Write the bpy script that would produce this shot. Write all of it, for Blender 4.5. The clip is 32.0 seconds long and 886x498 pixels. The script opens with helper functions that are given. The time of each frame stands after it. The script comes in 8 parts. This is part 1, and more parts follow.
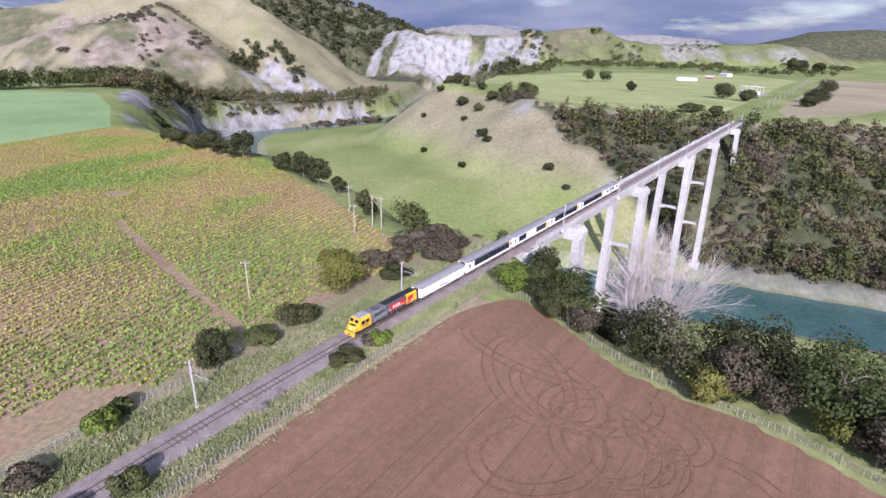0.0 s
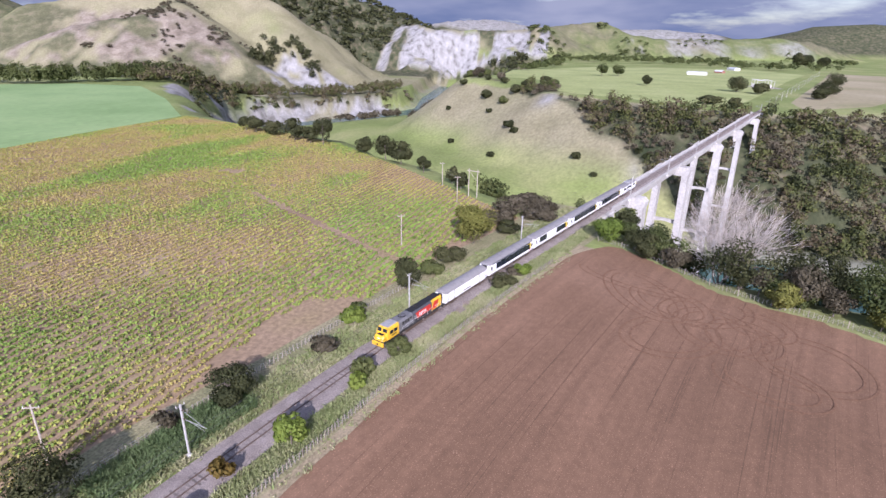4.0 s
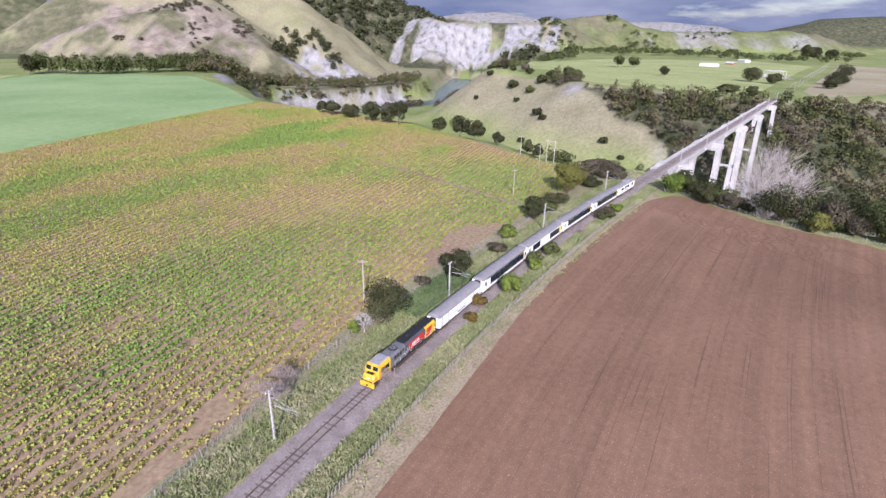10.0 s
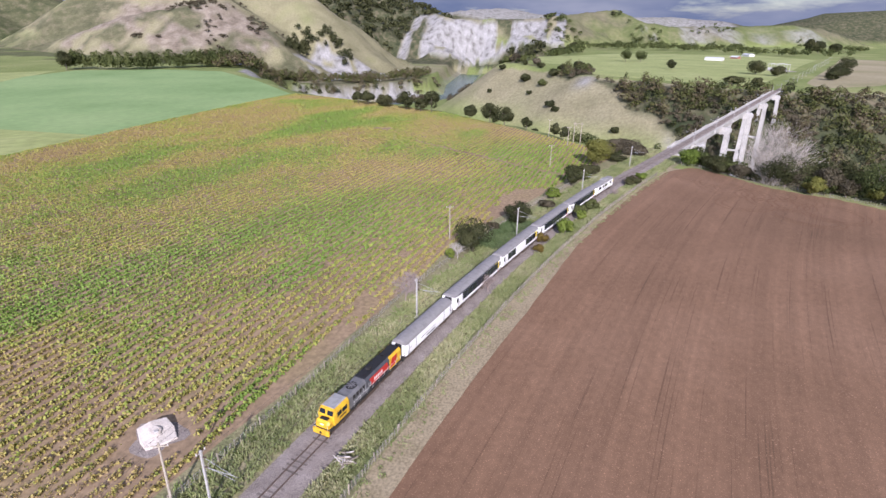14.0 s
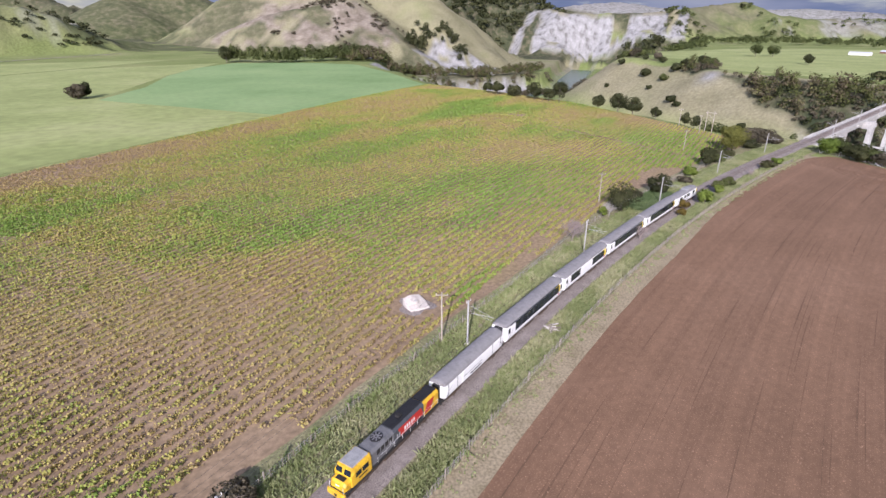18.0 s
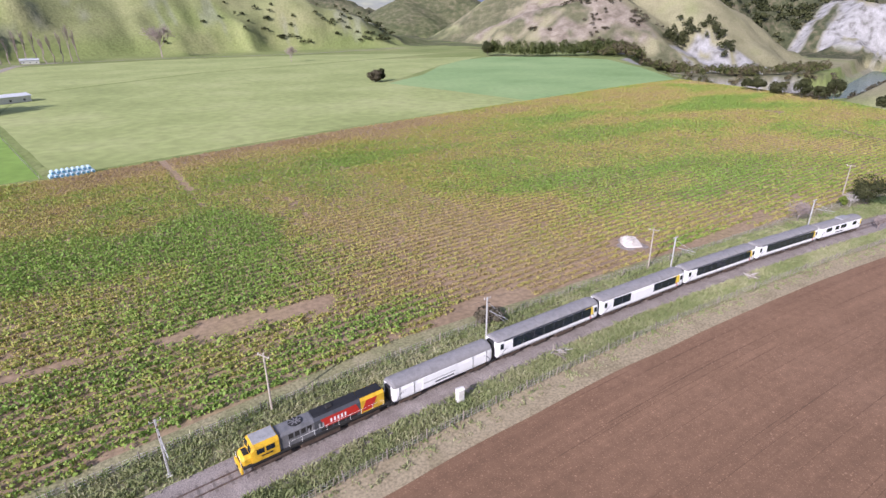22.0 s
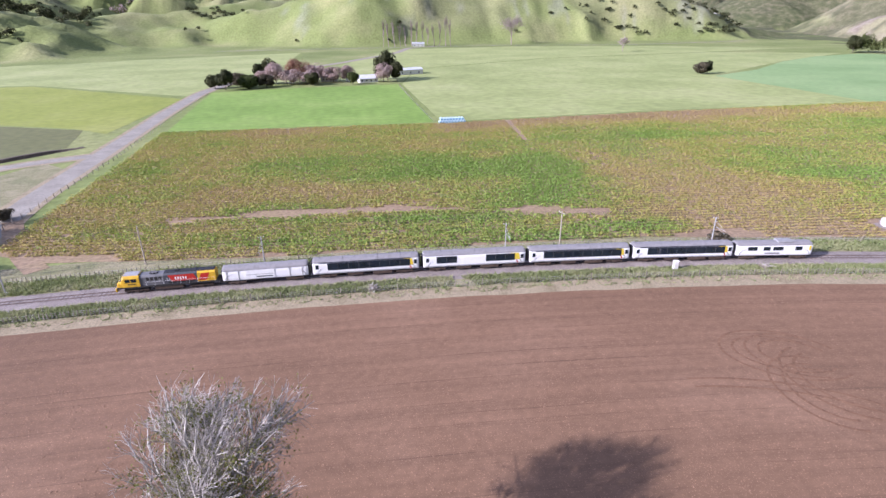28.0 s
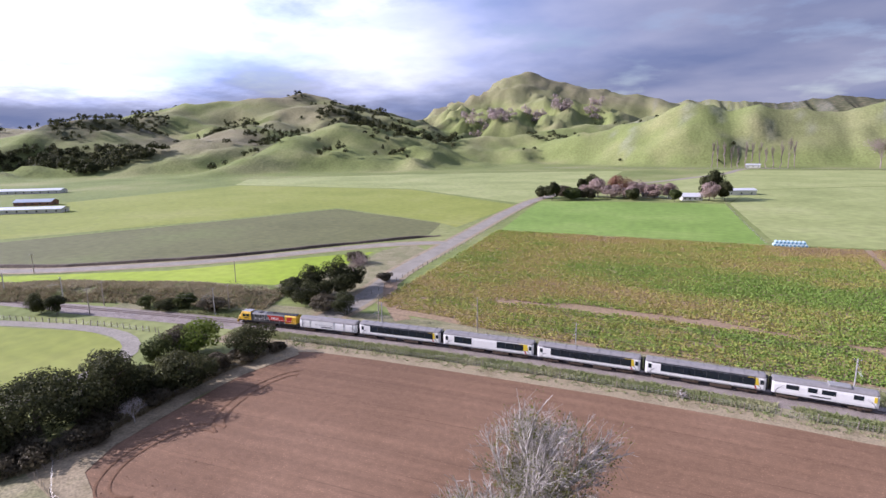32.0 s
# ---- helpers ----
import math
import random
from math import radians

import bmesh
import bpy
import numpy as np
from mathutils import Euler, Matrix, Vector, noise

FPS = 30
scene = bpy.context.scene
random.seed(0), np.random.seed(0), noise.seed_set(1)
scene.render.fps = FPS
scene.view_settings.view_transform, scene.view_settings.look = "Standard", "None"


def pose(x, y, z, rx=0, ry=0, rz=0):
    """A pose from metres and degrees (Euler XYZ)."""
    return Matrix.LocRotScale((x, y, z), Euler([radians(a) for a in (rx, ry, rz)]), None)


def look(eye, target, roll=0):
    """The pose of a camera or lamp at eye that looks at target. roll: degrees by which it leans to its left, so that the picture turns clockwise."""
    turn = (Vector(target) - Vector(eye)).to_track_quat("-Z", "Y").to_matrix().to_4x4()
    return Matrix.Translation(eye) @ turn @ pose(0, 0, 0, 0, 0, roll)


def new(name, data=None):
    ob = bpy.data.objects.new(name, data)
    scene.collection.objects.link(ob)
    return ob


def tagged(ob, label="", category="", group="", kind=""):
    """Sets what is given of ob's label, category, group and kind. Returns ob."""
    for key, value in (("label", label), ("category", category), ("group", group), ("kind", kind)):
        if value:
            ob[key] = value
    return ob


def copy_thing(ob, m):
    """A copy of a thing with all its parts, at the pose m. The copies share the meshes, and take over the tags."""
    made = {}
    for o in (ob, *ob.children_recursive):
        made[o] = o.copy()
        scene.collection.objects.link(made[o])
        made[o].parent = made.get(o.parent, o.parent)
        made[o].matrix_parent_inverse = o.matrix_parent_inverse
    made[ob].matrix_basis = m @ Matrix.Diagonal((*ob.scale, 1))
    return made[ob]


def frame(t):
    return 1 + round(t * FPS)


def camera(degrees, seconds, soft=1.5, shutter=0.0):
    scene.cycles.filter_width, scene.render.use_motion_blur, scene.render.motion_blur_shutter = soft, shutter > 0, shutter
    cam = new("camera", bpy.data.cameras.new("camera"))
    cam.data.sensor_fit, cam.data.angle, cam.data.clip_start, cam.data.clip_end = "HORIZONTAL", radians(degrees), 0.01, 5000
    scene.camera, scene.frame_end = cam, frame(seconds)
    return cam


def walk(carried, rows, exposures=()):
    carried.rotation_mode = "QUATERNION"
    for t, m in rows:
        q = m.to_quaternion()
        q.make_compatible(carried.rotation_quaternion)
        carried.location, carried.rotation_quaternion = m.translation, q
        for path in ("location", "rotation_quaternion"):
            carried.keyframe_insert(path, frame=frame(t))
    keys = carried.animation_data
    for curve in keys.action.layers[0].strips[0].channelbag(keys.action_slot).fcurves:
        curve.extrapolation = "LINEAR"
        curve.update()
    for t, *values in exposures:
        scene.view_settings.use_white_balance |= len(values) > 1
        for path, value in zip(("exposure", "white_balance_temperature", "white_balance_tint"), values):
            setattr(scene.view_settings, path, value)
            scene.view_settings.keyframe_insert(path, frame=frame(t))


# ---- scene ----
rng = np.random.default_rng(7)
SUN_AZ = math.atan2(-0.965, -0.264)      # where the sun stands, as an angle east of +y
SUN_EL = radians(27.5)

cam = camera(79.05, 32.0)
PATH = [
    (0, (182.335, -10.853, 45.891), (191.4911, -8.9455, 42.3504), 1.285),
    (0.5, (178.376, -8.358, 45.960), (187.5290, -6.4554, 42.4094), 1.304),
    (1, (174.304, -5.747, 45.997), (183.4535, -3.8479, 42.4374), 1.309),
    (1.5, (170.188, -3.155, 45.987), (179.3346, -1.2574, 42.4190), 1.302),
    (2, (166.070, -0.560, 45.956), (175.2125, 1.3378, 42.3774), 1.309),
    (2.5, (162.000, 2.041, 45.920), (171.1373, 3.9417, 42.3280), 1.310),
    (3, (157.968, 4.616, 45.859), (167.1004, 6.5199, 42.2565), 1.281),
    (3.5, (154.154, 7.120, 45.745), (163.2835, 9.0232, 42.1352), 1.255),
    (5.5, (139.009, 16.808, 45.590), (148.1165, 18.7322, 41.9365), 1.255),
    (6, (135.469, 18.920, 45.480), (144.5720, 20.8529, 41.8187), 1.235),
    (6.5, (131.925, 20.820, 45.409), (141.0237, 22.7585, 41.7404), 1.211),
    (7, (128.355, 22.551, 45.358), (137.4486, 24.4937, 41.6797), 1.196),
    (7.5, (124.759, 24.155, 45.327), (133.8490, 26.0998, 41.6390), 1.202),
    (8, (121.074, 25.622, 45.343), (130.1605, 27.5683, 41.6482), 1.200),
    (8.5, (117.404, 26.999, 45.353), (126.4872, 28.9457, 41.6513), 1.185),
    (9, (113.765, 28.334, 45.281), (122.8455, 30.2800, 41.5715), 1.187),
    (9.5, (110.106, 29.643, 45.178), (119.1817, 31.5893, 41.4576), 1.200),
    (10, (106.446, 30.913, 45.097), (115.5173, 32.8605, 41.3672), 1.202),
    (10.5, (102.742, 32.069, 45.023), (111.8094, 34.0210, 41.2847), 1.166),
    (11, (98.983, 33.124, 44.936), (108.0443, 35.0846, 41.1881), 1.099),
    (11.5, (95.227, 34.158, 44.826), (104.2831, 36.1272, 41.0697), 1.042),
    (12, (91.482, 35.234, 44.701), (100.5335, 37.2105, 40.9382), 0.987),
    (12.5, (87.761, 36.390, 44.501), (96.8103, 38.3699, 40.7335), 0.949),
    (13, (84.039, 37.534, 44.246), (93.0857, 39.5172, 40.4729), 0.944),
    (13.5, (80.363, 38.552, 44.087), (89.4052, 40.5412, 40.3085), 0.919),
    (15.5, (65.921, 43.741, 43.604), (74.9233, 45.8339, 39.7871), 0.818),
    (16, (61.918, 44.866, 43.489), (70.8648, 47.1720, 39.6640), 0.743),
    (16.5, (58.304, 45.813, 43.350), (67.1650, 48.4172, 39.5164), 0.663),
    (17, (54.750, 46.598, 43.179), (63.5031, 49.5372, 39.3385), 0.575),
    (17.5, (51.051, 47.027, 43.060), (59.6811, 50.2993, 39.2111), 0.479),
    (18, (47.262, 46.905, 43.082), (55.7362, 50.5502, 39.2214), 0.369),
    (18.5, (43.579, 46.290, 43.129), (51.8496, 50.3635, 39.2566), 0.256),
    (19, (40.088, 45.315, 43.011), (48.1043, 49.8623, 39.1308), 0.136),
    (19.5, (36.752, 43.889, 42.825), (44.4526, 48.9498, 38.9401), -0.021),
    (20, (33.485, 42.041, 42.687), (40.8368, 47.5948, 38.8006), -0.192),
    (20.5, (30.467, 39.996, 42.509), (37.5097, 45.9374, 38.6221), -0.318),
    (21, (27.685, 37.693, 42.324), (34.4522, 43.9439, 38.4328), -0.392),
    (21.5, (24.928, 35.073, 42.181), (31.4003, 41.6232, 38.2828), -0.420),
    (22, (22.239, 32.253, 42.028), (28.3623, 39.1270, 38.1220), -0.436),
    (22.5, (19.670, 29.256, 41.821), (25.3901, 36.4667, 37.9114), -0.444),
    (23, (17.181, 26.036, 41.599), (22.4838, 33.5566, 37.6843), -0.412),
    (23.5, (14.703, 22.648, 41.437), (19.5872, 30.4429, 37.5153), -0.386),
    (24, (12.224, 19.193, 41.306), (16.6790, 27.2372, 37.3766), -0.380),
    (24.5, (9.871, 15.709, 41.158), (13.8761, 23.9836, 37.2228), -0.383),
    (25, (7.823, 12.174, 41.032), (11.3793, 20.6474, 37.0882), -0.417),
    (25.5, (6.115, 8.720, 40.959), (9.2755, 17.3439, 37.0051), -0.479),
    (27.5, (2.087, -8.998, 44.018), (3.7772, -0.0113, 39.9717), -0.606),
    (28, (1.447, -11.998, 44.116), (2.9018, -2.9541, 40.1048), -0.570),
    (28.5, (0.912, -14.651, 44.151), (2.1319, -5.5159, 40.2704), -0.557),
    (29, (0.497, -16.916, 44.124), (1.3839, -7.6492, 40.4728), -0.556),
    (29.5, (0.198, -18.630, 43.978), (0.6460, -9.2288, 40.5983), -0.553),
    (30, (-0.055, -19.796, 43.745), (-0.0353, -10.2874, 40.6487), -0.538),
    (30.5, (-0.419, -20.513, 43.526), (-0.9202, -10.9288, 40.7176), -0.531),
    (31, (-0.891, -20.919, 43.376), (-2.2622, -11.3399, 40.8544), -0.581),
    (31.5, (-1.316, -21.151, 43.296), (-3.8640, -11.7453, 41.0490), -0.698),
    (32, (-1.646, -21.308, 43.284), (-5.4558, -12.2763, 41.3040), -0.841),
]
EXPOSURES = [(0, 0.52, 5950, 28), (7, 0.54, 6000, 27), (12, 0.48, 6100, 26), (16, 0.29, 6300, 22), (19, 0.38, 6250, 23), (22, 0.43, 6200, 24), (25.5, 0.56, 6000, 26), (28, 0.70, 5900, 28), (30, 0.68, 5850, 30), (31, 0.60, 5950, 30), (32, 0.46, 6150, 28)]
walk(cam, [(t, look(eye, target, roll)) for t, eye, target, roll in PATH], EXPOSURES)

# ---- world, sun ----
world = bpy.data.worlds.new("world")
scene.world = world
world.use_nodes = True
wn, wl = world.node_tree.nodes, world.node_tree.links
wn.clear()
w_out = wn.new("ShaderNodeOutputWorld")
w_bg = wn.new("ShaderNodeBackground")
w_bg.inputs["Strength"].default_value = 0.11
w_sky = wn.new("ShaderNodeTexSky")
w_sky.sky_type = "NISHITA"
w_sky.sun_disc = False
w_sky.sun_elevation = SUN_EL
w_sky.sun_rotation = SUN_AZ
w_sky.altitude = 300
w_sky.air_density = 1.0
w_sky.dust_density = 1.5
wl.new(w_sky.outputs[0], w_bg.inputs["Color"])
# broken cloud: a layer overhead, greyer underneath, paler towards the sun
w_tc = wn.new("ShaderNodeTexCoord")
w_sep = wn.new("ShaderNodeSeparateXYZ")
wl.new(w_tc.outputs["Generated"], w_sep.inputs[0])


def w_math(op, a, b, c=None):
    nd = wn.new("ShaderNodeMath")
    nd.operation = op
    for i, v in enumerate((a, b, c)):
        if v is None:
            continue
        if isinstance(v, (int, float)):
            nd.inputs[i].default_value = v
        else:
            wl.new(v, nd.inputs[i])
    return nd.outputs[0]


w_lift = w_math("ADD", w_math("MAXIMUM", w_sep.outputs[2], 0.0), 0.16)
w_vec = wn.new("ShaderNodeCombineXYZ")
wl.new(w_math("DIVIDE", w_sep.outputs[0], w_lift), w_vec.inputs[0])
wl.new(w_math("DIVIDE", w_sep.outputs[1], w_lift), w_vec.inputs[1])
w_n1 = wn.new("ShaderNodeTexNoise")
w_n1.inputs["Scale"].default_value, w_n1.inputs["Detail"].default_value = 0.75, 7
w_n1.inputs["Roughness"].default_value = 0.58
wl.new(w_vec.outputs[0], w_n1.inputs["Vector"])
w_cover = wn.new("ShaderNodeValToRGB")
ramp0 = w_cover.color_ramp.elements
ramp0[0].position, ramp0[1].position = 0.30, 0.46
wl.new(w_n1.outputs["Fac"], w_cover.inputs["Fac"])
w_n2 = wn.new("ShaderNodeTexNoise")
w_n2.inputs["Scale"].default_value, w_n2.inputs["Detail"].default_value = 0.9, 8
w_map = wn.new("ShaderNodeMapping")
w_map.inputs["Location"].default_value = (5.3, 1.7, 0)
wl.new(w_vec.outputs[0], w_map.inputs["Vector"])
wl.new(w_map.outputs[0], w_n2.inputs["Vector"])
w_tone = wn.new("ShaderNodeValToRGB")
els = w_tone.color_ramp.elements
els[0].position, els[0].color = 0.36, (0.27, 0.36, 0.58, 1)
els[1].position, els[1].color = 0.66, (0.56, 0.63, 0.79, 1)
wl.new(w_n2.outputs["Fac"], w_tone.inputs["Fac"])
w_west = w_math("ADD", w_math("MULTIPLY", w_sep.outputs[0], -0.62), w_math("MULTIPLY", w_sep.outputs[1], 0.12))
w_high = wn.new("ShaderNodeMapRange")
w_high.interpolation_type = "SMOOTHSTEP"
w_high.inputs["From Min"].default_value, w_high.inputs["From Max"].default_value = 0.05, 0.17
wl.new(w_math("ADD", w_sep.outputs[2], w_math("MULTIPLY", w_math("SUBTRACT", w_n1.outputs["Fac"], 0.5), 0.22)), w_high.inputs["Value"])
w_beam = w_math("MULTIPLY", w_math("POWER", w_math("MAXIMUM", w_math("ADD", w_west, 0.08), 0.0), 3.0), 9.0)
w_gain = w_math("ADD", w_math("MULTIPLY", w_beam, w_high.outputs[0]), 0.46)
w_cloud = wn.new("ShaderNodeBackground")
wl.new(w_tone.outputs["Color"], w_cloud.inputs["Color"])
wl.new(w_gain, w_cloud.inputs["Strength"])
w_mix = wn.new("ShaderNodeMixShader")
wl.new(w_cover.outputs["Color"], w_mix.inputs[0])
wl.new(w_bg.outputs[0], w_mix.inputs[1])
wl.new(w_cloud.outputs[0], w_mix.inputs[2])
wl.new(w_mix.outputs[0], w_out.inputs["Surface"])

sun = new("sun", bpy.data.lights.new("sun", "SUN"))
sun.data.energy = 5.0
sun.data.angle = radians(0.6)
sun.data.color = (1.0, 0.965, 0.925)
sun.matrix_world = look((math.sin(SUN_AZ) * math.cos(SUN_EL), math.cos(SUN_AZ) * math.cos(SUN_EL), math.sin(SUN_EL)), (0, 0, 0))


# ---- materials ----
def ramp_stops(node, stops):
    els = node.color_ramp.elements
    while len(els) < len(stops):
        els.new(0.5)
    for e, (p, c) in zip(els, stops):
        e.position, e.color = p, (*c, 1)


def mat(name, stops, scale=1.0, rough=0.9, fine=None, fine_amt=0.35, bump=0.0, bump_scale=None, metal=0.0, island=0.0, thing=0.0, coord="Object", spec=0.3):
    """Noise-ramp colour at one scale, a finer noise over it, bump; island/thing: brightness spread per island or object."""
    m = bpy.data.materials.new(name)
    m.use_nodes = True
    n, l = m.node_tree.nodes, m.node_tree.links
    b = n["Principled BSDF"]
    b.inputs["Roughness"].default_value = rough
    b.inputs["Metallic"].default_value = metal
    b.inputs["Specular IOR Level"].default_value = spec
    tc = n.new("ShaderNodeTexCoord")
    tex = n.new("ShaderNodeTexNoise")
    tex.inputs["Scale"].default_value = scale
    tex.inputs["Detail"].default_value = 5
    tex.inputs["Roughness"].default_value = 0.6
    l.new(tc.outputs[coord], tex.inputs["Vector"])
    rmp = n.new("ShaderNodeValToRGB")
    ramp_stops(rmp, stops)
    l.new(tex.outputs["Fac"], rmp.inputs["Fac"])
    col = rmp.outputs["Color"]
    if fine:
        t2 = n.new("ShaderNodeTexNoise")
        t2.inputs["Scale"].default_value = fine
        t2.inputs["Detail"].default_value = 3
        l.new(tc.outputs[coord], t2.inputs["Vector"])
        mr = n.new("ShaderNodeMapRange")
        mr.inputs["From Min"].default_value, mr.inputs["From Max"].default_value = 0.3, 0.7
        mr.inputs["To Min"].default_value, mr.inputs["To Max"].default_value = 1 - fine_amt, 1 + fine_amt
        l.new(t2.outputs["Fac"], mr.inputs["Value"])
        mx = n.new("ShaderNodeVectorMath")
        mx.operation = "SCALE"
        l.new(col, mx.inputs[0])
        l.new(mr.outputs[0], mx.inputs["Scale"])
        col = mx.outputs[0]
    if island or thing:
        src = n.new("ShaderNodeNewGeometry").outputs["Random Per Island"] if island else n.new("ShaderNodeObjectInfo").outputs["Random"]
        amt = island or thing
        mr = n.new("ShaderNodeMapRange")
        mr.inputs["To Min"].default_value, mr.inputs["To Max"].default_value = 1 - amt, 1 + amt
        l.new(src, mr.inputs["Value"])
        mx = n.new("ShaderNodeVectorMath")
        mx.operation = "SCALE"
        l.new(col, mx.inputs[0])
        l.new(mr.outputs[0], mx.inputs["Scale"])
        col = mx.outputs[0]
    l.new(col, b.inputs["Base Color"])
    if bump:
        bn = n.new("ShaderNodeTexNoise")
        bn.inputs["Scale"].default_value = bump_scale or scale * 8
        bn.inputs["Detail"].default_value = 4
        l.new(tc.outputs[coord], bn.inputs["Vector"])
        bp = n.new("ShaderNodeBump")
        bp.inputs["Strength"].default_value = 0.6
        bp.inputs["Distance"].default_value = bump
        l.new(bn.outputs["Fac"], bp.inputs["Height"])
        l.new(bp.outputs[0], b.inputs["Normal"])
    return m


def leafy(name, cols, spread=0.45, patch=0.05):
    """Leaves: colour drawn from a ramp by island, with broad patches."""
    m = bpy.data.materials.new(name)
    m.use_nodes = True
    n, l = m.node_tree.nodes, m.node_tree.links
    b = n["Principled BSDF"]
    b.inputs["Roughness"].default_value = 0.75
    b.inputs["Specular IOR Level"].default_value = 0.2
    geo = n.new("ShaderNodeNewGeometry")
    tex = n.new("ShaderNodeTexNoise")
    tex.inputs["Scale"].default_value = patch
    tex.inputs["Detail"].default_value = 3
    l.new(geo.outputs["Position"], tex.inputs["Vector"])
    ad = n.new("ShaderNodeMath")
    ad.operation = "MULTIPLY_ADD"
    ad.inputs[1].default_value = spread
    l.new(geo.outputs["Random Per Island"], ad.inputs[0])
    mr = n.new("ShaderNodeMapRange")
    mr.inputs["From Min"].default_value, mr.inputs["From Max"].default_value = 0.35, 0.65
    mr.inputs["To Min"].default_value, mr.inputs["To Max"].default_value = 0.0, 1 - spread
    l.new(tex.outputs["Fac"], mr.inputs["Value"])
    l.new(mr.outputs[0], ad.inputs[2])
    rmp = n.new("ShaderNodeValToRGB")
    ramp_stops(rmp, [(i / max(1, len(cols) - 1), c) for i, c in enumerate(cols)])
    l.new(ad.outputs[0], rmp.inputs["Fac"])
    l.new(rmp.outputs["Color"], b.inputs["Base Color"])
    glow = n.new("ShaderNodeBsdfTranslucent")
    l.new(rmp.outputs["Color"], glow.inputs["Color"])
    both = n.new("ShaderNodeMixShader")
    both.inputs[0].default_value = 0.32
    l.new(b.outputs[0], both.inputs[1])
    l.new(glow.outputs[0], both.inputs[2])
    l.new(both.outputs[0], n["Material Output"].inputs["Surface"])
    return m


def paint(name, c, rough=0.45, metal=0.0, wear=0.12, scale=1.5):
    d = tuple(max(0, v * (1 - wear * 2)) for v in c)
    return mat(name, [(0.25, d), (0.6, c)], scale=scale, rough=rough, metal=metal, fine=9, fine_amt=wear * 0.6, spec=0.4)


M = {}
M["dry_grass"] = mat("dry_grass_strip", [(0.3, (0.225, 0.185, 0.11)), (0.55, (0.32, 0.262, 0.17)), (0.8, (0.275, 0.235, 0.14))], scale=0.25, fine=3, fine_amt=0.3, bump=0.08)
M["verge"] = mat("verge_grass", [(0.3, (0.16, 0.17, 0.078)), (0.5, (0.235, 0.22, 0.118)), (0.75, (0.33, 0.29, 0.185))], scale=0.18, fine=2.5, fine_amt=0.35, bump=0.15, bump_scale=3)
M["ballast"] = mat("ballast_stone", [(0.3, (0.20, 0.168, 0.15)), (0.7, (0.30, 0.26, 0.238))], scale=0.4, fine=9, fine_amt=0.45, bump=0.05, bump_scale=14)
M["rail"] = mat("rail_steel", [(0.3, (0.15, 0.105, 0.085)), (0.7, (0.24, 0.19, 0.165))], scale=2, rough=0.5, metal=0.6)
M["sleeper"] = mat("sleeper_wood", [(0.3, (0.15, 0.125, 0.11)), (0.7, (0.24, 0.21, 0.185))], scale=3, island=0.3)
M["concrete"] = mat("weathered_concrete", [(0.3, (0.36, 0.347, 0.328)), (0.6, (0.48, 0.465, 0.442))], scale=0.12, fine=1.4, fine_amt=0.18, rough=0.85)
M["white_conc"] = mat("pale_concrete", [(0.3, (0.55, 0.53, 0.50)), (0.6, (0.68, 0.66, 0.63))], scale=1.2, fine=6, fine_amt=0.12)
M["road"] = mat("gravel_road", [(0.3, (0.225, 0.205, 0.172)), (0.7, (0.32, 0.295, 0.25))], scale=0.15, fine=2, fine_amt=0.2)
M["wood"] = mat("grey_weathered_wood", [(0.3, (0.19, 0.16, 0.125)), (0.7, (0.33, 0.29, 0.24))], scale=2.0, fine=12, fine_amt=0.25, thing=0.25)
M["pole"] = mat("pole_wood", [(0.3, (0.30, 0.26, 0.21)), (0.7, (0.46, 0.41, 0.34))], scale=1.2, fine=9, fine_amt=0.2)
M["steel"] = mat("galvanised_steel", [(0.3, (0.42, 0.42, 0.42)), (0.7, (0.56, 0.56, 0.55))], scale=1.5, rough=0.5, metal=0.35)
M["wire"] = mat("wire", [(0.3, (0.06, 0.06, 0.06)), (0.7, (0.09, 0.09, 0.09))], rough=0.6)
M["bark"] = mat("bark", [(0.3, (0.10, 0.08, 0.065)), (0.7, (0.19, 0.16, 0.135))], scale=1.5, fine=8, fine_amt=0.3)
M["pale_bark"] = mat("pale_bare_bark", [(0.3, (0.36, 0.33, 0.30)), (0.7, (0.55, 0.51, 0.47))], scale=0.8, fine=5, fine_amt=0.2)
M["leaf_dark"] = leafy("dark_leaves", [(0.03, 0.036, 0.016), (0.06, 0.068, 0.027), (0.105, 0.105, 0.045)])
M["leaf_mid"] = leafy("green_leaves", [(0.045, 0.062, 0.02), (0.085, 0.105, 0.034), (0.14, 0.155, 0.055)])
M["leaf_bright"] = leafy("bright_leaves", [(0.075, 0.115, 0.022), (0.145, 0.205, 0.036), (0.23, 0.28, 0.06)])
M["leaf_olive"] = leafy("olive_leaves", [(0.085, 0.09, 0.022), (0.165, 0.17, 0.04), (0.26, 0.25, 0.075)])
M["leaf_brown"] = leafy("brown_scrub_leaves", [(0.06, 0.052, 0.032), (0.11, 0.095, 0.06), (0.18, 0.155, 0.11)])
M["leaf_pink"] = leafy("bare_pink_twigs", [(0.28, 0.205, 0.18), (0.40, 0.305, 0.27), (0.51, 0.405, 0.365)])
M["leaf_red"] = leafy("russet_leaves", [(0.17, 0.085, 0.055), (0.26, 0.135, 0.09), (0.34, 0.21, 0.15)])
M["leaf_bush"] = leafy("native_bush_leaves", [(0.03, 0.04, 0.018), (0.062, 0.075, 0.028), (0.13, 0.145, 0.045), (0.115, 0.09, 0.055), (0.17, 0.145, 0.09), (0.21, 0.22, 0.075)], spread=0.3, patch=0.05)
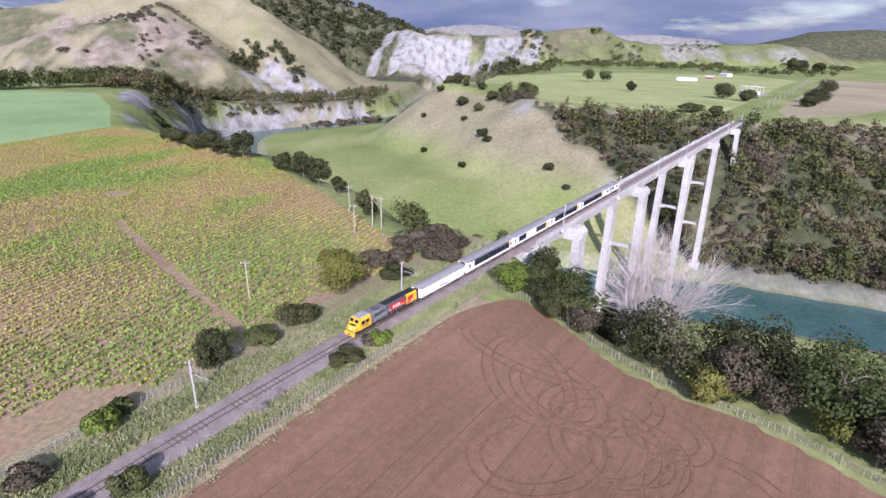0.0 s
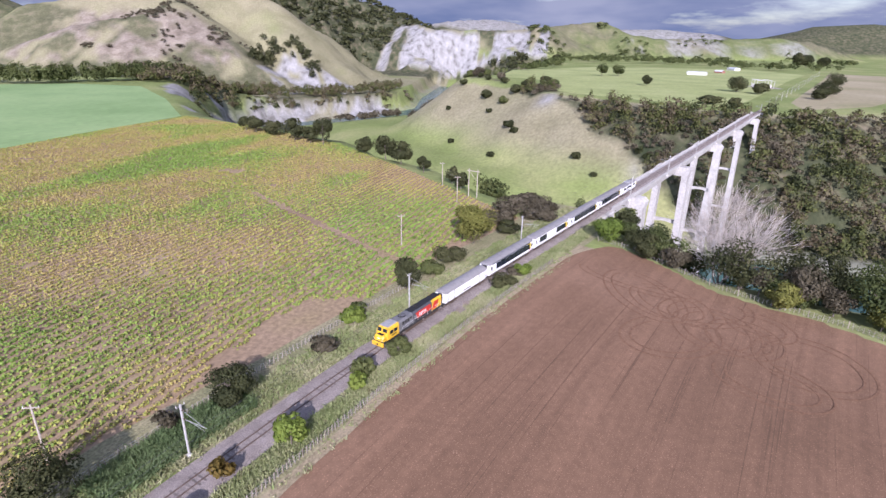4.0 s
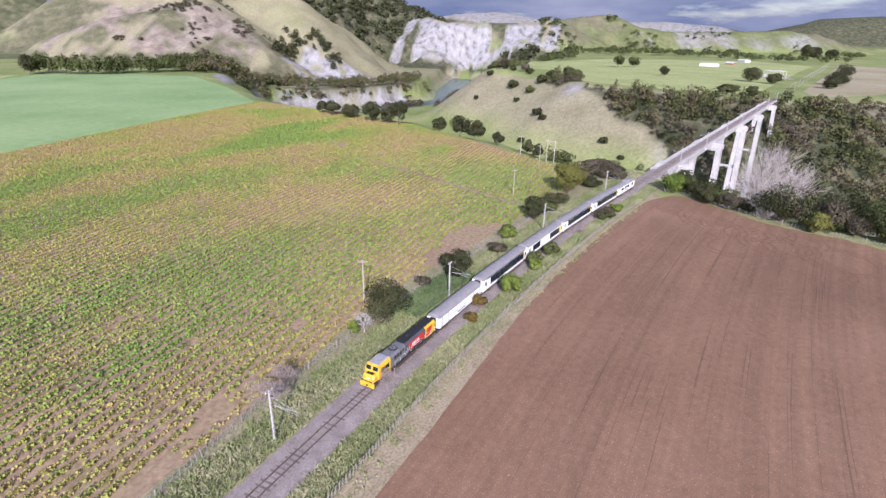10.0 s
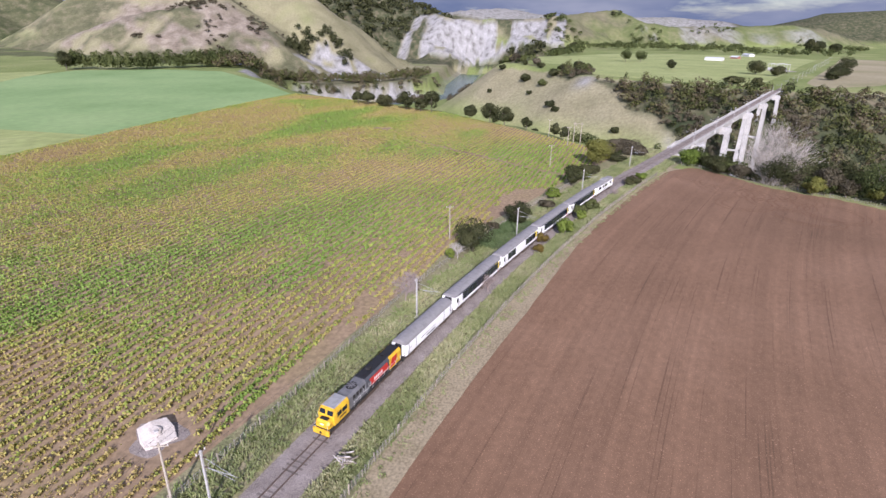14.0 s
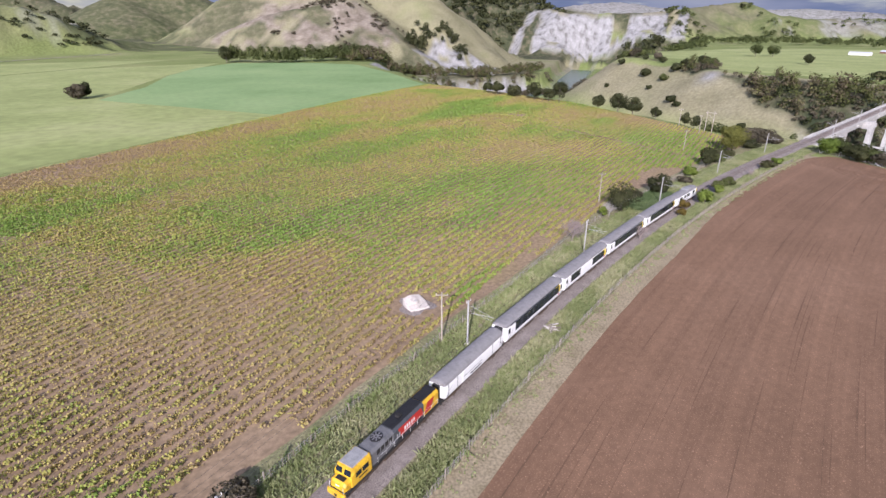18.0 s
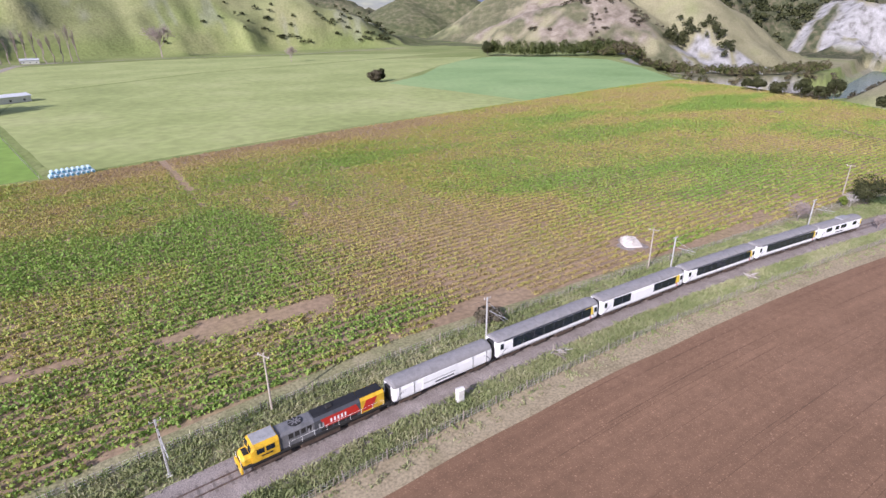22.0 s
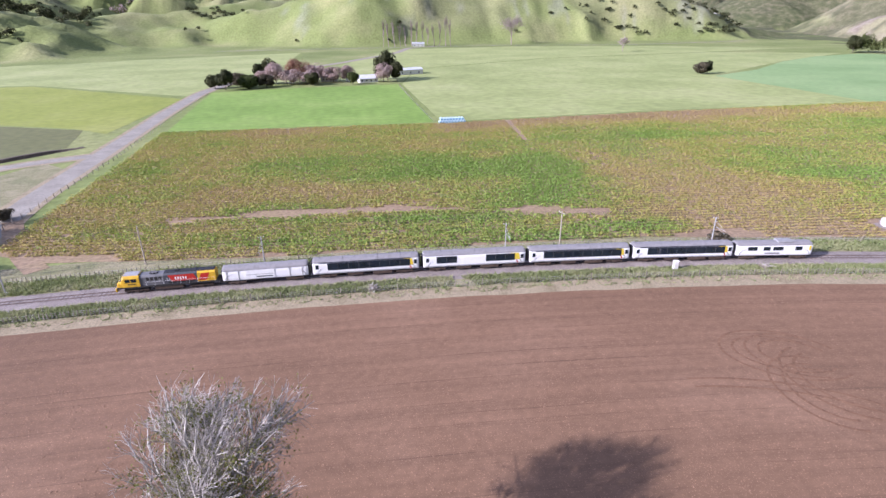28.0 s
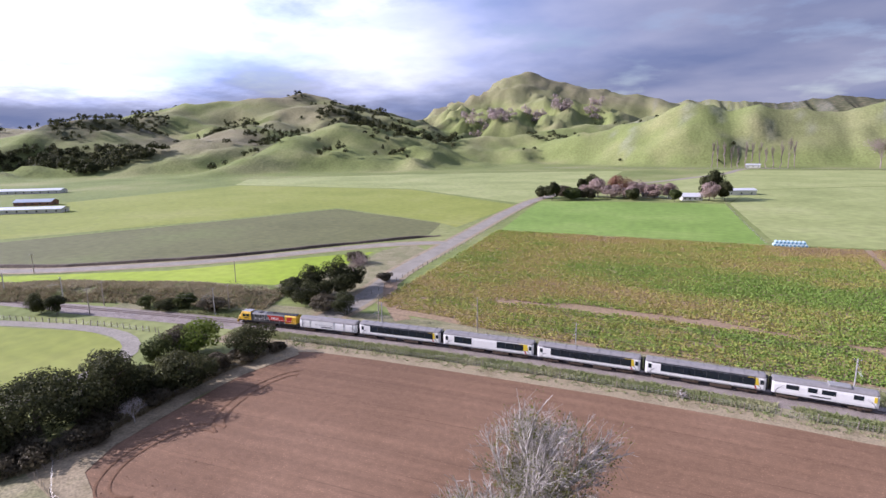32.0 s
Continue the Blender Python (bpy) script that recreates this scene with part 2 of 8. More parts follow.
M["tussock"] = leafy("tussock_blades", [(0.185, 0.235, 0.09), (0.31, 0.34, 0.155), (0.50, 0.46, 0.30)], spread=0.5, patch=0.12)
M["weeds"] = leafy("green_verge_weeds", [(0.16, 0.23, 0.07), (0.245, 0.31, 0.11), (0.34, 0.38, 0.18)], spread=0.5, patch=0.15)


# ---- mesh helpers ----
class Geo:
    """A growing mesh: vertices and faces."""

    def __init__(self):
        self.v, self.f = [], []

    def add(self, verts, faces):
        o = len(self.v)
        self.v += [tuple(p) for p in verts]
        self.f += [tuple(i + o for i in q) for q in faces]
        return self

    def box(self, x0, x1, y0, y1, z0, z1, c=0.0, m=None):
        """A box with its vertical and top edges cut by c."""
        if c <= 0:
            p = [(x, y, z) for z in (z0, z1) for x, y in ((x0, y0), (x1, y0), (x1, y1), (x0, y1))]
            q = [(3, 2, 1, 0), (4, 5, 6, 7), (0, 1, 5, 4), (1, 2, 6, 5), (2, 3, 7, 6), (3, 0, 4, 7)]
        else:
            def ring(z, k):
                return [(x0 + k + c, y0 + k, z), (x1 - k - c, y0 + k, z), (x1 - k, y0 + k + c, z), (x1 - k, y1 - k - c, z), (x1 - k - c, y1 - k, z), (x0 + k + c, y1 - k, z), (x0 + k, y1 - k - c, z), (x0 + k, y0 + k + c, z)]
            p = ring(z0, 0) + ring(z1 - c, 0) + ring(z1, c * 0.7)
            q = [tuple(range(7, -1, -1)), tuple(range(16, 24))]
            q += [(r * 8 + i, r * 8 + (i + 1) % 8, r * 8 + 8 + (i + 1) % 8, r * 8 + 8 + i) for r in (0, 1) for i in range(8)]
        if m is not None:
            p = [m @ Vector(a) for a in p]
        return self.add(p, q)

    def tube(self, pts, radii, n=6, cap=True):
        """A tube along points with a radius at each."""
        pts = [Vector(p) for p in pts]
        o = len(self.v)
        for i, p in enumerate(pts):
            d = (pts[min(i + 1, len(pts) - 1)] - pts[max(i - 1, 0)]).normalized()
            a = d.cross(Vector((0, 0, 1)) if abs(d.z) < 0.9 else Vector((1, 0, 0))).normalized()
            b = d.cross(a)
            for k in range(n):
                w = 2 * math.pi * k / n
                self.v.append(tuple(p + (a * math.cos(w) + b * math.sin(w)) * radii[i]))
        for i in range(len(pts) - 1):
            for k in range(n):
                self.f.append((o + i * n + k, o + i * n + (k + 1) % n, o + (i + 1) * n + (k + 1) % n, o + (i + 1) * n + k))
        if cap:
            self.f.append(tuple(o + k for k in range(n))[::-1])
            self.f.append(tuple(o + (len(pts) - 1) * n + k for k in range(n)))
        return self

    def loft(self, rings, cap=True):
        """Rings of equal count joined in turn, closed round."""
        o, n = len(self.v), len(rings[0])
        for r in rings:
            self.v += [tuple(p) for p in r]
        for i in range(len(rings) - 1):
            for k in range(n):
                self.f.append((o + i * n + k, o + i * n + (k + 1) % n, o + (i + 1) * n + (k + 1) % n, o + (i + 1) * n + k))
        if cap:
            self.f.append(tuple(o + k for k in range(n))[::-1])
            self.f.append(tuple(o + (len(rings) - 1) * n + k for k in range(n)))
        return self

    def mesh(self, name, material, smooth=False):
        me = bpy.data.meshes.new(name)
        me.from_pydata(self.v, [], self.f)
        me.materials.append(material)
        if smooth:
            me.polygons.foreach_set("use_smooth", [True] * len(me.polygons))
        me.update()
        return me


def part(name, geo, material, parent, label="", smooth=False):
    ob = new(name, geo.mesh(name, material, smooth) if isinstance(geo, Geo) else geo)
    ob.parent = parent
    if label:
        ob["label"] = label
    return ob


def thing(name, label, category, group="", at=None, kind=""):
    ob = new(name)
    if at is not None:
        ob.matrix_basis = at
    return tagged(ob, label, category, group, kind)


def solid(name, geo, material, label, category="", group="", kind="", smooth=False):
    return tagged(new(name, geo.mesh(name, material, smooth)), label, category, group, kind)


def fast_mesh(name, verts, quads, material, smooth=False):
    """A mesh of quads (or triangles) from arrays."""
    verts, quads = np.asarray(verts, np.float32), np.asarray(quads, np.int32)
    k = quads.shape[1]
    me = bpy.data.meshes.new(name)
    me.vertices.add(len(verts))
    me.vertices.foreach_set("co", verts.ravel())
    me.loops.add(quads.size)
    me.loops.foreach_set("vertex_index", quads.ravel())
    me.polygons.add(len(quads))
    me.polygons.foreach_set("loop_start", np.arange(0, quads.size, k, dtype=np.int32))
    if smooth:
        me.polygons.foreach_set("use_smooth", np.ones(len(quads), bool))
    me.materials.append(material)
    me.update(calc_edges=True)
    me.validate()
    return me


# ---- the line of the railway ----
TRACK = (-0.0219, 0.1436, -0.3992, -7.3664, -3.1022, 78.7093)
DECK = Vector((0.91507, -0.4033))       # way along the viaduct
ACROSS = Vector((0.4033, 0.91507))
RAIL_Z = 0.26


def track_y(x):
    if x < -160:
        return np.polyval(TRACK, -1.6) + (x + 160) * 0.128
    if x <= 262:
        return np.polyval(TRACK, x / 100)
    return np.polyval(TRACK, 2.62) - 0.4407 * (x - 262)


_tx = np.arange(-420.0, 2000.0, 0.5)
_ty = np.array([track_y(x) for x in _tx])
_ts = np.r_[0, np.cumsum(np.hypot(np.diff(_tx), np.diff(_ty)))]
_ts -= np.interp(0.0, _tx, _ts)


def on_track(s, off=0.0):
    """Plan place at s metres along the line (from x = 0), off metres to its north side, and the heading of +s."""
    x, y = np.interp(s, _ts, _tx), np.interp(s, _ts, _ty)
    x1, y1 = np.interp(s + 0.5, _ts, _tx), np.interp(s + 0.5, _ts, _ty)
    x0, y0 = np.interp(s - 0.5, _ts, _tx), np.interp(s - 0.5, _ts, _ty)
    d = math.hypot(x1 - x0, y1 - y0)
    ux, uy = (x1 - x0) / d, (y1 - y0) / d
    return x - uy * off, y + ux * off, math.atan2(uy, ux)


def s_at(x, y):
    return float(_ts[np.argmin((_tx - x) ** 2 + (_ty - y) ** 2)])


S_BRIDGE = s_at(325.3, -11.3)

# ---- ground ----
def hash2(i, j, seed):
    n = (i * 374761393 + j * 668265263 + seed * 1442695041) & 0xFFFFFFFF
    n = ((n ^ (n >> 13)) * 1274126177) & 0xFFFFFFFF
    return ((n ^ (n >> 16)) & 0xFFFF) / 65535.0


def vnoise(x, y, seed=1):
    x, y = np.asarray(x, float), np.asarray(y, float)
    i, j = np.floor(x).astype(np.int64), np.floor(y).astype(np.int64)
    u, v = x - i, y - j
    u, v = u * u * (3 - 2 * u), v * v * (3 - 2 * v)
    a, b = hash2(i, j, seed), hash2(i + 1, j, seed)
    c, d = hash2(i, j + 1, seed), hash2(i + 1, j + 1, seed)
    return (a * (1 - u) + b * u) * (1 - v) + (c * (1 - u) + d * u) * v


def fbm(x, y, size, octaves=4, seed=1):
    t, k, amp = 0.0, 1.0 / size, 0.5
    for o in range(octaves):
        t, k, amp = t + amp * (vnoise(x * k, y * k, seed + o) * 2 - 1), k * 2.03, amp * 0.5
    return t


def sstep(t):
    t = np.clip(t, 0, 1)
    return t * t * (3 - 2 * t)


def poly_dist(x, y, poly):
    """Distance to a polygon: 0 inside."""
    inside, best = np.zeros(x.shape, bool), np.full(x.shape, 1e9)
    for (x0, y0), (x1, y1) in zip(poly, poly[1:] + poly[:1]):
        dx, dy = x1 - x0, y1 - y0
        t = np.clip(((x - x0) * dx + (y - y0) * dy) / (dx * dx + dy * dy), 0, 1)
        best = np.minimum(best, np.hypot(x - x0 - t * dx, y - y0 - t * dy))
        if dy:
            inside ^= ((y0 > y) != (y1 > y)) & (x < x0 + (y - y0) / dy * dx)
    return np.where(inside, 0, best)


def line_dist(x, y, pts):
    best = np.full(np.shape(x), 1e9)
    for (x0, y0), (x1, y1) in zip(pts, pts[1:]):
        dx, dy = x1 - x0, y1 - y0
        t = np.clip(((x - x0) * dx + (y - y0) * dy) / (dx * dx + dy * dy), 0, 1)
        best = np.minimum(best, np.hypot(x - x0 - t * dx, y - y0 - t * dy))
    return best


TERRACE_W = [(446, 232), (417, 164), (386, 108), (344, 64), (316, 36), (305, 20), (304, 2), (288, -6), (274, -16), (263, -26), (257, -40), (250, -56), (235, -80), (205, -150), (150, -280), (60, -500),
             (-200, -1200), (-6500, -1200), (-6500, 6500), (3000, 6500), (1500, 1900), (1080, 1320), (860, 900), (790, 700), (740, 540), (700, 425), (640, 400), (610, 385), (520, 300)]
TERRACE_E = [(848, 116), (830, 126), (814, 117), (790, 84), (750, 46), (708, 14), (666, -36), (640, -78), (618, -125), (612, -170), (660, -250), (730, -300), (790, -420), (800, -700), (700, -1500), (700, -6500), (6500, -6500), (6500, 100), (2600, 60), (2100, 30), (1700, 20), (1346, 50), (1150, 78), (966, 112), (900, 120)]
RIVER = [(300, -900), (380, -420), (445, -220), (466, -120), (470, -40), (462, 30), (470, 110), (520, 200), (620, 285), (740, 362), (830, 412), (890, 420), (960, 378), (1080, 300), (1200, 262), (1400, 300), (1800, 340)]
WATER_Z = -80.5
# crests of the hills: fall per metre, then x, y, z along the crest
RIDGES = [
    (0.88, [(-260, 1040, 30), (-130, 1000, 55), (-48, 990, 78), (21, 975, 98), (79, 985, 84), (126, 990, 94), (200, 985, 88), (300, 1000, 90), (440, 1000, 96), (520, 960, 74), (590, 910, 48), (690, 940, 24), (780, 945, 8)]),
    (0.40, [(-568, 520, 4), (-569, 620, 28), (-571, 750, 56), (-552, 830, 82), (-508, 900, 60), (-420, 980, 46), (-300, 1060, 50), (-150, 1200, 70), (100, 1300, 100)]),
    (0.50, [(-900, 1800, 100), (-761, 1850, 150), (-674, 2030, 215), (-530, 2080, 296), (-386, 2110, 252), (-263, 2130, 218), (-85, 2140, 190), (29, 2140, 160), (250, 2150, 110)]),
    (0.38, [(-1300, 900, 100), (-1108, 1000, 133), (-1015, 1095, 148), (-962, 1140, 160), (-854, 1165, 163), (-797, 1205, 139), (-788, 1490, 120)]),
    (0.30, [(-765, 610, 30), (-760, 690, 48), (-755, 790, 70), (-790, 950, 90)]),
    (0.34, [(-1500, 480, 70), (-1250, 550, 74), (-1101, 590, 80), (-1017, 630, 84), (-968, 700, 86), (-1023, 800, 66)]),
    (0.35, [(-1800, 2900, 150), (150, 3175, 247), (524, 3135, 212), (698, 3101, 223), (877, 3056, 205), (1500, 2800, 220)]),
    (0.62, [(2096, 1075, 270), (2276, 941, 215), (2300, 783, 178), (2230, 640, 130), (2080, 525, 96)]),
    (1.05, [(2080, 525, 96), (2010, 470, 86), (2035, 361, 79), (2030, 206, 82), (2040, 110, 88)]),
    (0.62, [(2040, 110, 88), (2300, 60, 102), (2481, -102, 127), (2376, -182, 90), (2400, -300, 66), (2600, -646, 76), (2558, -791, 78), (2700, -1000, 60)]),
    (0.25, [(3300, 700, 140), (3500, 600, 160), (3648, 478, 173), (3750, 300, 150), (3850, 0, 120), (3946, -538, 144), (3894, -825, 116)]),
    (0.36, [(4000, -1250, 110), (4150, -1480, 165), (4255, -1677, 224), (4072, -1844, 180), (4000, -2300, 150), (3700, -2900, 120)]),
]
# the smooth hill at the head of the valley and its spurs
RIDGES_NE = [
    (0.66, [(1180, 1130, 100), (1290, 930, 140), (1380, 860, 170), (1460, 800, 190)]),
    (0.72, [(1460, 800, 190), (1375, 680, 122), (1402, 620, 58), (1466, 550, 10), (1526, 484, -28)]),
    (0.62, [(1020, 1060, 8), (1038, 1007, 26), (1079, 916, 62), (1129, 835, 80), (1200, 785, 104), (1300, 860, 130)]),
    (0.50, [(1111, 1642, -17), (1199, 1643, 46), (1319, 1676, 124), (1442, 1701, 195)]),
]
EAST_FACE = [(1290, 1000), (1460, 800), (1375, 680), (1402, 620), (1466, 550), (1526, 484), (1700, 430), (2000, 900), (1700, 1400), (1400, 1400)]
HILL_NE = [(700, 1500), (860, 1000), (920, 850), (985, 700), (1010, 600), (1060, 528), (1131, 496), (1200, 470), (1280, 448), (1420, 410), (1600, 385), (1700, 460), (2300, 700), (2500, 1500), (2000, 3000), (700, 3000)]
PLATEAU_NE = [(600, 385), (660, 408), (705, 428), (760, 462), (830, 486), (900, 490), (958, 452), (1020, 410), (1090, 362), (1180, 322), (1300, 330), (1420, 352), (1800, 400), (2200, 700), (2200, 1600), (700, 1600)]


def hills_at(x, y, ridges, lo, hi):
    rid = np.abs(fbm(x, y, 150, 4, 11))
    best = np.full(np.shape(x), -400.0)
    for fall, pts in ridges:
        for (x0, y0, z0), (x1, y1, z1) in zip(pts, pts[1:]):
            dx, dy = x1 - x0, y1 - y0
            t = np.clip(((x - x0) * dx + (y - y0) * dy) / (dx * dx + dy * dy), 0, 1)
            d = np.hypot(x - x0 - t * dx, y - y0 - t * dy)
            d = np.sqrt(d * d + 15.0**2) - 15.0
            best = np.maximum(best, z0 + (z1 - z0) * t - d * fall * (lo + hi * rid))
    if hi < 0.5:
        return best + 2.0 * fbm(x, y, 40, 3, 13) * sstep((best - 4) / 20)
    spurs = 0.16 - np.abs(fbm(x, y, 190, 4, 29))
    gully = 0.22 - np.abs(fbm(x, y, 95, 4, 33))
    return best + (6.0 * fbm(x, y, 45, 4, 13) + (30 * spurs + 17 * gully) * (x < 900)) * sstep((best - 4) / 40)


def height(x, y):
    x, y = np.asarray(x, float), np.asarray(y, float)
    wob = 9 * fbm(x, y, 45, 3, 3)
    dw, de, dr = poly_dist(x, y, TERRACE_W), poly_dist(x, y, TERRACE_E), line_dist(x, y, RIVER)
    far = sstep((dr - 34) / 110)
    base = -83.0 + 9 * sstep((dr - 24) / 14) + 14 * far
    north = sstep((y + 40) / 120)
    zw = -96 * sstep((dw + np.where(dw > 0, wob, 0)) / (62 + 30 * north))
    zw = np.where(dw > 0, np.minimum(zw, -0.2 * np.minimum(dw, 5)), 0)
    ze = -96 * sstep((de + np.where(de > 0, wob, 0)) / 150)
    knoll = sstep((y + 70) / 60)                       # the grass spur falls evenly, with a rounded brow
    dk = de + 0.5 * np.where(de > 0, wob, 0) * sstep(de / 30)
    ze = ze + (-0.72 * (np.sqrt(dk * dk + 64) - 8) - ze) * knoll
    ze = np.where(de > 0, np.minimum(ze, 0), 0) + 5 * np.exp(-((x - 838) ** 2 + (y - 112) ** 2) / 45**2)
    low = 0.5 * (ze + base + np.sqrt((ze - base) ** 2 + 64))
    z = np.maximum(zw, np.where(de > 0, np.where(ze < base + 40, low - 0.7, ze), ze))
    z = np.minimum(z, np.where(dr < 34, -79 + 0 * z, z))
    plat = -48 * sstep((x - 730) / 270) + 1.5 * fbm(x, y, 60, 3, 17)
    dp = poly_dist(x, y, PLATEAU_NE)
    flute = 7 * np.abs(fbm(x * 1.5, y * 1.5, 30, 3, 19))
    z = np.maximum(z, np.where((x > 600) & (dp < 60), plat - 90 * np.clip((dp + np.where(dp > 0, flute, 0)) / 40, 0, 1), -300))
    ne = hills_at(x, y, RIDGES_NE, 0.95, 0.28)
    ne = ne - np.where(poly_dist(x, y, EAST_FACE) == 0, 0.6 * line_dist(x, y, EAST_FACE[:6]), 0)
    z = z + np.maximum(ne - z, 0) * sstep(1 - (poly_dist(x, y, HILL_NE) + 10 * fbm(x, y, 50, 3, 23)) / 42)
    h = hills_at(x, y, RIDGES, 0.76, 0.95)
    h = h - 90 * sstep((915 - y) / 120) * sstep((x + 180) / 90) * sstep((640 - x) / 90) * (y > 500)
    k = 7.0
    top = 0.5 * (z + h + np.sqrt((z - h) ** 2 + k * k))
    return np.where(h > z - 45, top - 0.5 * (np.sqrt(45.0**2 + k * k) - 45), z)


def spaced(stops):
    out = [stops[0][0]]
    for (a, _), (b, step) in zip(stops, stops[1:]):
        n = max(1, round((b - a) / step))
        out += [a + (b - a) * (i + 1) / n for i in range(n)]
    return np.array(out)


gx = spaced([(-6000, 0), (-2400, 300), (-1300, 40), (-700, 16), (200, 11), (900, 6), (1500, 14), (2700, 24), (4800, 90)])
gy = spaced([(-4500, 0), (-1200, 300), (-420, 60), (-260, 14), (420, 6), (700, 12), (1300, 13), (2600, 24), (5200, 160)])
GX, GY = np.meshgrid(gx, gy)
GZ = height(GX, GY)
nx, ny = len(gx), len(gy)
idx = np.arange(nx * ny).reshape(ny, nx)
quads = np.stack([idx[:-1, :-1], idx[:-1, 1:], idx[1:, 1:], idx[1:, :-1]], -1).reshape(-1, 4)


def ground_material():
    m = bpy.data.materials.new("countryside")
    m.use_nodes = True
    n, l = m.node_tree.nodes, m.node_tree.links
    b = n["Principled BSDF"]
    b.inputs["Roughness"].default_value = 0.95
    b.inputs["Specular IOR Level"].default_value = 0.15
    geo = n.new("ShaderNodeNewGeometry")
    zone = n.new("ShaderNodeVertexColor")
    zone.layer_name = "zone"
    sep = n.new("ShaderNodeSeparateColor")
    l.new(zone.outputs["Color"], sep.inputs[0])

    def noise(scale, detail=4, tall=0):
        t = n.new("ShaderNodeTexNoise")
        t.inputs["Scale"].default_value, t.inputs["Detail"].default_value = scale, detail
        if tall:
            mp = n.new("ShaderNodeMapping")
            mp.inputs["Scale"].default_value = (1, 1, tall)
            l.new(geo.outputs["Position"], mp.inputs["Vector"])
            l.new(mp.outputs[0], t.inputs["Vector"])
        else:
            l.new(geo.outputs["Position"], t.inputs["Vector"])
        return t.outputs["Fac"]

    def ramp(src, stops):
        r = n.new("ShaderNodeValToRGB")
        ramp_stops(r, stops)
        l.new(src, r.inputs["Fac"])
        return r.outputs["Color"]

    def mix(f, a, c):
        x = n.new("ShaderNodeMix")
        x.data_type = "RGBA"
        l.new(f, x.inputs["Factor"])
        l.new(a, x.inputs["A"])
        l.new(c, x.inputs["B"])
        return x.outputs["Result"]

    grass = ramp(noise(0.012), [(0.3, (0.15, 0.19, 0.06)), (0.5, (0.20, 0.24, 0.082)), (0.7, (0.275, 0.285, 0.125))])
    dry = ramp(noise(0.02), [(0.3, (0.195, 0.178, 0.105)), (0.55, (0.262, 0.238, 0.148)), (0.75, (0.225, 0.215, 0.118))])
    papa = ramp(noise(0.06, 5, 0.07), [(0.34, (0.15, 0.145, 0.13)), (0.45, (0.25, 0.245, 0.233)), (0.66, (0.335, 0.328, 0.317))])
    scrub = ramp(noise(0.06, 6), [(0.3, (0.035, 0.045, 0.022)), (0.5, (0.075, 0.08, 0.042)), (0.7, (0.15, 0.13, 0.085))])
    col = mix(sep.outputs[2], grass, dry)
    col = mix(sep.outputs[0], col, scrub)
    clay = ramp(noise(0.05, 7), [(0.3, (0.13, 0.105, 0.08)), (0.5, (0.235, 0.195, 0.155)), (0.7, (0.31, 0.268, 0.215))])
    col = mix(zone.outputs["Alpha"], col, clay)
    col = mix(sep.outputs[1], col, papa)
    fine = n.new("ShaderNodeMapRange")
    fine.inputs["From Min"].default_value, fine.inputs["From Max"].default_value = 0.3, 0.7
    fine.inputs["To Min"].default_value, fine.inputs["To Max"].default_value = 0.82, 1.18
    l.new(noise(0.35, 5), fine.inputs["Value"])
    sc = n.new("ShaderNodeVectorMath")
    sc.operation = "SCALE"
    l.new(col, sc.inputs[0])
    l.new(fine.outputs[0], sc.inputs["Scale"])
    l.new(sc.outputs[0], b.inputs["Base Color"])
    bp = n.new("ShaderNodeBump")
    bp.inputs["Strength"].default_value, bp.inputs["Distance"].default_value = 0.5, 1.2
    l.new(noise(0.25, 6), bp.inputs["Height"])
    big = n.new("ShaderNodeBump")
    big.inputs["Strength"].default_value, big.inputs["Distance"].default_value = 0.4, 6.0
    l.new(noise(0.03, 6), big.inputs["Height"])
    l.new(bp.outputs[0], big.inputs["Normal"])
    l.new(big.outputs[0], b.inputs["Normal"])
    return m


M["ground"] = ground_material()
ground = new("ground", fast_mesh("ground", np.stack([GX, GY, GZ], -1).reshape(-1, 3), quads, M["ground"], smooth=True))
tagged(ground, "farm terrace, river gorge and grassy hills with pale cliffs", "ground", kind="structure")
dzy, dzx = np.gradient(GZ, gy, gx)
slope = np.hypot(dzx, dzy)
dw_g, de_g, dr_g = poly_dist(GX, GY, TERRACE_W), poly_dist(GX, GY, TERRACE_E), line_dist(GX, GY, RIVER)


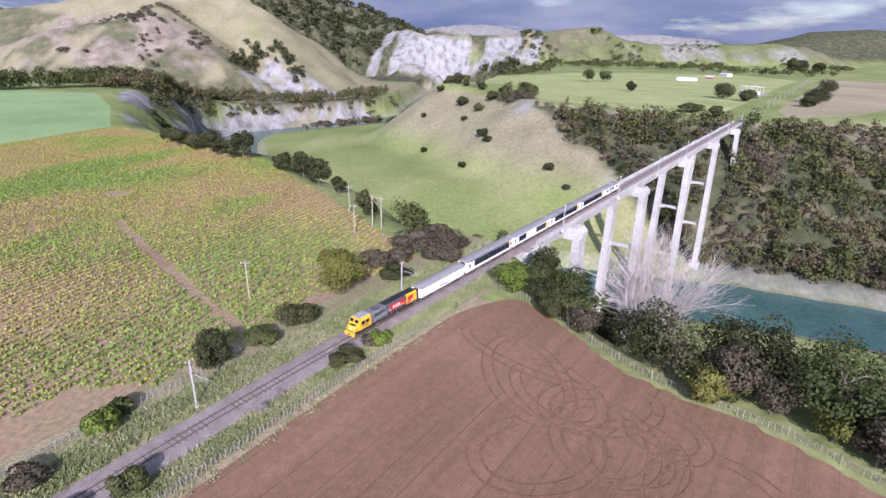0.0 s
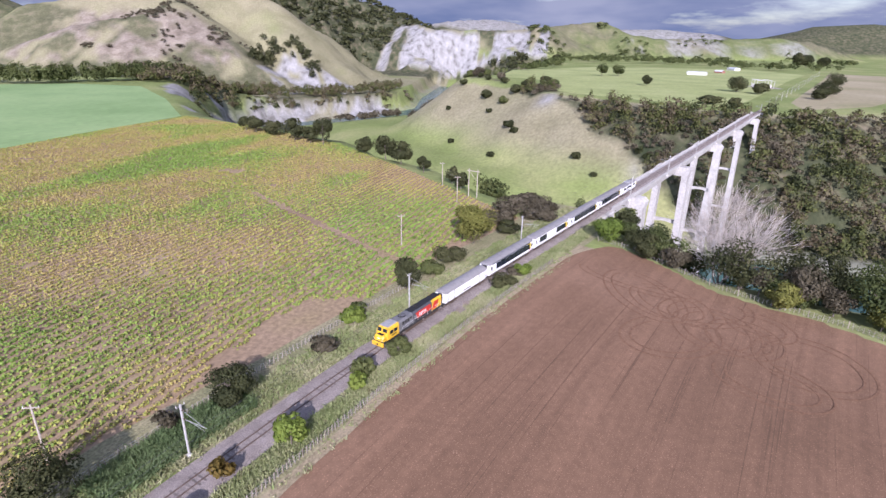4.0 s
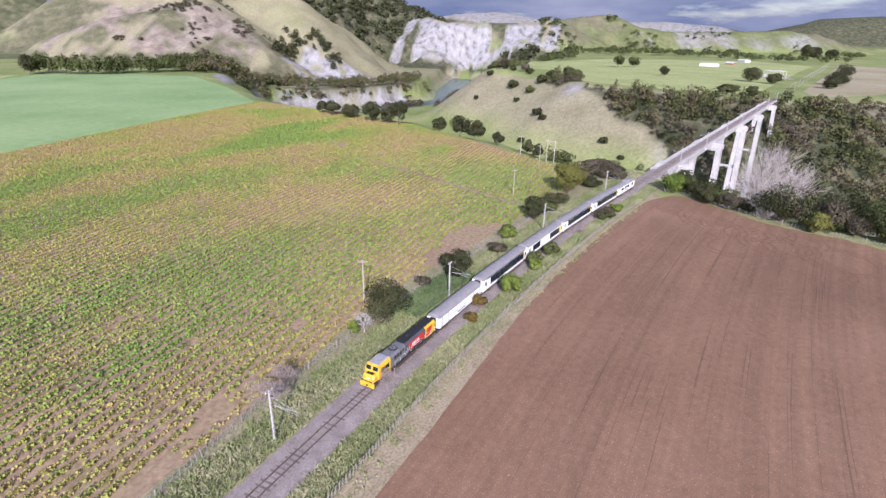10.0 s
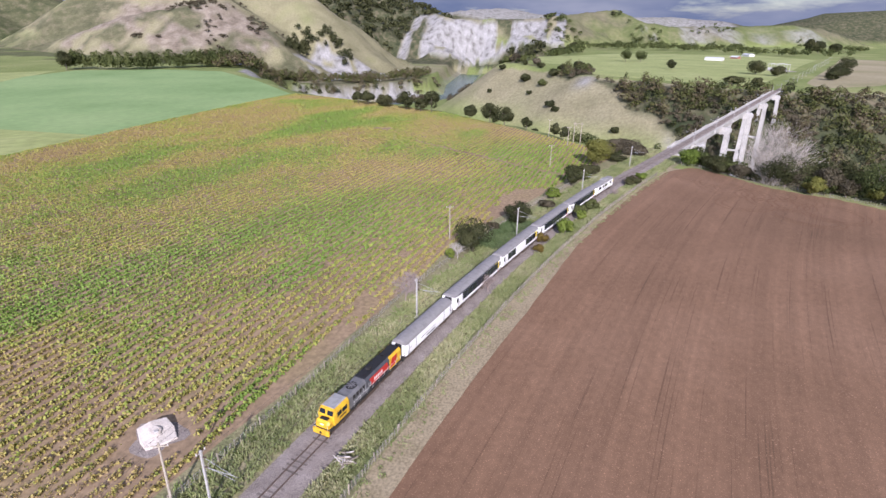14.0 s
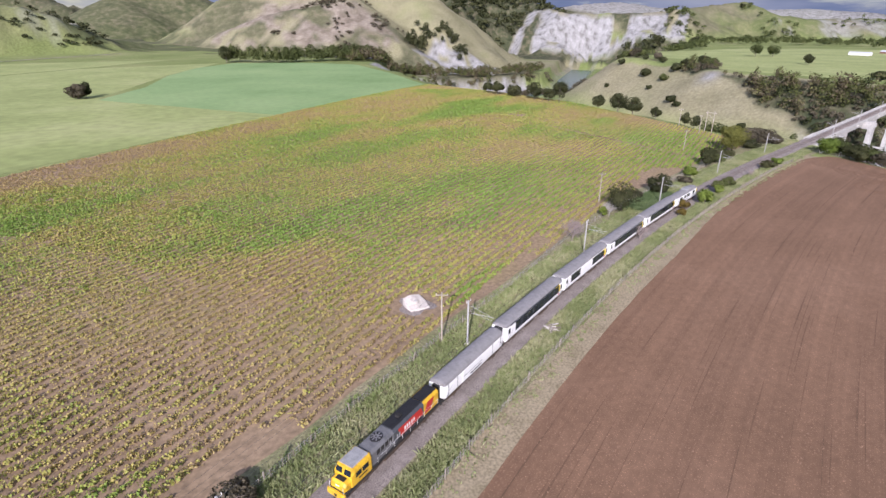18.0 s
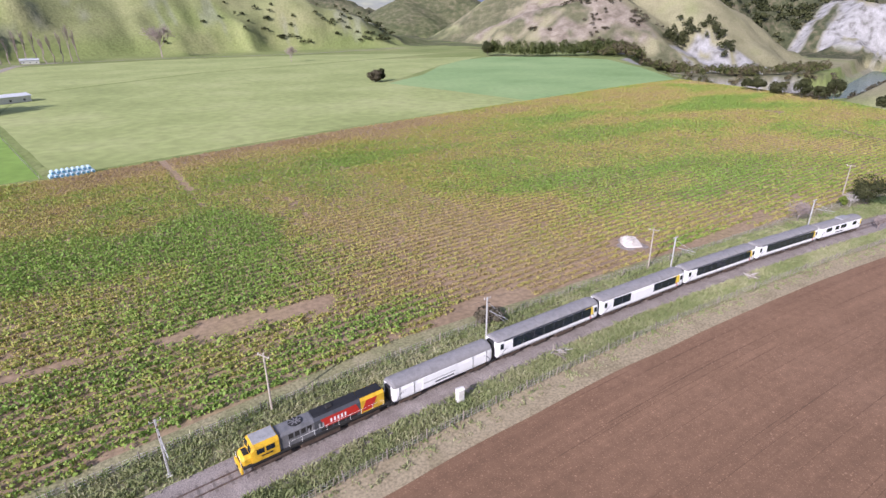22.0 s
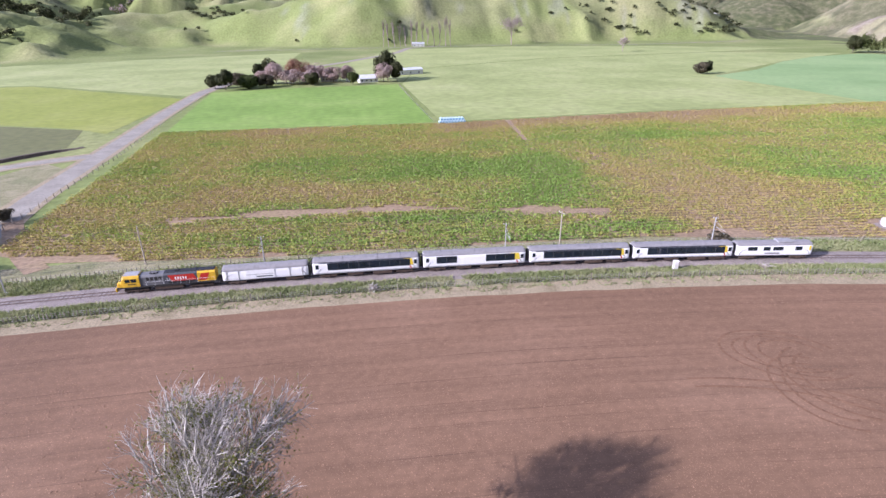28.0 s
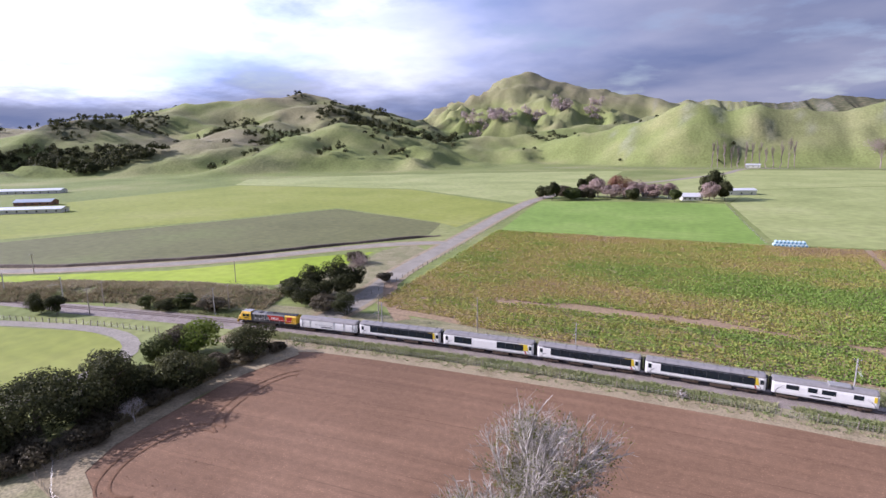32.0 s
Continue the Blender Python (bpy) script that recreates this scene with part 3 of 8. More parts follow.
def bushiness(x, y, z, sl):
    """How far the ground is under bush: 0 to 1."""
    dw, de = poly_dist(x, y, TERRACE_W), poly_dist(x, y, TERRACE_E)
    gorge = (z < -4) & (z > -77) & (y < 150)
    side = 0.524 * (x - 584) - 0.851 * (y + 44)                        # bush on the far bank, grass on the knoll
    south = sstep((side + 9 * fbm(x, y, 40, 3, 21)) / 6)
    t = np.where(gorge & (de > 0) & (de < 215), south, 0)
    t = np.maximum(t, np.where((de < 14) & (x > 690) & (x < 900) & (y > 0) & (y < 122), sstep((fbm(x, y, 22, 3, 22) - 0.12) / 0.1) * 0.8, 0))
    t = np.maximum(t, np.where(gorge & (dw > 0) & (dw < 75) & (y < 40), 0.85, 0))
    t = np.maximum(t, np.where((dw > 2) & (dw < 60) & (y > 30) & (z > -60), 0.45 * (fbm(x, y, 30, 3, 9) > 0), 0))
    ne = (x > 1500) & (y > 120) & (x < 3200)
    dark = sstep((fbm(x, y, 330, 4, 31) + 0.05 + 0.35 * sstep((x - 1750) / 250) + 0.3 * sstep((y - 600) / 60)) / 0.25) * ne * (z > -60)
    speck = np.where((x > 930) & (x < 1230) & (y > 600) & (y < 900) & (z > -2), sstep((fbm(x, y, 34, 3, 51) - 0.28 + 0.25 * np.exp(-(((x - 1165 - 0.15 * (y - 700)) / 30) ** 2))) / 0.1) * 0.9, 0)
    gully = sstep((-fbm(x, y, 120, 4, 41) - 0.06) / 0.12) * ((z > 6) & ~ne) * (x < -600) * 0.9
    t = np.maximum(t, np.where((z < -45) & (side > 4) & (y < 40) & (x < 640), 0.7, 0))
    return np.maximum(np.maximum(t, dark * (x > 1650)), np.maximum(gully * 0.9, speck))


bush = bushiness(GX, GY, GZ, slope)
streak = fbm(GX * 0.6, GY * 2.2, 120, 4, 61)
face = (GX > 1820) & (GX < 2080) & (GY > 70) & (GY < 600) & (GZ < 90)
foot_z = -72 + 78 * sstep((430 - GY) / 300) + 14 * fbm(GX, GY, 60, 3, 64)
cliff = np.where(face & (GZ > foot_z), sstep((slope - 0.30) / 0.1) * sstep((streak + 0.3) / 0.1), 0)
bush = np.where(face, np.where(GZ > foot_z, np.where(streak > -0.12, 0.0, bush), 0.9), bush)
cliff = np.maximum(cliff, np.where((GX > 2250) & (GX < 2600) & (GY < -150) & (GY > -900) & (GZ > 8) & (GZ < 66), sstep((streak + 0.05) / 0.15) * 0.6, 0))
dp_g, dh_g = poly_dist(GX, GY, PLATEAU_NE), poly_dist(GX, GY, HILL_NE)
cliff = np.maximum(cliff, np.where((dw_g > 4) & (dw_g < 60) & (GY > 240) & (GX < 760), sstep((fbm(GX, GY, 40, 3, 63) - 0.05) / 0.1), 0))
cliff = np.maximum(cliff, np.where((dp_g > 1) & (dp_g < 46) & (GX > 700) & (GX < 1130), sstep((streak + 0.28) / 0.12), 0))
cliff = np.maximum(cliff, np.where((dh_g > 0) & (dh_g < 48) & (GX > 1050) & (GX < 1235) & (GY < 700), sstep((fbm(GX, GY, 30, 3, 65) + 0.12) / 0.1) * (GZ < 2), 0))
WHITE_CLIFF = [(1150, 592), (1126, 558), (1130, 528), (1168, 498), (1203, 466), (1240, 434), (1264, 450), (1247, 490), (1252, 530), (1268, 566), (1215, 578)]
cliff = np.maximum(cliff, np.where(poly_dist(GX, GY, WHITE_CLIFF) < 5, sstep((fbm(GX, GY, 34, 4, 70) + 0.22) / 0.1), 0))
cliff = np.maximum(cliff, np.exp(-(((GX - 700) / 12) ** 2 + ((GY - 24) / 9) ** 2)))
cliff = np.maximum(cliff, 0.6 * np.exp(-(((GX - 574) / 9) ** 2 + ((GY + 48) / 4) ** 2)))
spur = sstep((1215 - GX + 0.3 * (GY - 760)) / 40) * (GX > 900) * (GY > 600) * (GY < 1010) * sstep((GZ + 4) / 8) * sstep((100 - GZ) / 20)
slip = 0.9 * spur * sstep((fbm(GX, GY, 46, 4, 66) + 0.22) / 0.2)
cliff = np.maximum(cliff, np.where((dr_g > 28) & (dr_g < 35) & (GY < 120), 0.35, np.where((dr_g > 28) & (dr_g < 40), 0.3, 0)))
# far ridge: pale cliffs, with the white light on its slopes put into colour
cliff = np.maximum(cliff, np.where((GX > 3200) & (GX < 4000) & (GY > -900), 0.9, 0))
bush = np.where(cliff > 0.5, 0, bush)
bush = np.maximum(bush, np.where((GX > 2250) & (GY < 150) & (GY > -260) & (GZ > 6), 0.55, 0))
bush = np.maximum(bush, np.where((GX < 1900) & (GY > 1280) & (GX > 350) & (GZ > -10), 0.85, 0))
bush = np.maximum(bush, np.where((dp_g == 0) & (GX > 690) & (GX < 1190) & (cliff < 0.3), 0.75 * sstep((fbm(GX, GY, 36, 3, 68) + 0.25) / 0.2), 0))
bush = np.maximum(bush, np.where((dh_g < 60) & (line_dist(GX, GY, HILL_NE[1:9]) < 55) & (GX > 880) & (GX < 1190) & (cliff < 0.3), 0.8 * sstep((fbm(GX, GY, 30, 3, 69) + 0.3) / 0.2), 0))
# scrubby slopes, darkened further with scrub colour in place of cloud shadow
bush = np.maximum(bush, np.where((GX > 1950) & (GX < 2700) & (GY < 90) & (GZ > 8), 0.5, 0))
scrape = (GX > -100) & (GX < 700) & (GY > 880) & (GZ > 18)
cliff = np.maximum(cliff, np.where(scrape, 0.28 * sstep((fbm(GX * 1.6, GY * 0.5, 34, 3, 67) - 0.22) / 0.08), 0))
bush = np.maximum(bush, np.where((GX > 2650) & (GY < -640) & (GZ > 14), 0.95, 0))
dry = sstep((fbm(GX, GY, 240, 4, 71) + 0.1) / 0.3) * sstep((GZ - 10) / 30)
# straw grass on the knoll, also made paler to imitate sunlight between clouds
dry = np.where((de_g > 0) & (de_g < 260) & (GZ < -1), np.maximum(dry, 0.95 * sstep((GZ + 60) / 30) + 0.25 * fbm(GX, GY, 60, 3, 74)), dry)
dry = np.maximum(dry, np.where((GX > 950) & (GY > 345), 0.9 - 0.5 * sstep((fbm(GX, GY, 160, 3, 73) - 0.1) / 0.2) - 0.4 * sstep((GY - 1050) / 150), 0))
# browner, drier hills; the greying, strongest on the peak, also paints in haze
dry = np.where((GX < 700) & (GY > 600), np.clip(0.06 + 0.35 * dry + 0.5 * sstep((GZ - 130) / 60) + 0.45 * sstep((-580 - GX) / 150) * sstep((fbm(GX, GY, 110, 3, 75) + 0.2) / 0.3), 0, 1), dry)
for kx, ky, ka, kb, top in ((-800, 690, 70, 45, 0.95), (-715, 735, 65, 70, 0.95), (-770, 1040, 110, 80, 0.8), (-700, 950, 60, 50, 0.6), (-960, 570, 60, 40, 0.35)):
    dry = np.maximum(dry, top * sstep((1.25 - np.hypot((GX - kx) / ka, (GY - ky) / kb) + 0.5 * fbm(GX, GY, 60, 3, 76)) / 0.5))
zone = ground.data.color_attributes.new("zone", "FLOAT_COLOR", "POINT")
zone.data.foreach_set("color", np.stack([bush, cliff, np.clip(dry, 0, 1), slip], -1).astype(np.float32).ravel())

# river
def ribbon(pts, width, z, step=6.0):
    """A strip along a plan line; width may be a function of the length so far."""
    pts = [Vector(p) for p in pts]
    fine = []
    for a, b in zip(pts, pts[1:]):
        n = max(1, int((b - a).length / step))
        fine += [a + (b - a) * i / n for i in range(n)]
    fine.append(pts[-1])
    for _ in range(12):
        fine = [fine[0]] + [(fine[i - 1] + fine[i] * 2 + fine[i + 1]) / 4 for i in range(1, len(fine) - 1)] + [fine[-1]]
    g, run = Geo(), 0.0
    for i, p in enumerate(fine):
        d = (fine[min(i + 1, len(fine) - 1)] - fine[max(i - 1, 0)]).normalized()
        w = width(run) if callable(width) else width
        q = Vector((-d.y, d.x)) * w / 2
        zz = [z(p.x + k * q.x, p.y + k * q.y) if callable(z) else z for k in (1, 0, -1)]
        g.v += [(p.x + q.x, p.y + q.y, zz[0]), (p.x, p.y, zz[1]), (p.x - q.x, p.y - q.y, zz[2])]
        if i:
            o = len(g.v) - 6
            g.f += [(o, o + 1, o + 4, o + 3), (o + 1, o + 2, o + 5, o + 4)]
            run += (p - fine[i - 1]).length
    return g


M["water"] = mat("river_water", [(0.3, (0.035, 0.085, 0.08)), (0.6, (0.06, 0.125, 0.115)), (0.78, (0.14, 0.19, 0.18))], scale=0.03, rough=0.22, fine=0.5, fine_amt=0.2, bump=0.25, bump_scale=0.5, spec=0.3)
solid("water", ribbon(RIVER, 71, WATER_Z, 12), M["water"], "green-grey shallow river in the gorge", "river", kind="structure")


# ---- fields ----
def sheet(name, poly, z, material, label, category, wobble=0.0):
    g, pts = Geo(), []
    for (x0, y0), (x1, y1) in zip(poly, poly[1:] + poly[:1]):
        n = max(1, int(math.hypot(x1 - x0, y1 - y0) / 8))
        for i in range(n):
            x, y = x0 + (x1 - x0) * i / n, y0 + (y1 - y0) * i / n
            pts.append((x + wobble * float(fbm(x, y, 14, 3, 81)), y + wobble * float(fbm(x, y, 14, 3, 82)), z))
    g.add(pts, [tuple(range(len(pts)))])
    return solid(name, g, material, label, category, kind="structure")


CROP = [(on_track(s, o)[0], on_track(s, o)[1]) for s, o in ((-72, 24), (-60, 17), (-20, 11), (20, 10.5), (60, 12), (110, 10), (150, 10), (190, 15), (230, 13), (262, 14), (300, 14))] + [
    (303, 27), (314, 37), (342, 64), (384, 109), (414, 165), (440, 229), (375, 235), (260, 234), (150, 231), (40, 223), (-77, 226), (-75, 180), (-74, 130)]
M["crop_ground"] = mat("crop_ground", [(0.32, (0.23, 0.16, 0.10)), (0.5, (0.29, 0.207, 0.132)), (0.62, (0.275, 0.205, 0.115)), (0.75, (0.35, 0.265, 0.18))], scale=0.035, fine=1.1, fine_amt=0.25, bump=0.1, bump_scale=2)
sheet("field_crop", CROP, 0.05, M["crop_ground"], "bare brown soil under yellowing crop rows", "field", 1.0)


def plough_material():
    m = mat("ploughed_soil", [(0.3, (0.162, 0.094, 0.055)), (0.5, (0.202, 0.117, 0.070)), (0.72, (0.256, 0.154, 0.097))], scale=0.022, fine=0.9, fine_amt=0.10, bump=0.04, bump_scale=3.5)
    n, l = m.node_tree.nodes, m.node_tree.links
    b = n["Principled BSDF"]
    uv = n.new("ShaderNodeUVMap")
    uv.uv_map = "field"
    mp = n.new("ShaderNodeMapping")
    mp.inputs["Scale"].default_value = (0.007, 1.0, 1.0)
    l.new(uv.outputs[0], mp.inputs["Vector"])
    t = n.new("ShaderNodeTexNoise")
    t.inputs["Scale"].default_value, t.inputs["Detail"].default_value = 0.42, 9
    t.inputs["Roughness"].default_value = 0.7
    l.new(mp.outputs[0], t.inputs["Vector"])
    mr = n.new("ShaderNodeMapRange")
    mr.inputs["From Min"].default_value, mr.inputs["From Max"].default_value = 0.34, 0.66
    mr.inputs["To Min"].default_value, mr.inputs["To Max"].default_value = 0.84, 1.13
    l.new(t.outputs["Fac"], mr.inputs["Value"])
    t2 = n.new("ShaderNodeTexNoise")
    t2.inputs["Scale"].default_value, t2.inputs["Detail"].default_value = 2.6, 2
    l.new(mp.outputs[0], t2.inputs["Vector"])
    cut = n.new("ShaderNodeMapRange")
    cut.inputs["From Min"].default_value, cut.inputs["From Max"].default_value = 0.32, 0.37
    cut.inputs["To Min"].default_value, cut.inputs["To Max"].default_value = 0.72, 1.0
    l.new(t2.outputs["Fac"], cut.inputs["Value"])
    both = n.new("ShaderNodeMath")
    both.operation = "MULTIPLY"
    l.new(mr.outputs[0], both.inputs[0])
    l.new(cut.outputs[0], both.inputs[1])
    clod = n.new("ShaderNodeTexNoise")
    clod.inputs["Scale"].default_value, clod.inputs["Detail"].default_value = 5.0, 3
    l.new(uv.outputs[0], clod.inputs["Vector"])
    lump = n.new("ShaderNodeMapRange")
    lump.inputs["From Min"].default_value, lump.inputs["From Max"].default_value = 0.58, 0.70
    lump.inputs["To Min"].default_value, lump.inputs["To Max"].default_value = 0.96, 1.75
    l.new(clod.outputs["Fac"], lump.inputs["Value"])
    clods = n.new("ShaderNodeMath")
    clods.operation = "MULTIPLY"
    l.new(both.outputs[0], clods.inputs[0])
    l.new(lump.outputs[0], clods.inputs[1])
    both = clods
    old = b.inputs["Base Color"].links[0].from_socket
    sc = n.new("ShaderNodeVectorMath")
    sc.operation = "SCALE"
    l.new(old, sc.inputs[0])
    l.new(both.outputs[0], sc.inputs["Scale"])
    l.new(sc.outputs[0], b.inputs["Base Color"])
    return m


BRINK = [(281, -3), (277.5, -8.5), (270, -15), (264, -19.8), (257.8, -25.4), (253.3, -31.1), (249.2, -38.3), (246.4, -43.5), (241.9, -48.1), (239.5, -51), (228, -69), (205, -106)]
FIELD = BRINK + [(-400, -106), (-400, 200), (281, 200)]


def plough_field():
    """The worked field: furrows run along the railway's curve."""
    vs, uvs = [], []
    rows, cols = 70, 190
    for j in range(rows + 1):
        off = 8.6 + (86 - 8.6) * (j / rows) ** 1.15
        s0 = s_at(-76, 60) - 6 * sstep((off - 30) / 40)
        s1 = float(S_BRIDGE) - 20
        while poly_dist(*[np.array([v]) for v in on_track(s1, -off)[:2]], FIELD)[0] > 0:
            s1 -= 1.0
        s1 -= 0.9 + 0.5 * math.sin(off / 5)
        for i in range(cols + 1):
            s = s0 + (s1 - s0) * i / cols
            o = off + 2.6 * float(sstep((230 - s) / 80)) * (1 - j / rows) ** 2 + 0.35 * float(fbm(s, 3.0, 9, 3, 92)) * (j == 0)
            k = max(0.0, 1 - (s1 - s) / 14)                       # rounded corner by the viaduct
            k2 = max(0.0, 1 - (s - s0) / 10)
            o += (5 * k * k + 4 * k2 * k2) * max(0, 1 - j / 8)
            x, y, _ = on_track(s, -o)
            ridge = 0.05 * math.sin(o * 2 * math.pi / 1.9)
            vs.append((x, y, 0.07 + ridge * 0.4 + 0.02 * float(fbm(x, y, 6, 2, 91))))
            uvs.append((s, o))
    q = [(j * (cols + 1) + i, j * (cols + 1) + i + 1, (j + 1) * (cols + 1) + i + 1, (j + 1) * (cols + 1) + i) for j in range(rows) for i in range(cols)]
    me = fast_mesh("field_plough", vs, [f[::-1] for f in q], plough_material(), smooth=True)
    layer = me.uv_layers.new(name="field")
    uvs = np.array(uvs, np.float32)
    li = np.empty(len(me.loops), np.int32)
    me.loops.foreach_get("vertex_index", li)
    layer.data.foreach_set("uv", uvs[li].ravel())
    return tagged(new("field_plough", me), "freshly worked reddish-brown ploughed field", "field", kind="structure")


plough_field()


def soil_clods():
    """Loose clods on the worked field, where the camera passes nearest."""
    r = np.random.default_rng(61)
    n = 24000
    s, o = -74 + 300 * r.random(n) ** 1.2, 13 + 66 * r.random(n)
    px, py = np.interp(s, _ts, _tx), np.interp(s, _ts, _ty)
    ux, uy = np.interp(s + 0.5, _ts, _tx) - px, np.interp(s + 0.5, _ts, _ty) - py
    ln = np.hypot(ux, uy)
    x, y = px + uy / ln * o, py - ux / ln * o
    keep = vnoise(x / 5, y / 5, 5) > 0.25
    x, y = x[keep], y[keep]
    n = len(x)
    size = 0.05 + 0.09 * r.random(n) ** 2.5
    ang = r.random(n) * 6.28
    ring = [np.stack([x + size * (0.8 + 0.5 * r.random(n)) * np.cos(ang + k * 1.571), y + size * (0.8 + 0.5 * r.random(n)) * np.sin(ang + k * 1.571), np.full(n, 0.05)], -1) for k in range(4)]
    top = np.stack([x + size * 0.3 * r.normal(size=n), y + size * 0.3 * r.normal(size=n), 0.07 + size * 0.9], -1)
    v = np.stack(ring + [top], 1).reshape(-1, 3)
    base = np.arange(n)[:, None, None] * 5
    f = (base + np.array([[0, 1, 4], [1, 2, 4], [2, 3, 4], [3, 0, 4]])[None]).reshape(-1, 3)
    m = mat("soil_clod", [(0.3, (0.215, 0.125, 0.077)), (0.7, (0.275, 0.168, 0.108))], scale=0.3, island=0.2)
    tagged(new("soil_clods", fast_mesh("soil_clods", v, f, m)), "loose pale clods of earth on a worked field", "soil", kind="stuff")


soil_clods()


def track_strip(name, s0, s1, o0, o1, z, material, label, category, wob=0.0, step=4.0):
    """A strip along the line between two offsets."""
    g, n = Geo(), int((s1 - s0) / step)
    for i in range(n + 1):
        s = s0 + (s1 - s0) * i / n
        w = wob * float(fbm(s, o0, 12, 3, 5))
        for k in range(4):
            x, y, _ = on_track(s, o0 + (o1 - o0) * k / 3 + w)
            g.v.append((x, y, z if not callable(z) else z(k / 3)))
        if i:
            o = len(g.v) - 8
            g.f += [(o + k, o + k + 1, o + k + 5, o + k + 4) for k in range(3)]
    return solid(name, g, material, label, category, kind="structure")


S_EDGE = S_BRIDGE - 16
track_strip("verge_south", -95, S_EDGE - 12, -8.6, -2.95, 0.04, M["verge"], "rough grassy verge beside the railway", "verge", 0.5)
track_strip("verge_north", -140, S_EDGE - 4, 2.75, 15.5, 0.035, M["verge"], "rough grassy verge with weeds beside the railway", "verge", 1.0)
track_strip("strip_dry", -95, S_EDGE - 34, -12.2, -7.4, 0.045, M["dry_grass"], "pale dry grass strip along a fence", "grass strip", 0.8)

sheet("strip_west", [(-79, 16.6), (-66, 13.4), (-60, 11), (-58, 13), (-65.5, 16.8), (-71.8, 19.8), (-74.4, 26), (-75.2, 41), (-74.2, 52), (-70.5, 64), (-78, 71), (-84, 60), (-84, 46), (-83, 34), (-82, 22)], 0.135, M["dry_grass"], "dry brownish grass between hedge and ploughed field", "grass strip", 0.5)
sheet("grass_corner", [(-106, 4), (-56, 2), (-58, 11), (-66, 13.4), (-79, 16.6), (-82, 22), (-92, 26), (-100, 22)], 0.125, M["verge"], "rough green grass beyond the fenced field corner", "grass", 0.4)

# ---- railway ----
def ballast_bed():
    g, prof = Geo(), [(-3.0, 0.0), (-2.0, 0.06), (-1.6, 0.10), (1.6, 0.10), (2.0, 0.06), (2.8, 0.0)]
    ss = np.arange(-330, S_BRIDGE - 12, 3.0)
    for i, s in enumerate(ss):
        for o, z in prof:
            x, y, _ = on_track(s, o * (1 + 0.1 * float(fbm(s, o * 5, 8, 2, 15))))
            g.v.append((x, y, z + 0.02))
        if i:
            a = len(g.v) - 12
            g.f += [(a + k, a + k + 6, a + k + 7, a + k + 1) for k in range(5)]
    return solid("track_bed", g, M["ballast"], "grey stone ballast of a single railway line", "track bed", kind="structure")


ballast_bed()
track_strip("service_strip", -150, 75, -4.4, -3.0, 0.055, M["ballast"], "grey gravel service strip beside the ballast", "gravel strip", 0.4)


def rails(s0, s1, name, label):
    t = thing(name, label, "rail", kind="structure")
    for o in (-0.534, 0.534):
        g = Geo()
        ss = np.arange(s0, s1, 3.0)
        for i, s in enumerate(ss):
            for do, z in ((-0.07, 0.12), (-0.035, RAIL_Z), (0.035, RAIL_Z), (0.07, 0.12)):
                x, y, _ = on_track(s, o + do)
                g.v.append((x, y, z))
            if i:
                a = len(g.v) - 8
                g.f += [(a + k, a + k + 1, a + k + 5, a + k + 4) for k in range(3)]
        part("rail", g, M["rail"], t)
    return t


rails(-330, S_BRIDGE + 980, "rails", "pair of dark steel rails on timber sleepers")


def sleepers():
    g = Geo()
    for s in np.arange(-200, S_BRIDGE + 330, 0.75):
        x, y, a = on_track(s)
        g.box(-0.12, 0.12, -1.06, 1.06, 0.0, 0.145 + 0.012 * hash2(int(s * 100), 3, 1), m=pose(x, y, 0, 0, 0, math.degrees(a) + 90 * 0))
    return solid("sleepers", g, M["sleeper"], "weathered timber sleepers half sunk in ballast", "sleepers", kind="stuff")


sleepers()

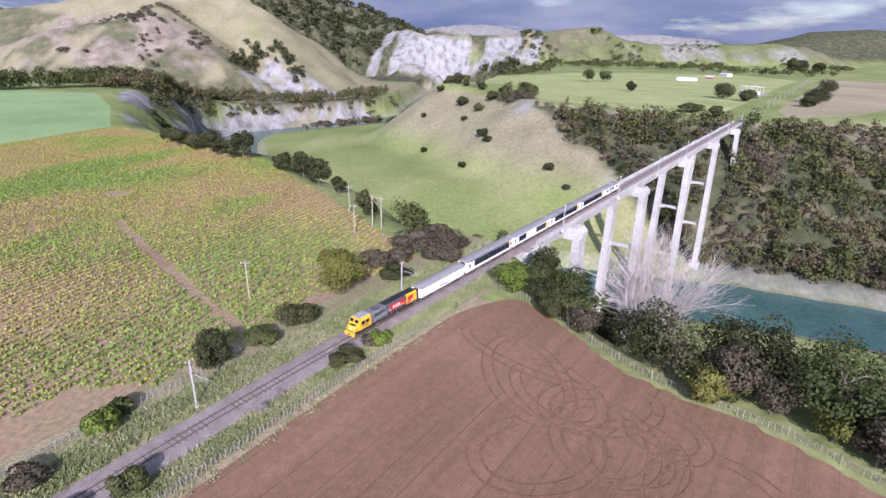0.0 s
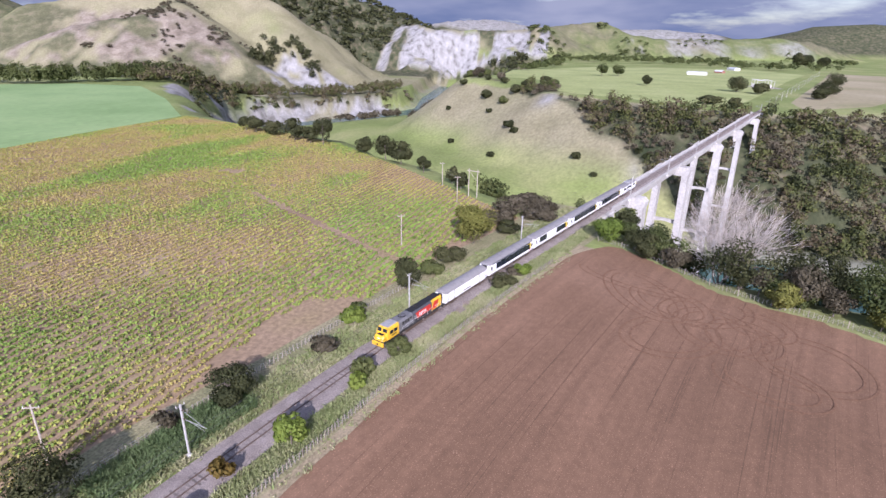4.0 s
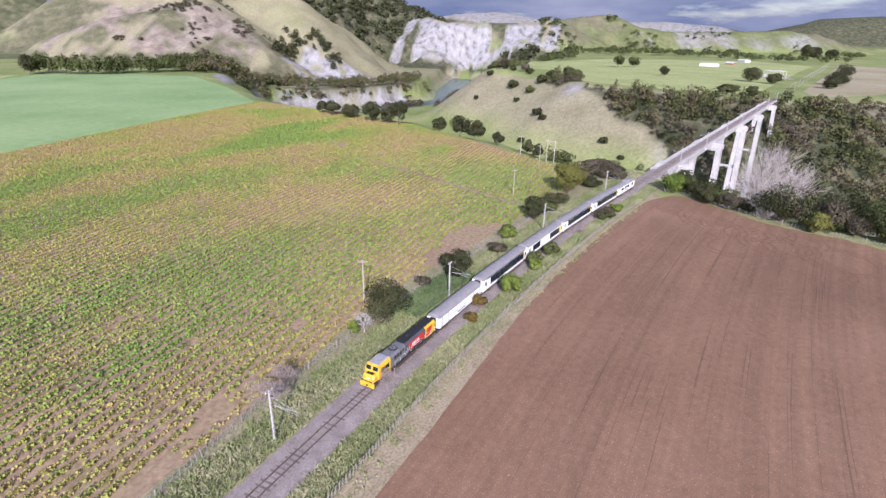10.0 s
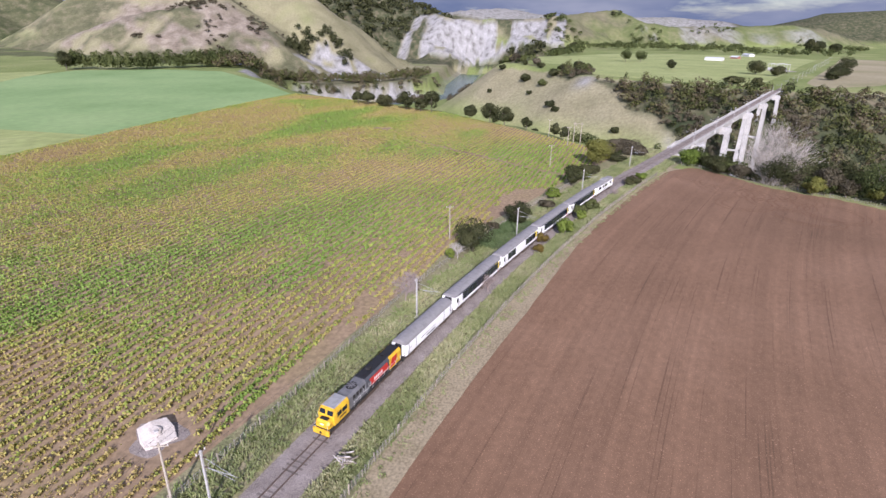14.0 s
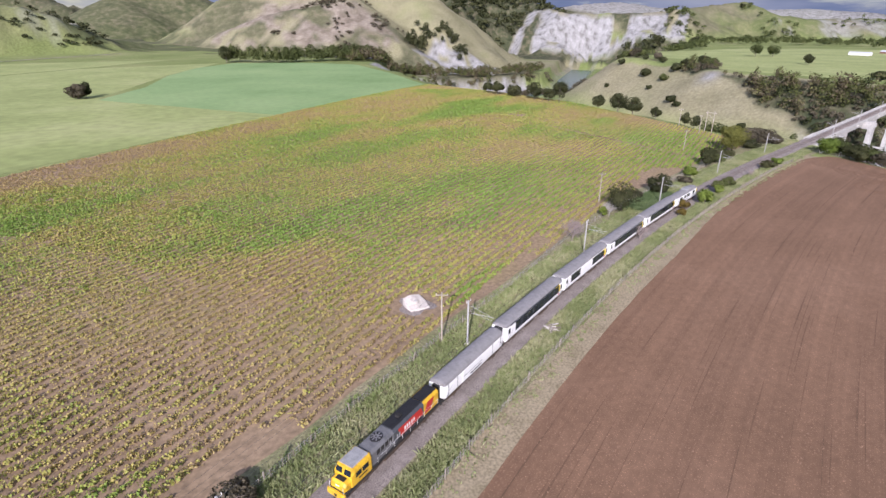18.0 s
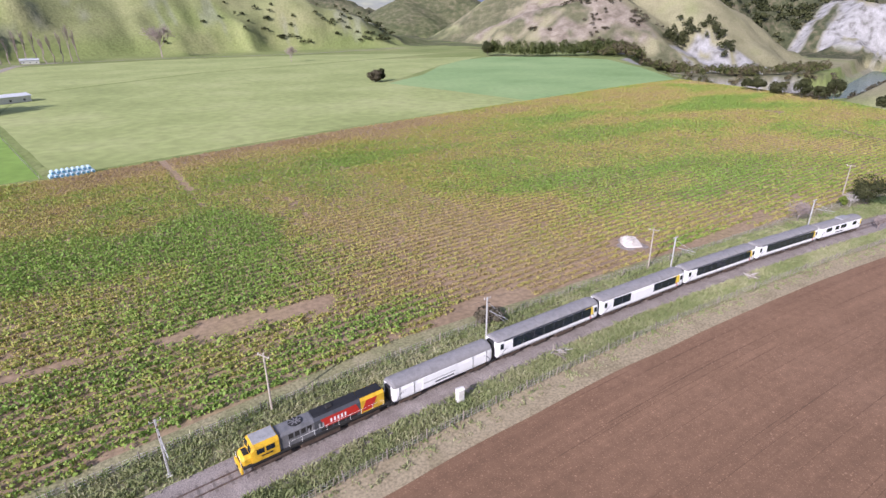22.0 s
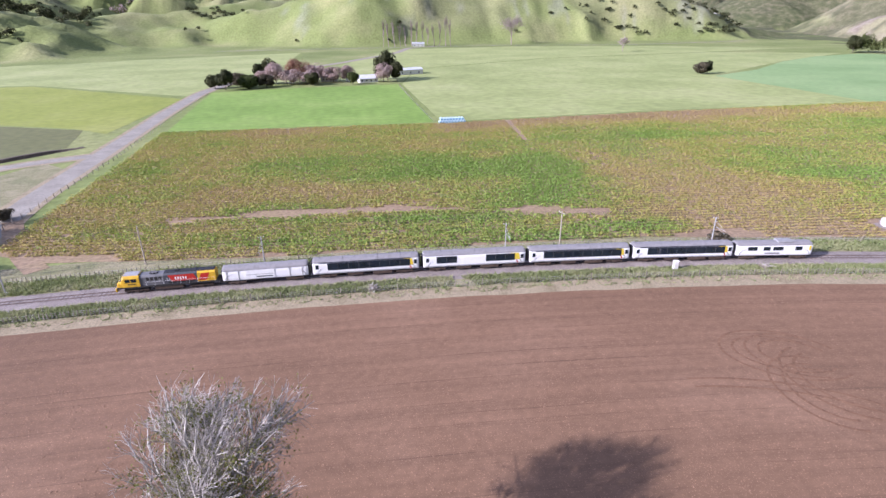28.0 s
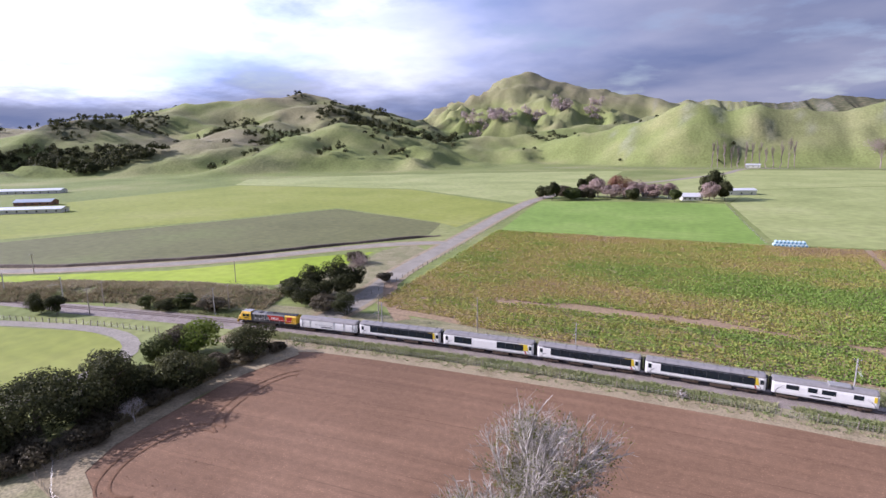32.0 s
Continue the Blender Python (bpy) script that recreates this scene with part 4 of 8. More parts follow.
# ---- viaduct ----
def viaduct():
    t = thing("viaduct", "tall pale concrete railway viaduct on twin-legged piers", "viaduct")
    def at(s, o, z):
        x, y, _ = on_track(S_BRIDGE + s, o)
        return (x, y, z)
    s0, s1 = -15, 305
    PIERS = (8, 68, 137, 200, 270)
    # box girder with haunches over the piers
    g = Geo()
    rings = []
    for s in np.arange(s0, s1 + 0.1, 2.0):
        near = min(abs(s - p) for p in PIERS)
        low = -3.3 - 0.9 * float(sstep(1 - near / 9))
        rings.append([at(s, o, z) for o, z in ((-1.7, low), (1.7, low), (2.1, -0.75), (3.0, -0.45), (3.0, -0.12), (-3.0, -0.12), (-3.0, -0.45), (-2.1, -0.75))])
    part("girder", g.loft(rings), M["concrete"], t)
    for side in (-1, 1):
        g = Geo()
        rings = [[at(s, side * 3.0, -0.5), at(s, side * 3.16, -0.5), at(s, side * 3.16, 0.62), at(s, side * 3.0, 0.62)] for s in np.arange(s0, s1 + 0.1, 4.0)]
        part("parapet", g.loft(rings), M["concrete"], t)
    g = Geo()
    rings = [[at(s, -1.9, -0.10), at(s, 1.9, -0.10), at(s, 1.6, 0.10), at(s, -1.6, 0.10)] for s in np.arange(s0, s1 + 0.1, 4.0)]
    part("ballast", g.loft(rings), M["ballast"], t)
    for p in PIERS:
        ang = math.degrees(on_track(S_BRIDGE + p)[2])
        x, y, _ = on_track(S_BRIDGE + p)
        m = pose(x, y, 0, 0, 0, ang)
        g = Geo()
        yy = 6.9
        g.loft([[m @ Vector((sx * 2.0, q, z)) for q, z in ((-yy, -3.6), (-yy, -2.0), (-yy + 1.2, -0.9), (yy - 1.2, -0.9), (yy, -2.0), (yy, -3.6), (yy - 2.4, -4.6), (-yy + 2.4, -4.6))] for sx in (-1, 1)])
        part("crosshead", g, M["concrete"], t)
        zs = []
        for side in (-1, 1):
            fx, fy, _ = on_track(S_BRIDGE + p, side * 6.4)
            zb = max(float(height(fx, fy)), -82.0) - 1.5
            zs.append(zb)
            g, rings = Geo(), []
            for k in range(7):
                z = -3.7 + (zb + 3.7) * k / 6
                c = side * (5.3 + 1.1 * k / 6)
                hx, hy = 2.1 + 0.5 * (-z / 85), 1.15 + 0.25 * (-z / 85)
                rings.append([m @ Vector((c2 * hx, c + d2 * hy, z)) for c2, d2 in ((-1, -1), (1, -1), (1, 1), (-1, 1))])
            part("leg", g.loft(rings[::-1]), M["concrete"], t)
            if zb < -60:
                fb = Geo().box(-3.2, 3.2, -2.6, 2.6, zb - 2, zb + 2.2, 0.2, m=pose(fx, fy, 0, 0, 0, ang))
                part("footing", fb, M["concrete"], t)
        z = -26.0
        while z > max(zs) + 6:
            g = Geo()
            c = 5.3 + 1.1 * (-z / 85)
            arch = [(q / 6 * (c - 1.0), 0.9 * (1 - (q / 6) ** 2)) for q in range(-6, 7)]
            g.loft([[m @ Vector((sx * 0.7, q, z + a)) for q, a in arch] + [m @ Vector((sx * 0.7, q, z + 1.9)) for q, a in arch[::-1]] for sx in (-1, 1)])
            part("strut", g, M["concrete"], t)
            z -= 24.0
    for s in (s0 - 2.5, s1 + 2.5):
        x, y, a = on_track(S_BRIDGE + s)
        part("abutment", Geo().box(-3.4, 3.4, -3.8, 3.8, -14, -0.6, 0.3, m=pose(x, y, 0, 0, 0, math.degrees(a))), M["concrete"], t)
    return t


viaduct()

# ---- train ----
M["t_white"] = paint("white_coach_paint", (0.86, 0.86, 0.85), 0.35, wear=0.04)
M["t_grey"] = paint("grey_roof_paint", (0.20, 0.195, 0.20), 0.6, wear=0.14)
M["t_roof"] = paint("light_grey_roof", (0.265, 0.255, 0.255), 0.6, wear=0.14)
M["t_dark"] = paint("sooty_underframe", (0.03, 0.028, 0.026), 0.8, wear=0.2)
M["t_brown"] = paint("brake_dust_brown", (0.09, 0.062, 0.045), 0.85, wear=0.2)
M["t_yellow"] = paint("safety_yellow_paint", (0.74, 0.44, 0.03), 0.45, wear=0.22)
M["t_lemon"] = paint("bright_yellow_paint", (0.80, 0.60, 0.05), 0.45, wear=0.08)
M["t_red"] = paint("red_paint", (0.52, 0.035, 0.025), 0.4, wear=0.1)
M["t_blue"] = paint("dark_grey_blue_paint", (0.075, 0.08, 0.09), 0.45, wear=0.15)
M["t_silver"] = paint("silver_grey_paint", (0.33, 0.33, 0.33), 0.45, wear=0.15)
M["t_hood"] = paint("dark_grey_hood_paint", (0.17, 0.17, 0.175), 0.5, wear=0.2)
M["t_black"] = paint("black_roof", (0.02, 0.02, 0.022), 0.6, wear=0.2)
M["t_glass"] = mat("tinted_glass", [(0.3, (0.008, 0.012, 0.02)), (0.7, (0.018, 0.026, 0.04))], scale=0.6, rough=0.08, spec=0.6)
M["t_curve"] = paint("grey_swirl_decal", (0.30, 0.30, 0.32), 0.4)


def bogie(parent, x, wheel=0.46, base=2.1):
    b = part("bogie", Geo().box(x - base / 2 - 0.55, x + base / 2 + 0.55, -1.0, 1.0, 0.42, 0.78, 0.06), M["t_dark"], parent)
    for sy in (-0.98, 0.98):
        g = Geo().box(x - base / 2 - 0.5, x + base / 2 + 0.5, sy - 0.08, sy + 0.08, 0.35, 0.65, 0.03)
        g.box(x - 0.3, x + 0.3, sy - 0.12, sy + 0.12, 0.2, 0.55, 0.03)
        part("side_frame", g, M["t_brown"], b)
    for wx in (x - base / 2, x + base / 2):
        for sy in (-0.57, 0.57):
            g = Geo()
            g.tube([(wx, sy - 0.07, wheel), (wx, sy + 0.07, wheel)], [wheel, wheel], 14)
            part("wheel", g, M["t_brown"], b)
    return b


def coach_shell(L, h0, h1, w, top, n=7):
    """Body sides and the arched roof profile as rings along x; returns side geo and roof geo."""
    side = Geo()
    half = w / 2
    prof = [(-half * 0.94, h0), (-half, h0 + 0.35), (-half, h1 - 0.45), (-half * 0.93, h1)]
    ring = prof + [(-y, z) for y, z in prof[::-1]]
    xs = (-L / 2, -L / 2 + 0.35, L / 2 - 0.35, L / 2)
    side.loft([[(x, y * (0.93 if abs(x) > L / 2 - 0.1 else 1), z) for y, z in ring] for x in xs])
    roof = Geo()
    arc = [(half * 0.95 * math.cos(a), h1 - 0.02 + (top - h1) * math.sin(a)) for a in [math.pi * k / 10 for k in range(11)]]
    roof.loft([[(x, y * k, h1 + (z - h1) * k) for y, z in arc] for x, k in ((-L / 2 + 0.02, 0.90), (-L / 2 + 0.3, 1), (L / 2 - 0.3, 1), (L / 2 - 0.02, 0.90))])
    return side, roof


def panel(parent, name, x0, x1, z0, z1, side, material, w=2.74, out=0.012, label="", lean=0.0):
    y = side * (w / 2)
    g = Geo()
    g.add([(x0, y - side * 0.05, z0), (x1, y - side * 0.05, z0), (x1 + lean, y - side * 0.05, z1), (x0 + lean, y - side * 0.05, z1), (x0, y + side * out, z0), (x1, y + side * out, z0), (x1 + lean, y + side * out, z1), (x0 + lean, y + side * out, z1)],
          [(0, 1, 2, 3), (4, 5, 6, 7), (0, 1, 5, 4), (1, 2, 6, 5), (2, 3, 7, 6), (3, 0, 4, 7)])
    return part(name, g, material, parent, label)


def swirl(parent, x, z, side, w, sgn, material, r=1.1):
    """Curved decal lines low on a body end."""
    g, y = Geo(), side * (w / 2 + 0.008)
    for k, rr in enumerate((r, r * 0.78)):
        pts = [(x + sgn * rr * (1 - math.cos(a)), z + rr * 0.9 * math.sin(a)) for a in [math.pi / 2 * i / 8 for i in range(9)]]
        for (xa, za), (xb, zb) in zip(pts, pts[1:]):
            d = 0.09
            g.add([(xa, y, za), (xb, y, zb), (xb + sgn * d, y, zb - d * 0.2), (xa + sgn * d, y, za - d * 0.2), (xa, y - side * 0.03, za), (xb, y - side * 0.03, zb), (xb + sgn * d, y - side * 0.03, zb - d * 0.2), (xa + sgn * d, y - side * 0.03, za - d * 0.2)],
                  [(0, 1, 2, 3), (7, 6, 5, 4), (0, 4, 5, 1), (1, 5, 6, 2), (2, 6, 7, 3), (3, 7, 4, 0)])
    return part("decal", g, material, parent, "curved grey decal lines")


def coach(label, kind):
    """A passenger coach, 20 m between couplings: +x is the way it runs."""
    t = thing("coach", label, "train coach", "coaches of the train")
    L, W = 19.1, 2.58
    side, roof = coach_shell(L, 0.92, 3.10, W, 3.62)
    body = part("body", side, M["t_white"], t)
    roof = part("roof", roof, M["t_roof"], t, "grey arched roof", smooth=False)
    for k in range(9):
        x = -L / 2 + 1.2 + k * (L - 2.4) / 8
        arc = [(1.22 * math.cos(a), 3.10 + 0.535 * math.sin(a)) for a in [math.pi * (j + 0.6) / 9.2 for j in range(9)]]
        part("roof_rib", Geo().tube([(x, y, z) for y, z in arc], [0.03] * 9, 4), M["t_grey"], roof)
    part("underframe", Geo().box(-L / 2 + 0.1, L / 2 - 0.1, -1.08, 1.08, 0.78, 1.0), M["t_dark"], t)
    part("equipment_box", Geo().box(-4.6, -1.2, -1.2, 1.2, 0.32, 0.8, 0.06), M["t_brown"], t)
    part("equipment_box", Geo().box(0.6, 3.4, -1.15, 1.15, 0.38, 0.8, 0.06), M["t_brown"], t)
    for sd in (-1, 1):
        spans = [(-6.9, 8.0)] if kind == "long" else [(-7.1, -3.3), (2.1, 7.6)]
        if sd > 0:
            spans = [(-b, -a) for a, b in spans]
            spans = [(min(a, b), max(a, b)) for a, b in spans]
        for a, b in spans:
            band = panel(t, "window_band", a, b, 1.62, 2.96, sd, M["t_glass"], W, 0.02, "dark tinted window band")
            n = max(2, round((b - a) / 1.9))
            for k in range(1, n):
                x = a + (b - a) * k / n
                part("mullion", Geo().box(x - 0.035, x + 0.035, sd * W / 2 - 0.02, sd * W / 2 + 0.035, 1.64, 2.94), M["t_blue"], band)
        if kind == "long":
            panel(t, "cantrail", -8.0, 8.4, 3.0, 3.2, sd, M["t_blue"], W * 0.955, 0.03, "dark strip under the roof edge")
        panel(t, "yellow_panel", -8.6, -7.05, 1.75, 3.0, sd, M["t_lemon"], W, 0.016, "yellow door panel", 0.25)
        panel(t, "red_flash", -8.3, -8.08, 1.05, 1.75, sd, M["t_red"], W, 0.016, "red slanting flash", 0.3)
        for x in (-8.95, 8.75):
            panel(t, "door_window", x - 0.28, x + 0.28, 1.95, 2.75, sd, M["t_glass"], W, 0.02, "dark door window")
        swirl(t, 8.7, 1.05, sd, W, -1, M["t_curve"])
        swirl(t, -8.9, 1.05, sd, W, 1, M["t_curve"])
        panel(t, "sole_stripe", -9.2, 9.2, 1.0, 1.13, sd, M["t_silver"], W * 0.97, 0.03)
    for sx in (-1, 1):
        part("gangway", Geo().box(sx * (L / 2 + 0.16) - 0.22, sx * (L / 2 + 0.16) + 0.22, -0.62, 0.62, 0.95, 3.1, 0.08), M["t_black"], t)
        part("coupler", Geo().box(sx * (L / 2 + 0.2) - 0.25, sx * (L / 2 + 0.2) + 0.25, -0.16, 0.16, 0.72, 0.95, 0.03), M["t_dark"], t)
        bogie(t, sx * 6.9)
    return t


def luggage_van():
    t = thing("luggage_van", "white windowless luggage van with a ribbed grey roof", "luggage van")
    L, W = 14.7, 2.5
    side, roof = coach_shell(L, 0.95, 2.7, W, 3.42)
    part("body", side, M["t_white"], t)
    r = part("roof", roof, M["t_roof"], t, "plain light grey roof")
    part("underframe", Geo().box(-L / 2 + 0.1, L / 2 - 0.1, -1.08, 1.08, 0.75, 1.0), M["t_dark"], t)
    for sd in (-1, 1):
        for a, b in ((-1.6, 3.4),):
            d = panel(t, "sliding_door", a, b, 1.12, 2.68, sd, M["t_white"], W, 0.05)
            panel(d, "grab_rail", a + 0.2, b - 0.2, 1.85, 1.93, sd, M["t_silver"], W + 0.1, 0.03)
        panel(t, "name_bar", -1.2, 1.6, 1.35, 1.55, sd, M["t_blue"], W + 0.1, 0.02, "short dark bar of lettering")
        for x in (-6.4, -4.2, 4.6, 6.6):
            panel(t, "body_rib", x - 0.05, x + 0.05, 1.05, 2.7, sd, M["t_silver"], W, 0.04)
        swirl(t, 6.9, 1.05, sd, W, -1, M["t_curve"], 1.2)
        swirl(t, -7.0, 1.05, sd, W, 1, M["t_curve"], 1.2)
    for sx in (-1, 1):
        g = Geo()
        for y in (-1.1, 1.1):
            g.tube([(sx * (L / 2 + 0.25), y, 0.9), (sx * (L / 2 + 0.25), y, 1.9)], [0.025, 0.025], 5)
        g.box(sx * (L / 2 + 0.1) - 0.3, sx * (L / 2 + 0.1) + 0.3, -1.2, 1.2, 0.8, 0.92)
        part("end_platform", g, M["t_dark"], t)
        part("gangway", Geo().box(sx * (L / 2 + 0.1) - 0.2, sx * (L / 2 + 0.1) + 0.2, -0.5, 0.5, 0.95, 2.7, 0.05), M["t_black"], t)
        bogie(t, sx * 5.0)
    return t


def viewing_car():
    t = thing("viewing_car", "white open-sided viewing car with grey swirls at the tail", "viewing car")
    L, W = 14.4, 2.54
    side, roof = coach_shell(L, 0.95, 2.95, W, 3.5)
    part("body", side, M["t_white"], t)
    part("roof", roof, M["t_roof"], t, "grey roof with a service hatch")
    part("roof_hatch", Geo().box(-3.6, -0.6, -0.85, 0.85, 3.4, 3.66, 0.06), M["t_silver"], t)
    part("underframe", Geo().box(-L / 2 + 0.1, L / 2 - 0.1, -1.08, 1.08, 0.75, 1.0), M["t_dark"], t)
    for sd in (-1, 1):
        for a, b in ((3.4, 5.2), (0.9, 2.2), (-1.6, 0.3), (-5.2, -3.9)):
            panel(t, "opening", a, b, 1.95, 2.7, sd, M["t_glass"], W, 0.02, "dark open window")
        panel(t, "name_bar", -1.0, 1.8, 1.3, 1.5, sd, M["t_blue"], W, 0.015, "short dark bar of lettering")
        swirl(t, 6.7, 1.05, sd, W, -1, M["t_curve"], 1.5)
        swirl(t, -6.8, 1.05, sd, W, 1, M["t_curve"], 1.3)
        panel(t, "yellow_panel", -6.9, -6.5, 1.9, 2.8, sd, M["t_lemon"], W, 0.016)
    g = Geo()
    for y in (-1.15, -0.4, 0.4, 1.15):
        g.tube([(-L / 2 - 0.3, y, 0.9), (-L / 2 - 0.3, y, 2.0)], [0.03, 0.03], 5)
    g.box(-L / 2 - 0.34, -L / 2 - 0.26, -1.2, 1.2, 1.96, 2.04)
    part("end_railing", g, M["t_black"], t)
    part("gangway", Geo().box(L / 2 - 0.1, L / 2 + 0.35, -0.6, 0.6, 0.95, 3.0, 0.06), M["t_black"], t)
    for sx in (-1, 1):
        bogie(t, sx * 4.9)
    return t


def locomotive():
    """Diesel locomotive, 17.3 m: +x is forward."""
    t = thing("locomotive", "yellow, red and grey diesel locomotive with a sooty roof", "locomotive")
    L = 16.6
    part("underframe", Geo().box(-L / 2, L / 2, -1.33, 1.33, 1.0, 1.28, 0.04), M["t_dark"], t)
    part("fuel_tank", Geo().box(-2.3, 2.3, -1.2, 1.2, 0.4, 1.0, 0.12), M["t_brown"], t)
    # low nose and cab
    g = Geo()
    g.loft([[(x, -y, 1.28), (x, y, 1.28), (x, y, z - 0.25), (x, y - 0.25, z), (x, -y + 0.25, z), (x, -y, z - 0.25)] for x, y, z in ((7.1, 1.15, 2.36), (8.0, 1.12, 2.32), (8.25, 1.0, 2.05))])
    nose = part("nose", g, M["t_yellow"], t)
    part("nose_panel", Geo().box(7.42, 7.95, -0.62, 0.62, 2.32, 2.39, 0.02), M["t_black"], nose, "dark panel on the nose top")
    part("headlight", Geo().box(8.15, 8.26, -0.3, 0.3, 1.72, 1.92, 0.03), M["t_white"], nose)
    g = Geo()
    g.loft([[(x, -1.33, 1.28), (x, 1.33, 1.28), (x, 1.33, 3.1), (x, 1.05, 3.62), (x, -1.05, 3.62), (x, -1.33, 3.1)] for x in (4.5, 6.95)] + [[(7.4, -1.3, 1.28), (7.4, 1.3, 1.28), (7.4, 1.28, 2.7), (7.2, 1.0, 3.5), (7.2, -1.0, 3.5), (7.4, -1.28, 2.7)]])
    cab = part("cab", g, M["t_yellow"], t)
    part("cab_roof", Geo().loft([[(x, -1.02, 3.625), (x, 1.02, 3.625), (x, 0.9, 3.72), (x, -0.9, 3.72)] for x in (4.6, 7.0)]), M["t_silver"], cab, "grey cab roof")
    for y in (-0.62, 0.62):
        part("windscreen", Geo().add([(7.425, y - 0.45, 2.74), (7.425, y + 0.45, 2.74), (7.25, y + 0.42, 3.36), (7.25, y - 0.42, 3.36), (7.35, y - 0.45, 2.74), (7.35, y + 0.45, 2.74), (7.17, y + 0.42, 3.36), (7.17, y - 0.42, 3.36)],
             [(0, 1, 2, 3), (7, 6, 5, 4), (0, 4, 5, 1), (1, 5, 6, 2), (2, 6, 7, 3), (3, 7, 4, 0)]), M["t_glass"], cab)
    for sd in (-1, 1):
        panel(cab, "side_window", 4.95, 5.85, 2.25, 2.95, sd, M["t_glass"], 2.66, 0.015)
        panel(cab, "side_window", 6.0, 6.8, 2.25, 2.95, sd, M["t_glass"], 2.66, 0.015)
        panel(cab, "number_bars", 5.2, 6.4, 1.75, 1.95, sd, M["t_black"], 2.66, 0.012, "short dark bars of writing")
    # hoods
    def hood(x0, x1, w, z, material, name, label=""):
        g = Geo()
        h = w / 2
        g.loft([[(x, -h, 1.28), (x, h, 1.28), (x, h, z - 0.35), (x, h - 0.3, z), (x, -h + 0.3, z), (x, -h, z - 0.35)] for x in (x0, x1)])
        return part(name, g, material, t, label)
    front = hood(0.6, 4.5, 2.3, 3.45, M["t_hood"], "front_hood", "grey front hood with louvres")
    mid = hood(-4.9, 0.6, 2.36, 3.5, M["t_blue"], "engine_hood", "dark engine hood")
    rear = hood(-7.9, -4.9, 2.36, 3.45, M["t_yellow"], "rear_hood", "yellow rear hood with an orange flash")
    part("hood_roof", Geo().loft([[(x, -0.86, 3.505), (x, 0.86, 3.505), (x, 0.7, 3.6), (x, -0.7, 3.6)] for x in (-4.8, 0.5)]), M["t_black"], mid, "sooty black roof")
    part("rear_roof", Geo().loft([[(x, -0.86, 3.455), (x, 0.86, 3.455), (x, 0.7, 3.58), (x, -0.7, 3.58)] for x in (-7.8, -4.95)]), M["t_black"], rear)
    fan = part("radiator_fan", Geo().tube([(2.3, 0, 3.45), (2.3, 0, 3.60)], [0.75, 0.72], 20), M["t_black"], front, "round roof fan with pale blades")
    g = Geo()
    for k in range(8):
        g.box(0.12, 0.68, -0.07, 0.07, 3.61, 3.64, m=pose(2.3, 0, 0, 0, 0, 45 * k))
    part("fan_blades", g, M["t_grey"], fan)
    part("exhaust", Geo().box(-1.9, -1.2, -0.3, 0.3, 3.58, 3.8, 0.05), M["t_dark"], mid)
    for sd in (-1, 1):
        red = panel(mid, "red_panel", -4.85, -0.6, 1.75, 3.12, sd, M["t_red"], 2.36, 0.012, "red side panel with pale lettering shapes", 0.5)
        for k in range(5):
            x = -3.1 + 0.42 * k
            panel(red, "letter_shape", x, x + 0.2, 2.15, 2.7, sd, M["t_white"], 2.37, 0.022)
        for x, w, top in ((-0.12, 0.18, 2.6), (0.3, 0.18, 2.6)):
            panel(mid, "letter_shape", x - 0.35, x - 0.35 + w, 2.0, top, sd, M["t_silver"], 2.36, 0.016)
        for x, w, top in ((0.75, 0.18, 2.6), (1.15, 0.18, 2.6)):
            panel(front, "letter_shape", x, x + w, 2.0, top, sd, M["t_silver"], 2.3, 0.02)
        panel(rear, "orange_flash", -6.4, -5.0, 1.5, 3.05, sd, M["t_red"], 2.36, 0.012, "red slanting flash", -0.6)
        for k in range(4):
            panel(front, "louvre", 0.9 + k * 0.68, 1.4 + k * 0.68, 2.3, 3.0, sd, M["t_dark"], 2.3, 0.012)
        for k in range(3):
            panel(mid, "hood_door", -4.4 + k * 1.5, -3.1 + k * 1.5, 1.35, 1.72, sd, M["t_dark"], 2.36, 0.012)
        g = Geo()
        for k in range(9):
            x = 3.5 - k * 1.4
            g.tube([(x, sd * 1.3, 1.28), (x, sd * 1.3, 2.05)], [0.018, 0.018], 4)
        g.tube([(3.5, sd * 1.3, 2.05), (-7.7, sd * 1.3, 2.05)], [0.018, 0.018], 4)
        part("handrail", g, M["t_white"], t)
    for sx in (-1, 1):
        g = Geo()
        g.box(sx * 8.45 - 0.12, sx * 8.45 + 0.12, -1.3, 1.3, 0.55, 1.2, 0.04)
        part("buffer_beam", g, M["t_yellow"] if sx > 0 else M["t_dark"], t)
        part("coupler", Geo().box(sx * 8.5 - 0.2, sx * 8.5 + 0.15, -0.16, 0.16, 0.72, 0.98, 0.03), M["t_dark"], t)
        b = bogie(t, sx * 5.3, 0.48, 3.0)
    for y in (-1.0, 1.0):
        part("front_rail", Geo().tube([(8.4, y, 1.2), (8.4, y, 2.1)], [0.02, 0.02], 4), M["t_white"], t)
    for ob in t.children_recursive:
        for v in ob.data.vertices:
            v.co.y *= 0.87
            v.co.z = v.co.z if v.co.z < 1.3 else 1.3 + (v.co.z - 1.3) * 0.86
    return t


loco = locomotive()
van = luggage_van()
coach_a = coach("white coach with a long dark window band and yellow end panel", "long")
coach_b = coach("white cafe coach with two short window bands and yellow panel", "short")
coach_c = copy_thing(coach_a, pose(0, 0, 0))
coach_d = copy_thing(coach_a, pose(0, 0, 0))
tail = viewing_car()

